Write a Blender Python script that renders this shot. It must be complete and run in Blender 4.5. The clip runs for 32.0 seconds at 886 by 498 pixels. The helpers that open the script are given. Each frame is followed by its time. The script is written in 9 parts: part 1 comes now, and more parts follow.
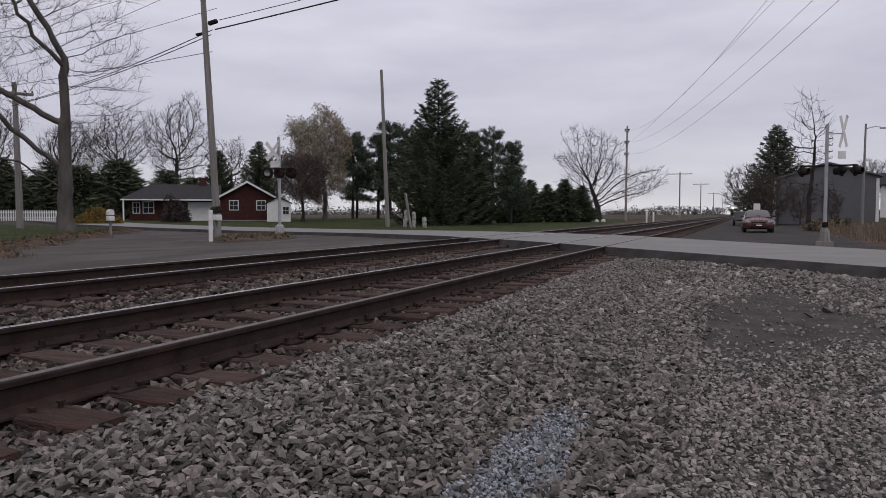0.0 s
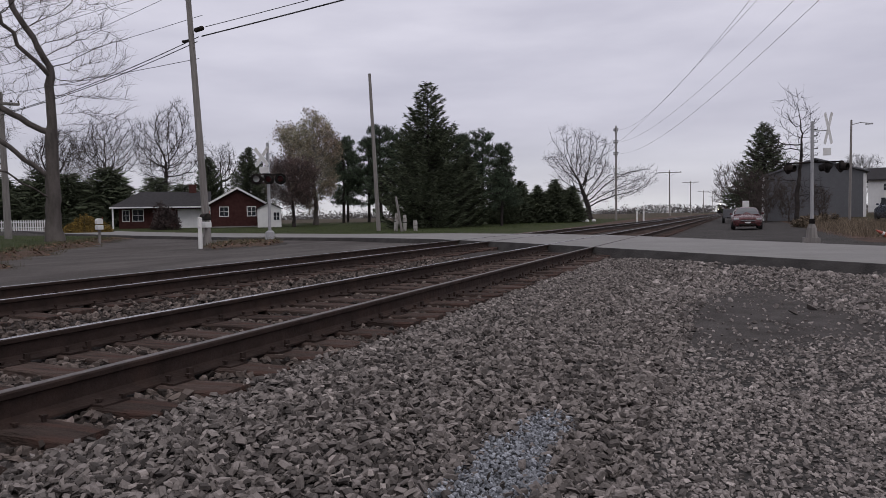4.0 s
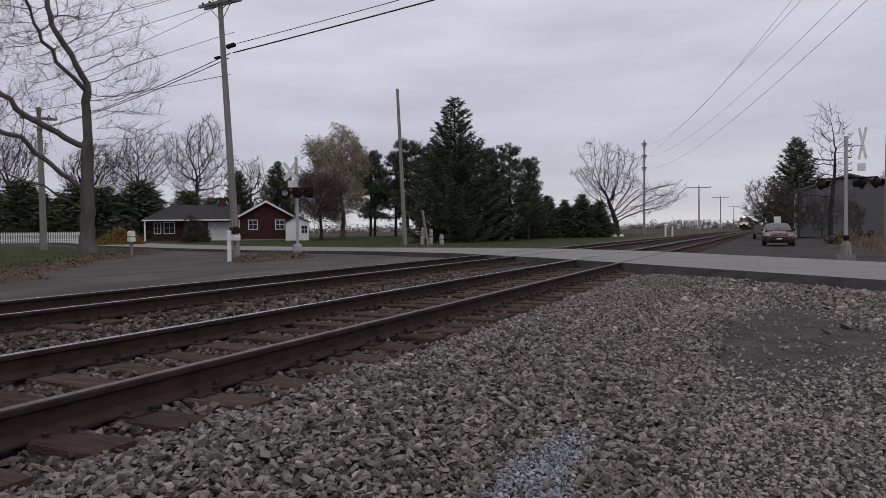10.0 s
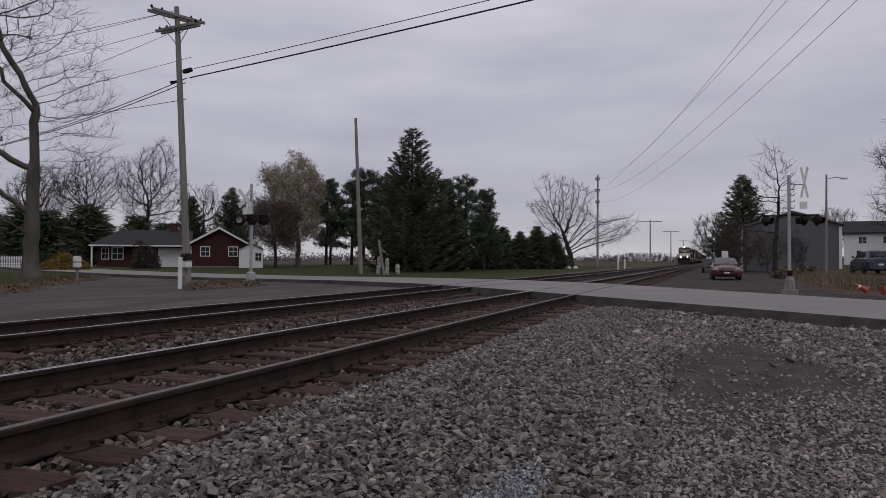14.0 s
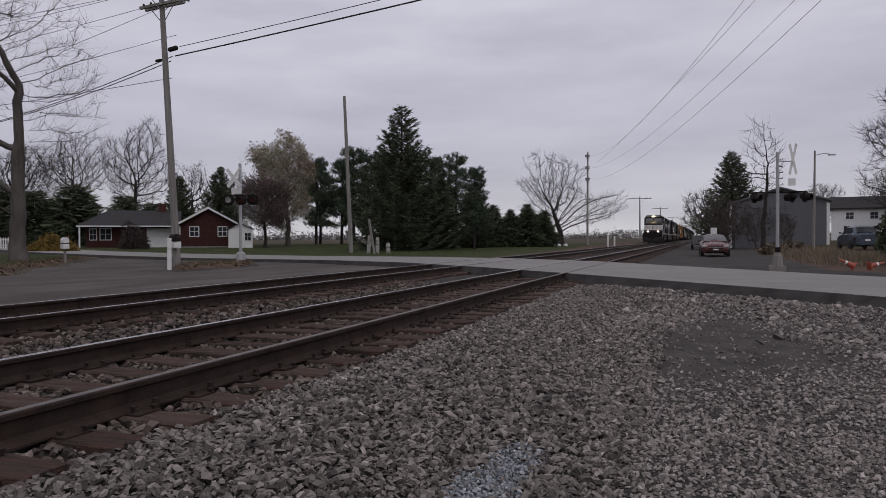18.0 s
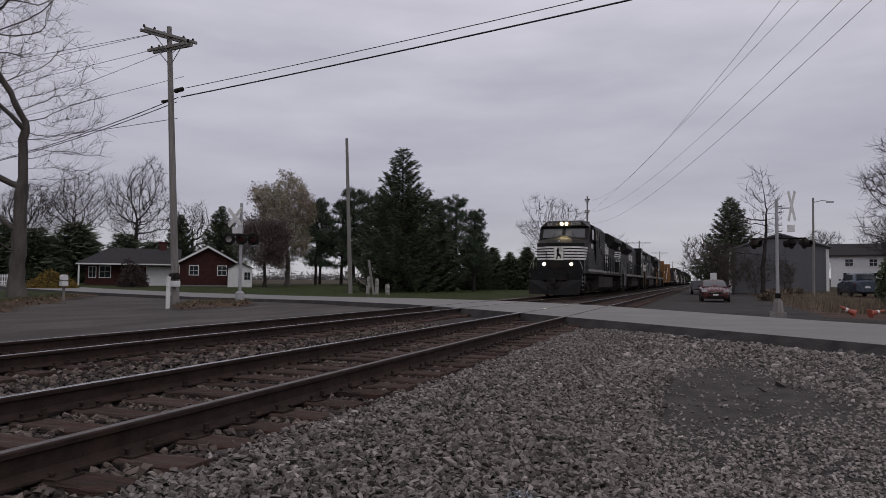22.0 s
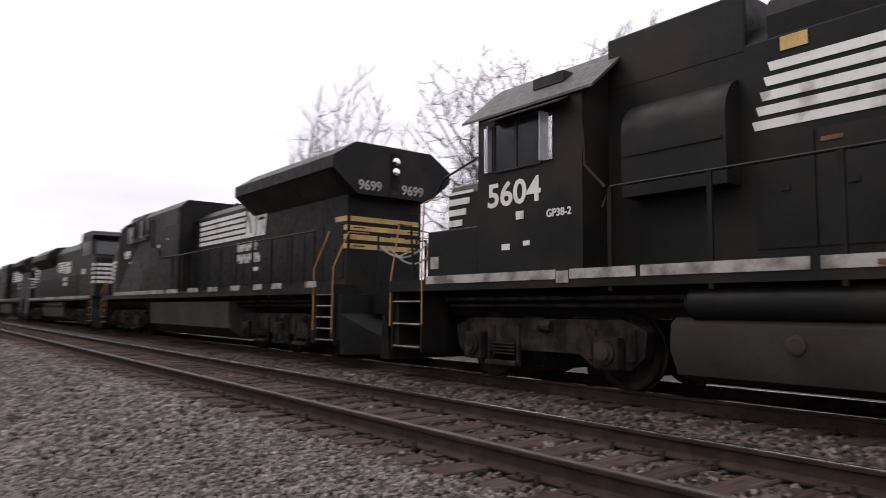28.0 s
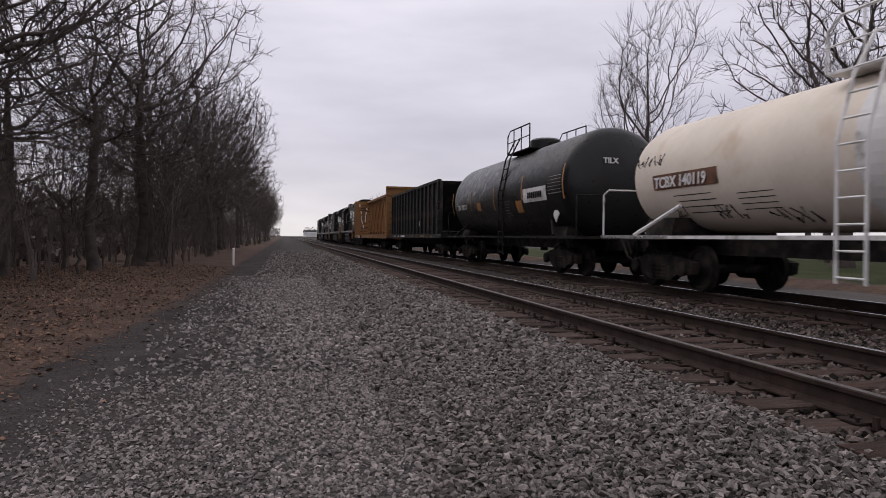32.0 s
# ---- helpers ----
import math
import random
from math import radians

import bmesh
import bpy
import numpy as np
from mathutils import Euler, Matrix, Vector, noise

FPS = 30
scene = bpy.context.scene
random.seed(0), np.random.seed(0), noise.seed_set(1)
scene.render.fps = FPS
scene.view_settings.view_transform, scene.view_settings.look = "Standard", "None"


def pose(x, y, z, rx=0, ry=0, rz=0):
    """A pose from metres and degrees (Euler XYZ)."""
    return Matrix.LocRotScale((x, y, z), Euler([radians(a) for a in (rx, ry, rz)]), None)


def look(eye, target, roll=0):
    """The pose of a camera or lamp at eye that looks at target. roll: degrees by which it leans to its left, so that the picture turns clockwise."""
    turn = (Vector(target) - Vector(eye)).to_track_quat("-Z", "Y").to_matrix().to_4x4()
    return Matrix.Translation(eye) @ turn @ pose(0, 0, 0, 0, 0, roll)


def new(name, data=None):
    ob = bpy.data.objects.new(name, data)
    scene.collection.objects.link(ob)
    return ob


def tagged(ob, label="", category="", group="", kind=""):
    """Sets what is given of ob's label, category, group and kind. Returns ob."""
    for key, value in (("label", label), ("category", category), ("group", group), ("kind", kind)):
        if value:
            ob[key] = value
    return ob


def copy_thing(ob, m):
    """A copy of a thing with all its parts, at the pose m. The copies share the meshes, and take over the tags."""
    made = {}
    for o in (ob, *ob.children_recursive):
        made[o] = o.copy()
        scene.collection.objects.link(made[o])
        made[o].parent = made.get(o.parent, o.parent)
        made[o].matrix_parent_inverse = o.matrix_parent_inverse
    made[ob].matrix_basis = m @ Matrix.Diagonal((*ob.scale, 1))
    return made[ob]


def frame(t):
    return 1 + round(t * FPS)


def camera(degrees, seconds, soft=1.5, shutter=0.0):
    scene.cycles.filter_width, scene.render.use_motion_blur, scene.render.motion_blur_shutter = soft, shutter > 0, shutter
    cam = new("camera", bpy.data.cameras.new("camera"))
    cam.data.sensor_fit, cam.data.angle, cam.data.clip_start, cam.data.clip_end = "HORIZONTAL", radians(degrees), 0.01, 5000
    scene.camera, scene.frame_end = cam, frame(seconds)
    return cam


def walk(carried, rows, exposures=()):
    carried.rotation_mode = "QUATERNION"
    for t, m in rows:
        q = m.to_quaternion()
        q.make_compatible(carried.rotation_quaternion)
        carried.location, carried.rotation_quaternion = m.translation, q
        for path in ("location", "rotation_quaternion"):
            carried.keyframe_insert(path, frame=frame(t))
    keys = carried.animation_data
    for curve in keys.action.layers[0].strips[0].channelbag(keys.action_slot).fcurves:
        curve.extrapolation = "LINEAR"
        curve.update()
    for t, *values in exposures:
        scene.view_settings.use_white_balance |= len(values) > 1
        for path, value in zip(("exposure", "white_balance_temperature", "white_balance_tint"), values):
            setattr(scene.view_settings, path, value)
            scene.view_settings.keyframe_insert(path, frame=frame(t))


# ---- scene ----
cam = camera(64.8, 32.0, soft=0.85, shutter=0.1)
# seconds, eye x y z, pitch, roll, yaw
PATH = [
    (0.0, 3.221, 0.0, 0.783, -2.84, 0.00, 23.51),
    (0.5, 3.269, 0.0, 0.784, -2.93, 0.74, 24.20),
    (1.0, 3.256, 0.0, 0.789, -3.49, 0.25, 24.96),
    (1.5, 3.267, 0.0, 0.793, -3.01, 0.34, 23.98),
    (2.0, 3.252, 0.0, 0.792, -2.56, 0.53, 23.72),
    (2.5, 3.254, 0.0, 0.794, -2.88, 0.35, 22.82),
    (4.5, 3.308, 0.0, 0.812, -2.52, 1.07, 22.88),
    (5.0, 3.321, 0.0, 0.813, -2.04, 0.83, 22.47),
    (5.5, 3.321, 0.0, 0.810, -1.74, 0.57, 21.36),
    (6.0, 3.313, 0.0, 0.816, -1.73, 0.54, 21.48),
    (6.5, 3.302, 0.0, 0.817, -1.75, 0.18, 22.54),
    (7.0, 3.310, 0.0, 0.812, -1.53, 0.55, 21.54),
    (7.5, 3.307, 0.0, 0.817, -1.11, 0.19, 21.13),
    (8.0, 3.306, 0.0, 0.810, -1.39, 1.14, 21.58),
    (8.5, 3.308, 0.0, 0.813, -1.23, 0.94, 22.11),
    (9.0, 3.294, 0.0, 0.808, -1.61, 2.29, 23.22),
    (9.5, 3.287, 0.0, 0.820, -1.14, 1.47, 23.20),
    (10.0, 3.297, 0.0, 0.820, -1.47, 0.70, 24.99),
    (10.5, 3.293, 0.0, 0.818, -0.88, 0.53, 24.39),
    (11.0, 3.295, 0.0, 0.819, -0.72, 0.06, 24.08),
    (11.5, 3.290, 0.0, 0.824, -1.08, -0.06, 23.72),
    (12.0, 3.302, 0.0, 0.819, -0.28, -0.49, 23.02),
    (12.5, 3.299, 0.0, 0.823, 0.12, -0.34, 23.03),
    (13.0, 3.292, 0.0, 0.827, 0.17, -0.40, 22.44),
    (13.5, 3.306, 0.0, 0.826, 2.65, -0.17, 20.48),
    (14.0, 3.291, 0.0, 0.832, 0.95, -0.12, 21.39),
    (14.5, 3.294, 0.0, 0.833, 0.13, -0.29, 21.37),
    (16.5, 3.299, 0.0, 0.840, -0.48, -0.49, 20.84),
    (17.0, 3.301, 0.0, 0.837, -0.89, -0.15, 21.74),
    (17.5, 3.312, 0.0, 0.827, -1.20, -0.06, 21.11),
    (18.0, 3.290, 0.0, 0.860, -0.84, 0.29, 20.60),
    (18.5, 3.294, 0.0, 0.859, 0.58, 0.06, 19.91),
    (19.0, 3.297, 0.0, 0.851, 0.81, 0.06, 19.12),
    (19.5, 3.300, 0.0, 0.859, 1.09, -0.18, 19.87),
    (20.0, 3.290, 0.0, 0.859, 1.35, 0.15, 19.86),
    (20.5, 3.288, 0.0, 0.862, 1.44, -1.28, 20.46),
    (21.0, 3.287, 0.0, 0.862, 1.71, -0.12, 20.17),
    (21.5, 3.278, 0.0, 0.866, 1.93, -0.41, 19.98),
    (22.0, 3.277, 0.0, 0.866, 2.59, -0.43, 20.55),
    (22.5, 3.268, 0.0, 0.874, 2.55, 0.18, 21.52),
    (23.0, 3.269, 0.0, 0.869, 3.44, 0.12, 21.53),
    (23.5, 3.271, 0.0, 0.870, 3.33, 0.12, 21.36),
    (24.0, 3.273, 0.0, 0.861, 2.53, 1.50, 21.09),
    (24.5, 3.261, 0.0, 0.868, 1.69, 1.88, 21.53),
    (26.5, 3.328, 0.0, 0.939, 2.64, 1.44, 25.61),
    (27.0, 3.424, 0.0, 1.051, 3.08, 3.18, 32.20),
    (27.1, 3.408, 0.0, 1.066, 3.59, 3.49, 40.70),
    (27.2, 3.392, 0.0, 1.081, 4.10, 3.80, 51.90),
    (27.3, 3.376, 0.0, 1.095, 5.35, 3.45, 63.30),
    (27.4, 3.360, 0.0, 1.110, 6.60, 3.10, 74.70),
    (27.5, 3.407, 0.0, 1.096, 7.80, 2.75, 86.10),
    (27.6, 3.453, 0.0, 1.083, 9.00, 2.40, 97.50),
    (27.7, 3.500, 0.0, 1.069, 8.30, 1.65, 108.90),
    (27.8, 3.589, 0.0, 1.055, 7.60, 0.90, 120.30),
    (27.9, 3.678, 0.0, 1.042, 6.33, 0.15, 131.60),
    (28.0, 3.767, 0.0, 1.028, 5.06, -0.60, 141.95),
    (28.1, 3.720, 0.0, 1.000, 4.10, -0.90, 149.60),
    (28.2, 3.720, 0.0, 1.000, 3.20, -1.10, 155.50),
    (28.3, 3.720, 0.0, 1.000, 2.40, -1.20, 159.40),
    (28.4, 3.720, 0.0, 1.000, 1.90, -1.30, 161.80),
    (28.5, 3.670, 0.0, 0.983, 1.63, -1.33, 162.76),
    (29.0, 3.692, 0.0, 0.953, 0.36, -1.48, 162.69),
    (29.5, 3.688, 0.0, 0.973, 1.42, -1.46, 163.55),
    (30.0, 3.681, 0.0, 0.966, 0.49, -1.03, 163.61),
    (30.5, 3.678, 0.0, 0.970, 0.39, -0.47, 163.84),
    (31.0, 3.674, 0.0, 0.981, -0.19, -0.55, 164.32),
    (31.5, 3.671, 0.0, 0.980, -0.87, -1.36, 166.22),
    (32.0, 3.665, 0.0, 0.969, -0.96, -0.54, 167.21),
]
# seconds, stops, kelvin, tint
EXPOSURES = [(0, 0.2, 6500, 10), (2.5, 0.2, 6500, 10), (9, 0.15, 6500, 10), (13, 0.05, 6500, 10), (14, -0.14, 6500, 10), (15.5, -0.1, 6500, 10), (17, 0.01, 6500, 10), (19, -0.05, 6500, 10), (22.5, -0.14, 6500, 10), (23.3, -0.14, 6500, 10), (24, 0.06, 6500, 10), (26.5, 0.18, 6500, 10),
             (27, 0.32, 6550, 10), (27.5, 0.45, 6900, 10), (28, 1.0, 6950, 10), (28.4, 0.5, 6800, 11), (29, 0.3, 6700, 11), (30, 0.28, 6650, 11), (32, 0.35, 6650, 11)]
walk(cam, [(t, pose(x, y, z, 90 + p, r, w)) for t, x, y, z, p, r, w in PATH], EXPOSURES)


# ---- world, sun ----
def make_world():
    w = bpy.data.worlds.new("overcast")
    scene.world = w
    w.use_nodes = True
    nt = w.node_tree
    nt.nodes.clear()
    out = nt.nodes.new("ShaderNodeOutputWorld")
    bg = nt.nodes.new("ShaderNodeBackground")
    sky = nt.nodes.new("ShaderNodeTexSky")
    sky.sky_type = "NISHITA"
    sky.sun_disc = False
    sky.sun_elevation, sky.sun_rotation = radians(38), radians(150)
    tc = nt.nodes.new("ShaderNodeTexCoord")
    sep = nt.nodes.new("ShaderNodeSeparateXYZ")
    nt.links.new(tc.outputs["Generated"], sep.inputs[0])
    mp = nt.nodes.new("ShaderNodeMapping")
    mp.inputs["Scale"].default_value = (1.6, 1.6, 7.0)
    nt.links.new(tc.outputs["Generated"], mp.inputs[0])
    n1 = nt.nodes.new("ShaderNodeTexNoise")
    n1.inputs["Scale"].default_value, n1.inputs["Detail"].default_value = 2.2, 6
    nt.links.new(mp.outputs[0], n1.inputs[0])
    up = nt.nodes.new("ShaderNodeValToRGB")
    up.color_ramp.elements[0].position, up.color_ramp.elements[0].color = 0.0, (0.55, 0.55, 0.58, 1)
    up.color_ramp.elements[1].position, up.color_ramp.elements[1].color = 0.75, (0.66, 0.64, 0.69, 1)
    for p, c in ((0.035, (0.48, 0.47, 0.53, 1)), (0.12, (0.44, 0.42, 0.49, 1)), (0.34, (0.58, 0.56, 0.63, 1))):
        e = up.color_ramp.elements.new(p)
        e.color = c
    nt.links.new(sep.outputs[2], up.inputs[0])
    cl = nt.nodes.new("ShaderNodeValToRGB")
    cl.color_ramp.elements[0].position, cl.color_ramp.elements[0].color = 0.32, (0.86, 0.86, 0.88, 1)
    cl.color_ramp.elements[1].position, cl.color_ramp.elements[1].color = 0.68, (1.1, 1.1, 1.09, 1)
    nt.links.new(n1.outputs[0], cl.inputs[0])
    mul = nt.nodes.new("ShaderNodeMixRGB")
    mul.blend_type, mul.inputs[0].default_value = "MULTIPLY", 1.0
    nt.links.new(up.outputs[0], mul.inputs[1])
    nt.links.new(cl.outputs[0], mul.inputs[2])
    dim = nt.nodes.new("ShaderNodeMixRGB")
    dim.blend_type, dim.inputs[0].default_value = "MULTIPLY", 1.0
    dim.inputs[2].default_value = (0.09, 0.09, 0.09, 1)
    nt.links.new(sky.outputs[0], dim.inputs[1])
    mix = nt.nodes.new("ShaderNodeMixRGB")
    mix.inputs[0].default_value = 0.1
    nt.links.new(mul.outputs[0], mix.inputs[1])
    nt.links.new(dim.outputs[0], mix.inputs[2])
    nt.links.new(mix.outputs[0], bg.inputs[0])
    bg.inputs[1].default_value = 1.12
    nt.links.new(bg.outputs[0], out.inputs[0])
    sun = new("sun", bpy.data.lights.new("sun", "SUN"))
    sun.data.energy, sun.data.angle, sun.data.color = 0.5, radians(40), (1.0, 0.97, 0.93)
    sun.matrix_basis = look((30, -40, 60), (0, 0, 0))


make_world()


# ---- materials ----
def mat(name, col, rough=0.75, metal=0.0, var=0.25, scale=3.0, bump=0.2, bscale=40.0, stain=None, island=False, rnd=0.0, emit=0.0, stretch=(1, 1, 1)):
    """Procedural surface: broad and fine variation, a stain colour with a shape of its own, fine relief."""
    m = bpy.data.materials.new(name)
    m.use_nodes = True
    nt = m.node_tree
    bsdf = nt.nodes["Principled BSDF"]
    tc = nt.nodes.new("ShaderNodeTexCoord")
    mp = nt.nodes.new("ShaderNodeMapping")
    mp.inputs["Scale"].default_value = stretch
    nt.links.new(tc.outputs["Object"], mp.inputs[0])

    def noise_tex(s, det=5.0):
        n = nt.nodes.new("ShaderNodeTexNoise")
        n.inputs["Scale"].default_value, n.inputs["Detail"].default_value = s, det
        nt.links.new(mp.outputs[0], n.inputs[0])
        return n.outputs[0]

    def ramp(src, a, b, ca, cb):
        r = nt.nodes.new("ShaderNodeValToRGB")
        r.color_ramp.elements[0].position, r.color_ramp.elements[0].color = a, (*ca, 1)
        r.color_ramp.elements[1].position, r.color_ramp.elements[1].color = b, (*cb, 1)
        nt.links.new(src, r.inputs[0])
        return r.outputs[0]

    def mixc(kind, fac, a, b):
        x = nt.nodes.new("ShaderNodeMixRGB")
        x.blend_type = kind
        for sock, v in ((x.inputs[0], fac), (x.inputs[1], a), (x.inputs[2], b)):
            if isinstance(v, (int, float)):
                sock.default_value = v
            elif isinstance(v, tuple):
                sock.default_value = (*v, 1)
            else:
                nt.links.new(v, sock)
        return x.outputs[0]

    lo = tuple(c * (1 - var) for c in col)
    hi = tuple(min(1, c * (1 + var)) for c in col)
    c = ramp(noise_tex(scale), 0.3, 0.7, lo, hi)
    fine = ramp(noise_tex(scale * 14, 3), 0.25, 0.75, (1 - var * 0.6,) * 3, (1 + var * 0.4,) * 3)
    c = mixc("MULTIPLY", 1.0, c, fine)
    if island or rnd:
        if island:
            g = nt.nodes.new("ShaderNodeNewGeometry")
            src = g.outputs["Random Per Island"]
            amount = 0.62 if island is True else island
        else:
            g = nt.nodes.new("ShaderNodeObjectInfo")
            src = g.outputs["Random"]
            amount = rnd
        shade = nt.nodes.new("ShaderNodeValToRGB")
        stops = ((0, 1 - amount), (0.6, 1.0), (0.97, 1 + amount * 0.7), (1.0, 1 + amount * 1.7)) if island else ((0, 1 - amount), (1, 1 + amount))
        while len(shade.color_ramp.elements) < len(stops):
            shade.color_ramp.elements.new(0.5)
        for e, (p, v) in zip(shade.color_ramp.elements, stops):
            e.position = p
            e.color = (v, v, v, 1)
        nt.links.new(src, shade.inputs[0])
        c = mixc("MULTIPLY", 1.0, c, shade.outputs[0])
    if stain:
        sc, amount, size = stain
        c = mixc("MIX", ramp(noise_tex(size, 7), 0.62 - amount * 0.35, 0.72 - amount * 0.2, (0, 0, 0), (1, 1, 1)), c, sc)
    nt.links.new(c, bsdf.inputs["Base Color"])
    bsdf.inputs["Metallic"].default_value = metal
    nt.links.new(ramp(noise_tex(scale * 5), 0.3, 0.7, (max(0.02, rough - 0.12),) * 3, (min(1, rough + 0.12),) * 3), bsdf.inputs["Roughness"])
    if bump:
        b = nt.nodes.new("ShaderNodeBump")
        b.inputs["Strength"].default_value, b.inputs["Distance"].default_value = bump, 0.02
        nt.links.new(noise_tex(bscale, 4), b.inputs["Height"])
        nt.links.new(b.outputs[0], bsdf.inputs["Normal"])
    if emit:
        nt.links.new(c, bsdf.inputs["Emission Color"])
        bsdf.inputs["Emission Strength"].default_value = emit
    return m


def glass(name, col=(0.02, 0.025, 0.03), rough=0.04):
    m = mat(name, col, rough, 0, 0.1, 2, 0, 10)
    m.node_tree.nodes["Principled BSDF"].inputs["IOR"].default_value = 1.5
    return m


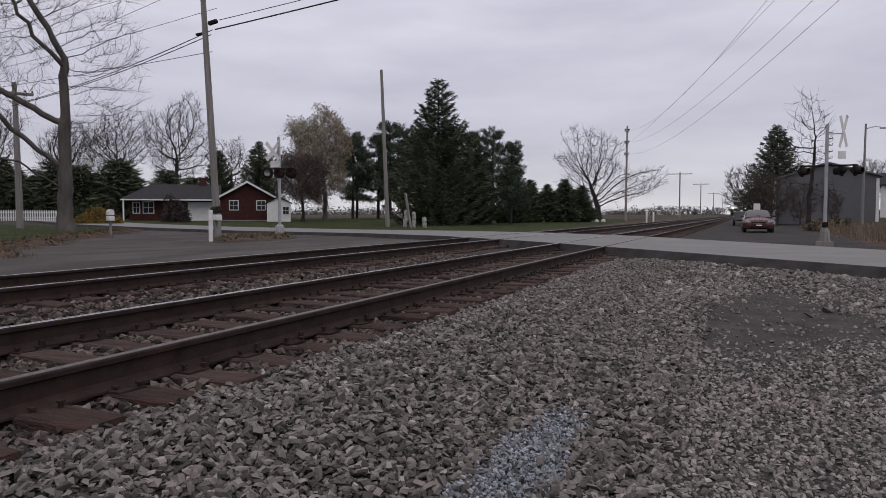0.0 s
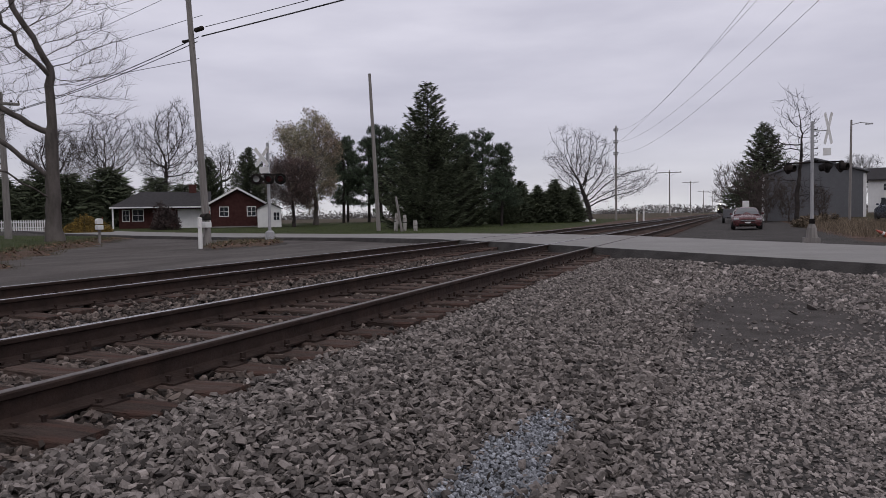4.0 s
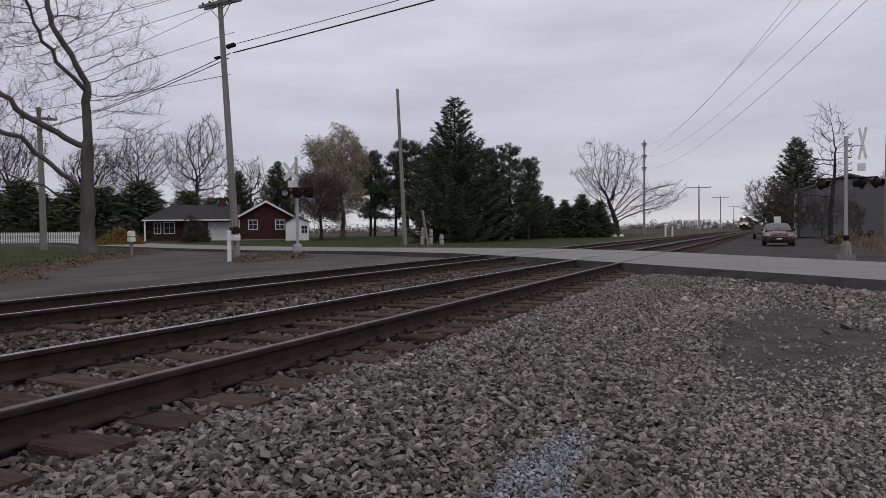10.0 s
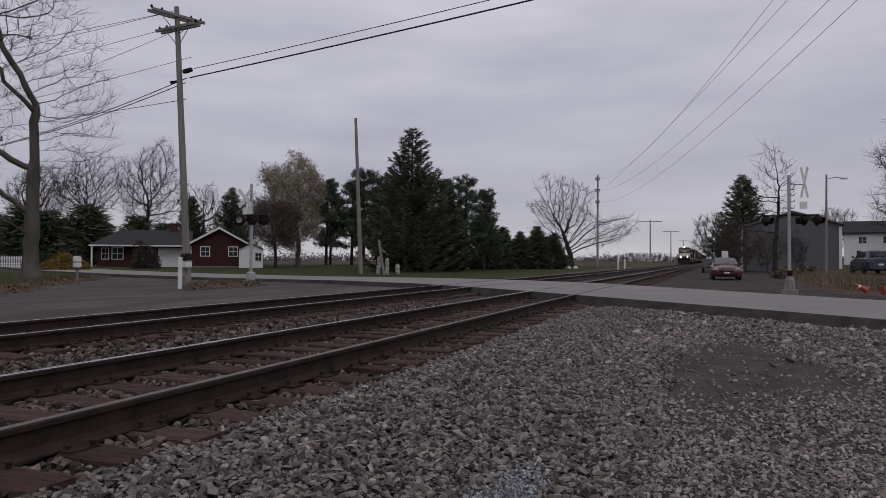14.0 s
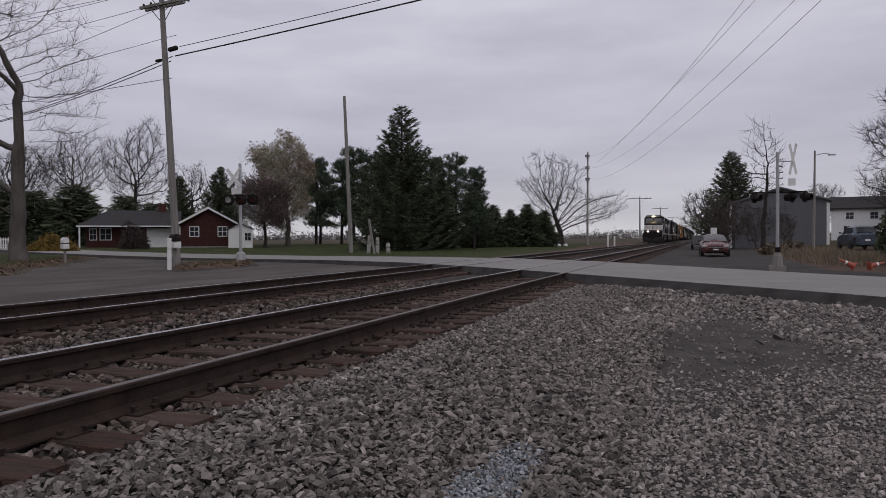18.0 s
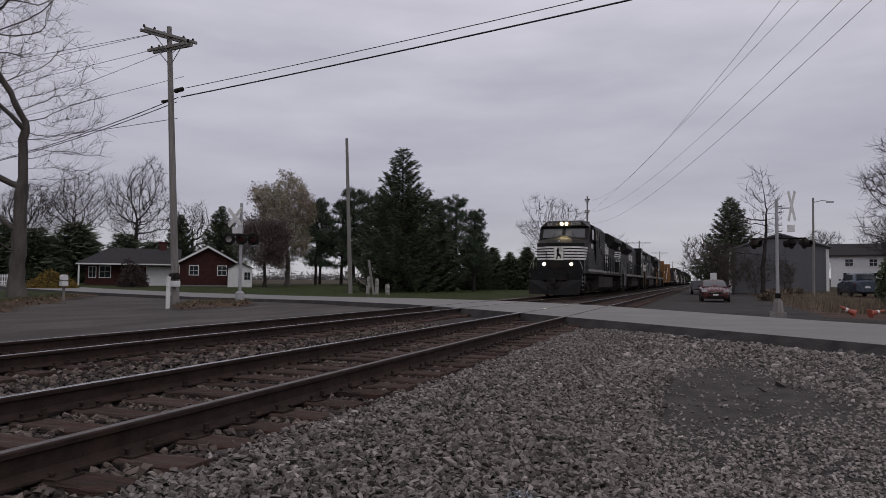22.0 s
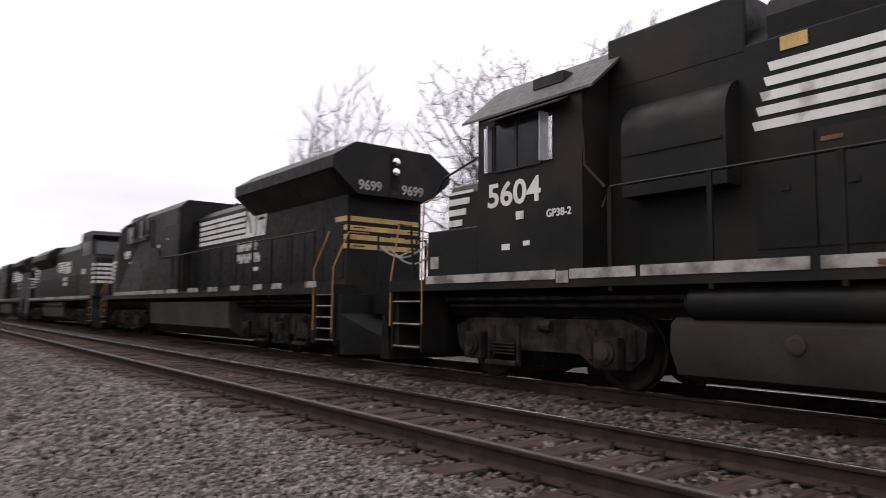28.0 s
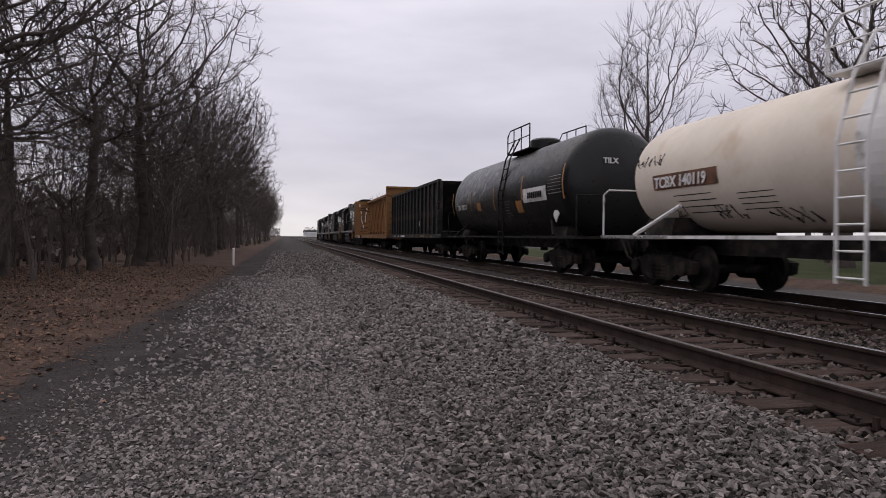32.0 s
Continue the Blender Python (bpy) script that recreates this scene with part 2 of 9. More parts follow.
M = dict(
    rail=mat("rail_rust", (0.036, 0.0245, 0.021), 0.85, 0.1, 0.3, 5, 0.3, 60, ((0.05, 0.032, 0.026), 0.25, 3)),
    railtop=mat("rail_head", (0.42, 0.41, 0.42), 0.22, 1.0, 0.2, 4, 0.05, 80),
    railtop_dull=mat("rail_head_dull", (0.1, 0.085, 0.08), 0.5, 0.5, 0.3, 4, 0.1, 80),
    tie=mat("tie_wood", (0.07, 0.051, 0.044), 0.95, 0, 0.4, 4, 0.8, 25, ((0.075, 0.043, 0.035), 0.28, 2), rnd=0.4, stretch=(1, 6, 3)),
    stone=mat("ballast_stone", (0.176, 0.155, 0.145), 0.9, 0, 0.2, 9, 0.3, 90, island=0.7),
    lotstone=mat("lot_stone", (0.236, 0.209, 0.197), 0.9, 0, 0.2, 9, 0.3, 90, island=0.6),
    bark_wood=mat("woodland_bark", (0.078, 0.064, 0.058), 0.95, 0, 0.35, 3, 0.6, 14),
    brush=mat("dry_brushwood", (0.105, 0.082, 0.074), 0.95, 0, 0.3, 3, 0, 14),
    chips=mat("pale_chips", (0.25, 0.26, 0.285), 0.85, 0, 0.15, 9, 0.2, 90, island=True),
    bedstone=mat("bed_stone", (0.11, 0.089, 0.079), 0.9, 0, 0.25, 9, 0.3, 90, island=0.85),
    asphalt=mat("asphalt", (0.09, 0.081, 0.077), 0.95, 0, 0.3, 0.6, 0.5, 90, ((0.066, 0.058, 0.055), 0.36, 0.35), stretch=(1.7, 0.5, 1)),
    asphalt_dark=mat("asphalt_dark", (0.042, 0.039, 0.038), 0.95, 0, 0.35, 2.5, 1.0, 30),
    concrete=mat("concrete_road", (0.2, 0.193, 0.188), 0.9, 0, 0.12, 0.6, 0.15, 100, ((0.19, 0.185, 0.18), 0.3, 0.5)),
    black=mat("loco_black", (0.0112, 0.0116, 0.0118), 0.5, 0, 0.3, 1.2, 0.06, 12, ((0.023, 0.0175, 0.015), 0.38, 0.8)),
    under=mat("running_gear", (0.02, 0.0175, 0.0165), 0.85, 0.1, 0.5, 3, 0.3, 30, ((0.045, 0.036, 0.031), 0.3, 3)),
    white=mat("white_paint", (0.68, 0.67, 0.66), 0.5, 0, 0.08, 2, 0.04, 40, ((0.4, 0.38, 0.36), 0.2, 3)),
    tankgrey=mat("fuel_tank", (0.045, 0.041, 0.039), 0.85, 0, 0.3, 2, 0.15, 20, ((0.034, 0.029, 0.026), 0.4, 1.0)),
    stripe=mat("dull_stripe", (0.34, 0.325, 0.305), 0.7, 0, 0.15, 2, 0.05, 40, ((0.12, 0.105, 0.09), 0.4, 2.5)),
    roofgrey=mat("dull_roof", (0.05, 0.05, 0.054), 0.6, 0, 0.2, 2, 0.05, 20, ((0.05, 0.045, 0.045), 0.3, 2)),
    gold=mat("handrail_orange", (0.36, 0.165, 0.045), 0.5, 0, 0.15, 4, 0.05, 60),
    rust=mat("rust_brown", (0.13, 0.06, 0.035), 0.85, 0, 0.4, 4, 0.3, 40),
    yellow=mat("railcar_yellow", (0.215, 0.098, 0.026), 0.75, 0, 0.2, 1.5, 0.08, 30, ((0.2, 0.1, 0.045), 0.3, 1.6)),
    tankblack=mat("tank_black", (0.0125, 0.0125, 0.0135), 0.36, 0, 0.25, 1.0, 0.012, 6, ((0.02, 0.019, 0.018), 0.2, 0.8)),
    tankwhite=mat("tank_white", (0.68, 0.6, 0.51), 0.6, 0, 0.08, 0.8, 0.05, 20, ((0.56, 0.45, 0.34), 0.12, 0.9)),
    gondola=mat("gondola_black", (0.02, 0.019, 0.019), 0.7, 0, 0.4, 1.2, 0.2, 20, ((0.06, 0.045, 0.035), 0.3, 1.2)),
    glass=glass("dark_glass"),
    # windshields: the sky's reflection is put into the base colour
    glass_sky_tint=glass("sky_tint_glass", (0.085, 0.088, 0.095), 0.1),
    woods=mat("far_woods", (0.075, 0.068, 0.066), 0.95, 0, 0.3, 0.05, 0, 10),
    brick=mat("brick_red", (0.06, 0.026, 0.0235), 0.9, 0, 0.25, 3, 0.3, 40, rnd=0.25),
    mortar=mat("mortar", (0.2, 0.15, 0.14), 0.95, 0, 0.15, 5, 0.2, 60),
    shingle=mat("roof_shingle", (0.04, 0.038, 0.04), 0.95, 0, 0.25, 4, 0.5, 20, stretch=(1, 1, 5)),
    siding=mat("white_siding", (0.62, 0.62, 0.62), 0.7, 0, 0.06, 2, 0.1, 30),
    barn=mat("barn_metal", (0.1, 0.102, 0.112), 0.6, 0.1, 0.08, 0.6, 0.05, 10),
    bark=mat("bark_grey", (0.1, 0.088, 0.082), 0.95, 0, 0.35, 3, 0.8, 14, stretch=(1, 1, 0.3)),
    bark_dark=mat("bark_dark", (0.038, 0.0325, 0.031), 0.95, 0, 0.35, 3, 0.6, 14),
    needle=mat("spruce_needles", (0.085, 0.099, 0.064), 0.9, 0, 0.4, 0.8, 0, 10, island=True),
    pine=mat("pine_needles", (0.068, 0.088, 0.06), 0.9, 0, 0.4, 0.8, 0, 10, island=True),
    bud=mat("spring_buds", (0.27, 0.245, 0.17), 0.9, 0, 0.3, 0.5, 0, 10, ((0.2, 0.135, 0.1), 0.42, 0.25), island=True),
    redleaf=mat("red_buds", (0.105, 0.07, 0.064), 0.9, 0, 0.3, 0.8, 0, 10, island=True),
    forsythia=mat("yellow_bush", (0.19, 0.125, 0.026), 0.9, 0, 0.35, 2, 0, 10, island=True),
    galv=mat("galvanised", (0.36, 0.36, 0.37), 0.55, 0.4, 0.12, 3, 0.08, 40),
    pole=mat("pole_wood", (0.2, 0.185, 0.175), 0.9, 0, 0.25, 2, 0.4, 20, stretch=(6, 6, 0.5)),
    wire=mat("wire_black", (0.02, 0.02, 0.022), 0.7),
    carred=mat("car_paint", (0.085, 0.028, 0.03), 0.25, 0.3, 0.1, 2, 0, 10),
    carblue=mat("car_blue", (0.06, 0.075, 0.1), 0.25, 0.3, 0.1, 2, 0, 10),
    tyre=mat("tyre", (0.015, 0.015, 0.015), 0.85),
    mirror=mat("side_mirror", (0.82, 0.83, 0.85), 0.08, 1.0, 0.03, 2, 0, 10),
    redlens=mat("red_lens", (0.06, 0.012, 0.012), 0.2),
    headlight=mat("headlight", (1.0, 0.68, 0.36), 0.3, emit=130.0),
    plastic_orange=mat("orange_plastic", (0.3, 0.065, 0.04), 0.5),
    drygrass=mat("dry_grass", (0.17, 0.135, 0.1), 0.95, 0, 0.3, 2, 0, 10, island=True),
    vergegrass=mat("verge_grass", (0.085, 0.08, 0.04), 0.95, 0, 0.3, 2, 0, 10, island=True),
    redbark=mat("twiggy_shrub", (0.05, 0.034, 0.032), 0.95, 0, 0.3, 2, 0, 10, island=True),
    grass=mat("grass_blades", (0.06, 0.09, 0.028), 0.95, 0, 0.3, 2, 0, 10, island=True),
    litter=mat("leaf_litter", (0.15, 0.09, 0.064), 0.95, 0, 0.3, 2, 0, 10, island=True),
    ochre_sign=mat("ochre_decal", (0.5, 0.33, 0.12), 0.6),
)


# ---- mesh tools ----
class Geo:
    """Collects vertices and faces of one part; each face may have a material slot."""

    def __init__(self):
        self.v, self.f, self.s = [], [], []
        self.slot = 0

    def add(self, verts, faces):
        k = len(self.v)
        self.v += [tuple(p) for p in verts]
        self.f += [tuple(i + k for i in f) for f in faces]
        self.s += [self.slot] * len(faces)
        return self

    def box(self, x0, x1, y0, y1, z0, z1, c=0.0):
        """A box; c rounds its upright and long edges by a chamfer."""
        if not c:
            v = [(x, y, z) for z in (z0, z1) for y in (y0, y1) for x in (x0, x1)]
            return self.add(v, [(0, 2, 3, 1), (4, 5, 7, 6), (0, 1, 5, 4), (2, 6, 7, 3), (0, 4, 6, 2), (1, 3, 7, 5)])
        bm = bmesh.new()
        bmesh.ops.create_cube(bm, size=1, matrix=Matrix.Translation(((x0 + x1) / 2, (y0 + y1) / 2, (z0 + z1) / 2)) @ Matrix.Diagonal((x1 - x0, y1 - y0, z1 - z0, 1)))
        bmesh.ops.bevel(bm, geom=bm.edges[:], offset=c, segments=2, affect="EDGES", profile=0.5)
        bm.verts.index_update()
        self.add([v.co for v in bm.verts], [[v.index for v in f.verts] for f in bm.faces])
        bm.free()
        return self

    def prism(self, prof, a0, a1, axis="y"):
        """A closed profile drawn out along an axis. Profile pairs: (x, z) for y, (y, z) for x, (x, y) for z."""
        n = len(prof)
        put = {"y": lambda p, a: (p[0], a, p[1]), "x": lambda p, a: (a, p[0], p[1]), "z": lambda p, a: (p[0], p[1], a)}[axis]
        v = [put(p, a0) for p in prof] + [put(p, a1) for p in prof]
        f = [(i, (i + 1) % n, n + (i + 1) % n, n + i) for i in range(n)] + [tuple(range(n))[::-1], tuple(range(n, 2 * n))]
        return self.add(v, f)

    def tube(self, pts, r, n=8, caps=True):
        """A round rod along points; r is one radius or one for each point."""
        pts = [Vector(p) for p in pts]
        rs = [r] * len(pts) if isinstance(r, (int, float)) else r
        v, f = [], []
        for i, p in enumerate(pts):
            d = (pts[min(i + 1, len(pts) - 1)] - pts[max(i - 1, 0)]).normalized()
            u = d.cross(Vector((0, 0, 1)) if abs(d.z) < 0.9 else Vector((1, 0, 0))).normalized()
            w = d.cross(u)
            v += [p + (u * math.cos(2 * math.pi * k / n) + w * math.sin(2 * math.pi * k / n)) * rs[i] for k in range(n)]
            if i:
                b = (i - 1) * n
                f += [(b + k, b + (k + 1) % n, b + n + (k + 1) % n, b + n + k) for k in range(n)]
        if caps:
            f += [tuple(range(n))[::-1], tuple(range(len(v) - n, len(v)))]
        return self.add(v, f)

    def lathe(self, prof, origin, axis, n=20):
        """A turned shape: pairs (radius, distance along the axis)."""
        axis = Vector(axis).normalized()
        u = axis.cross(Vector((0, 0, 1)) if abs(axis.z) < 0.9 else Vector((1, 0, 0))).normalized()
        w = axis.cross(u)
        o = Vector(origin)
        v, f = [], []
        for i, (r, a) in enumerate(prof):
            v += [o + axis * a + (u * math.cos(2 * math.pi * k / n) + w * math.sin(2 * math.pi * k / n)) * r for k in range(n)]
            if i:
                b = (i - 1) * n
                f += [(b + k, b + (k + 1) % n, b + n + (k + 1) % n, b + n + k) for k in range(n)]
        f += [tuple(range(n))[::-1], tuple(range(len(v) - n, len(v)))]
        return self.add(v, f)

    def quad(self, a, b, c, d):
        return self.add([a, b, c, d], [(0, 1, 2, 3)])

    def mesh(self, name, mats, smooth=False):
        me = bpy.data.meshes.new(name)
        me.from_pydata(self.v, [], self.f)
        for m in mats if isinstance(mats, (list, tuple)) else [mats]:
            me.materials.append(m)
        if any(self.s):
            me.polygons.foreach_set("material_index", self.s)
        bm = bmesh.new()
        bm.from_mesh(me)
        bmesh.ops.recalc_face_normals(bm, faces=bm.faces[:])
        bm.to_mesh(me)
        bm.free()
        if smooth:
            me.polygons.foreach_set("use_smooth", [True] * len(me.polygons))
            me.set_sharp_from_angle(angle=radians(38))
        me.update()
        return me


def part(name, geo, material, parent, label="", smooth=False):
    ob = new(name, geo.mesh(name, material, smooth) if isinstance(geo, Geo) else geo)
    ob.parent = parent
    if label:
        ob["label"] = label
    return ob


def thing(name, m, label, category, group="", kind=""):
    e = new(name)
    e.empty_display_size = 0.2
    e.matrix_basis = m
    return tagged(e, label, category, group, kind)


def letters(body, size, depth=0.004):
    """Built-in font as a flat mesh, in its own x-y plane, from the left foot of the first letter."""
    cu = bpy.data.curves.new("letters", "FONT")
    cu.body, cu.size, cu.extrude = body, size, depth
    cu.resolution_u = 3
    cu.offset = size * 0.022
    ob = bpy.data.objects.new("letters", cu)
    me = bpy.data.meshes.new_from_object(ob)
    bpy.data.objects.remove(ob)
    return me


def raw_mesh(name, verts, faces, material):
    """A mesh from number arrays, all faces with the same count of corners."""
    me = bpy.data.meshes.new(name)
    n, k = faces.shape
    me.vertices.add(len(verts))
    me.vertices.foreach_set("co", np.ascontiguousarray(verts, dtype=np.float32).ravel())
    me.loops.add(n * k)
    me.loops.foreach_set("vertex_index", np.ascontiguousarray(faces, dtype=np.int32).ravel())
    me.polygons.add(n)
    me.polygons.foreach_set("loop_start", np.arange(0, n * k, k, dtype=np.int32))
    me.update(calc_edges=True)
    me.shade_flat()
    me.materials.append(material)
    return me


for key, level in (("black", 0.14), ("under", 0.08), ("tankblack", 0.25), ("gondola", 0.18), ("tankgrey", 0.12), ("rail", 0.15), ("needle", 0.1), ("pine", 0.1), ("stone", 0.15), ("lotstone", 0.15), ("bedstone", 0.15), ("asphalt", 0.1), ("asphalt_dark", 0.1), ("concrete", 0.25), ("grass", 0.1), ("drygrass", 0.1), ("litter", 0.1), ("tie", 0.1), ("bark", 0.1), ("bark_dark", 0.1), ("bark_wood", 0.1), ("bud", 0.1), ("shingle", 0.1), ("brick", 0.1)):
    M[key].node_tree.nodes["Principled BSDF"].inputs["Specular IOR Level"].default_value = level


# ---- ground ----
RAIL_X = (0.0, -1.505, -4.03, -5.535)
NEAR_EDGE = [(26, -7.5), (16, 1.0), (9.5, 7.6), (5.2, 12.2), (1.2, 16.2), (-3, 20.3), (-7, 23.6), (-12, 26.4), (-20, 28.3), (-30, 31.4), (-42, 36.5), (-70, 52), (-140, 95)]
FAR_EDGE = [(31, -3.0), (20, 6.0), (10, 14.6), (6.0, 18.4), (2.6, 22.6), (-0.4, 26.4), (-4.5, 29.6), (-9.5, 32.2), (-17, 33.6), (-27, 35.6), (-39, 40.5), (-67, 56.5), (-137, 99.5)]


def smooth(a, b, t):
    t = min(1, max(0, (t - a) / (b - a)))
    return t * t * (3 - 2 * t)


def road_mid(x):
    for (xa, ya), (xb, yb), (xc, yc), (xd, yd) in zip(NEAR_EDGE, NEAR_EDGE[1:], FAR_EDGE, FAR_EDGE[1:]):
        if xa >= x >= xb:
            k = (x - xa) / (xb - xa)
            return ya + (yb - ya) * k, yc + (yd - yc) * k
    return (-50, -45) if x > 26 else (95, 99)


APRON_EDGE = [(-60, -8.2), (0, -9.0), (8, -10.6), (10.5, -11.9), (11.6, -13.7), (13.3, -15.2), (16, -17.4), (18.5, -19.6), (25.2, -25.0), (31, -30.0), (33, -34.0)]


def verge(x, y):
    """Metres beyond the ragged edge of the apron, into the yard."""
    for (ya, xa), (yb, xb) in zip(APRON_EDGE, APRON_EDGE[1:]):
        if ya <= y <= yb:
            return xa + (xb - xa) * (y - ya) / (yb - ya) - x + 0.35 * math.sin(y * 1.9) * math.sin(y * 0.63 + 1) + 0.2 * math.sin(y * 4.1 + x)
    return -9.0


def island(x, y):
    """Bare mound round the pole and post, between apron and road."""
    dx, dy = x + 14.9, y - 22.6
    a, b = (-0.48 * dx + 0.88 * dy) / 4.4, (0.88 * dx + 0.48 * dy) / 1.5
    return smooth(1.05, 0.75, math.hypot(a, b) + 0.12 * math.sin(x * 3 + y * 2))


def ground_z(x, y):
    """Height of the ground: rail heads are at 0."""
    if x > -3:
        side = -0.37 + 0.17 * smooth(18, 30, y - max(0, x - 4) * -0.9)
        side += 0.5 * smooth(40, 90, y) * smooth(6, 14, x)
        side += 0.12 * smooth(5.2, 7.5, x) * smooth(-3, -7, y)
        if y < road_mid(x)[0]:
            side += (-0.15 - side) * smooth(3.0, 0.3, road_mid(x)[0] - y)
        bed = smooth(2.5, 0.85, x)
        z = side + (-0.224 - side) * bed
        z += 0.012 * math.sin(x * 2.3 + y * 0.7) * math.sin(y * 1.7 - x) * smooth(0.8, 1.6, x)
    else:
        side = -0.22 + 0.45 * smooth(-30, -75, x) + 0.35 * smooth(45, 90, y)
        side = min(side, 0.25)
        bed = smooth(-7.7, -6.4, x)
        z = side + (-0.224 - side) * bed
        if y < road_mid(x)[0]:
            z += 0.16 * smooth(-0.2, 0.8, verge(x, y)) + 0.15 * island(x, y)
    z += 0.2 * smooth(120, 400, math.hypot(x, y)) * (0 if -9 < x < 3 else 1)
    a, b = road_mid(x)
    if a - 0.6 < y < b + 0.6 and -80 < x < 40:
        z = min(z, -0.2) - 0.1 * (1 if a < y < b else 0)
    return z


def patch(x, y):
    """Trodden bare spot in the lot: 0 in its middle, 1 at its rim."""
    return math.hypot((x - 3.6) / 1.25, (y - 8.6) / 2.7) + 0.16 * math.sin(x * 2.7 + y) * math.sin(y * 1.3 - x)


def zone(x, y):
    """Shares of lawn, dry grass, bare dirt and rail bed."""
    a, b = road_mid(x)
    lawn = dry = dirt = bed = 0.0
    if x < -8.5 and y > b:
        lawn = smooth(0.2, 1.5, y - b)
    if x < -7 and y < a:
        v = verge(x, y)
        lawn = max(lawn, smooth(0.9, 2.4, v)) * smooth(0.3, 1.2, a - y)
        dry = 0.9 * smooth(-0.4, 0.3, v) * smooth(2.4, 0.9, v)
        dry = max(dry, 0.85 * island(x, y))
        dirt = max(0.3 * island(x, y), 0.7 * smooth(-1.6, -0.2, v) * smooth(0.8, 0, v))
    if -9 < x < -6.2 and y > 33:
        dry = 0.6
    if x > 4.6 and y < 4:
        dry = smooth(5.1, 6.3, x - 0.03 * max(0, y + 16)) * smooth(2, -3, y)
    if x > 5 and y > 21 and y > b + 1:
        dry = max(dry, smooth(6.3, 7.6, x) * smooth(b + 7, b + 10, y))
    if x > 9 and y > 60:
        lawn = 0.5
    if math.hypot(x, y) > 95 and not -9 < x < 7:
        dry, lawn = 0.55, 0.45
    if x > 1:
        dirt = 1.1 * smooth(1.25, 0.35, patch(x, y))
    bed = smooth(1.2, 0.5, x) * smooth(-7.3, -6.6, x)
    if y < 0:
        bed = max(bed, 0.9 * smooth(3.6, 4.6, x) * smooth(7.5, 6.2, x) * smooth(-1, -7, y))
    return lawn, dry, dirt, bed


def ground_material():
    m = bpy.data.materials.new("ground")
    m.use_nodes = True
    nt = m.node_tree
    bsdf = nt.nodes["Principled BSDF"]
    tc = nt.nodes.new("ShaderNodeTexCoord")

    def nz(s, d=6.0):
        n = nt.nodes.new("ShaderNodeTexNoise")
        n.inputs["Scale"].default_value, n.inputs["Detail"].default_value = s, d
        nt.links.new(tc.outputs["Object"], n.inputs[0])
        return n.outputs[0]

    def ramp(src, a, b, ca, cb):
        r = nt.nodes.new("ShaderNodeValToRGB")
        r.color_ramp.elements[0].position, r.color_ramp.elements[0].color = a, (*ca, 1)
        r.color_ramp.elements[1].position, r.color_ramp.elements[1].color = b, (*cb, 1)
        nt.links.new(src, r.inputs[0])
        return r.outputs[0]

    def mix(kind, fac, a, b):
        x = nt.nodes.new("ShaderNodeMixRGB")
        x.blend_type = kind
        for sock, v in ((x.inputs[0], fac), (x.inputs[1], a), (x.inputs[2], b)):
            if isinstance(v, float):
                sock.default_value = v
            else:
                nt.links.new(v, sock)
        return x.outputs[0]

    def mask(name):
        at = nt.nodes.new("ShaderNodeAttribute")
        at.attribute_name = name
        add = nt.nodes.new("ShaderNodeMath")
        add.operation = "MULTIPLY_ADD"
        nt.links.new(nz(1.6), add.inputs[0])
        add.inputs[1].default_value = 0.7
        nt.links.new(at.outputs["Fac"], add.inputs[2])
        return ramp(add.outputs[0], 0.72, 0.98, (0, 0, 0), (1, 1, 1))

    # gravel set darker than the loose stones, to deepen the shade in their gaps
    gravel = mix("MULTIPLY", 1.0, ramp(nz(0.7), 0.3, 0.7, (0.056, 0.052, 0.05), (0.092, 0.085, 0.082)), ramp(nz(34, 3), 0.3, 0.7, (0.5, 0.5, 0.5), (1.35, 1.35, 1.35)))
    vor = nt.nodes.new("ShaderNodeTexVoronoi")
    vor.inputs["Scale"].default_value = 26
    nt.links.new(tc.outputs["Object"], vor.inputs[0])
    gravel = mix("MULTIPLY", 0.7, gravel, ramp(vor.outputs["Distance"], 0.15, 0.75, (1.25, 1.25, 1.25), (0.45, 0.45, 0.45)))
    bed = mix("MULTIPLY", 1.0, ramp(nz(1.5), 0.3, 0.7, (0.038, 0.033, 0.032), (0.07, 0.061, 0.058)), ramp(nz(40, 3), 0.3, 0.7, (0.5, 0.5, 0.5), (1.3, 1.3, 1.3)))
    dirt = mix("MULTIPLY", 1.0, ramp(nz(2.5), 0.3, 0.7, (0.05, 0.0445, 0.0425), (0.09, 0.082, 0.079)), ramp(nz(50, 3), 0.3, 0.7, (0.75, 0.75, 0.75), (1.2, 1.2, 1.2)))
    lawn = mix("MULTIPLY", 1.0, ramp(nz(0.5), 0.3, 0.7, (0.03, 0.04, 0.016), (0.058, 0.066, 0.028)), ramp(nz(25, 4), 0.3, 0.7, (0.55, 0.55, 0.55), (1.3, 1.3, 1.3)))
    dry = mix("MULTIPLY", 1.0, ramp(nz(0.9), 0.3, 0.7, (0.062, 0.043, 0.036), (0.128, 0.086, 0.066)), ramp(nz(20, 4), 0.3, 0.7, (0.55, 0.55, 0.55), (1.35, 1.35, 1.35)))
    c = mix("MIX", mask("bed"), gravel, bed)
    c = mix("MIX", mask("dirt"), c, dirt)
    c = mix("MIX", mask("dry"), c, dry)
    c = mix("MIX", mask("lawn"), c, lawn)
    nt.links.new(c, bsdf.inputs["Base Color"])
    bsdf.inputs["Roughness"].default_value = 0.95
    bsdf.inputs["Specular IOR Level"].default_value = 0.08
    b = nt.nodes.new("ShaderNodeBump")
    b.inputs["Strength"].default_value, b.inputs["Distance"].default_value = 0.9, 0.03
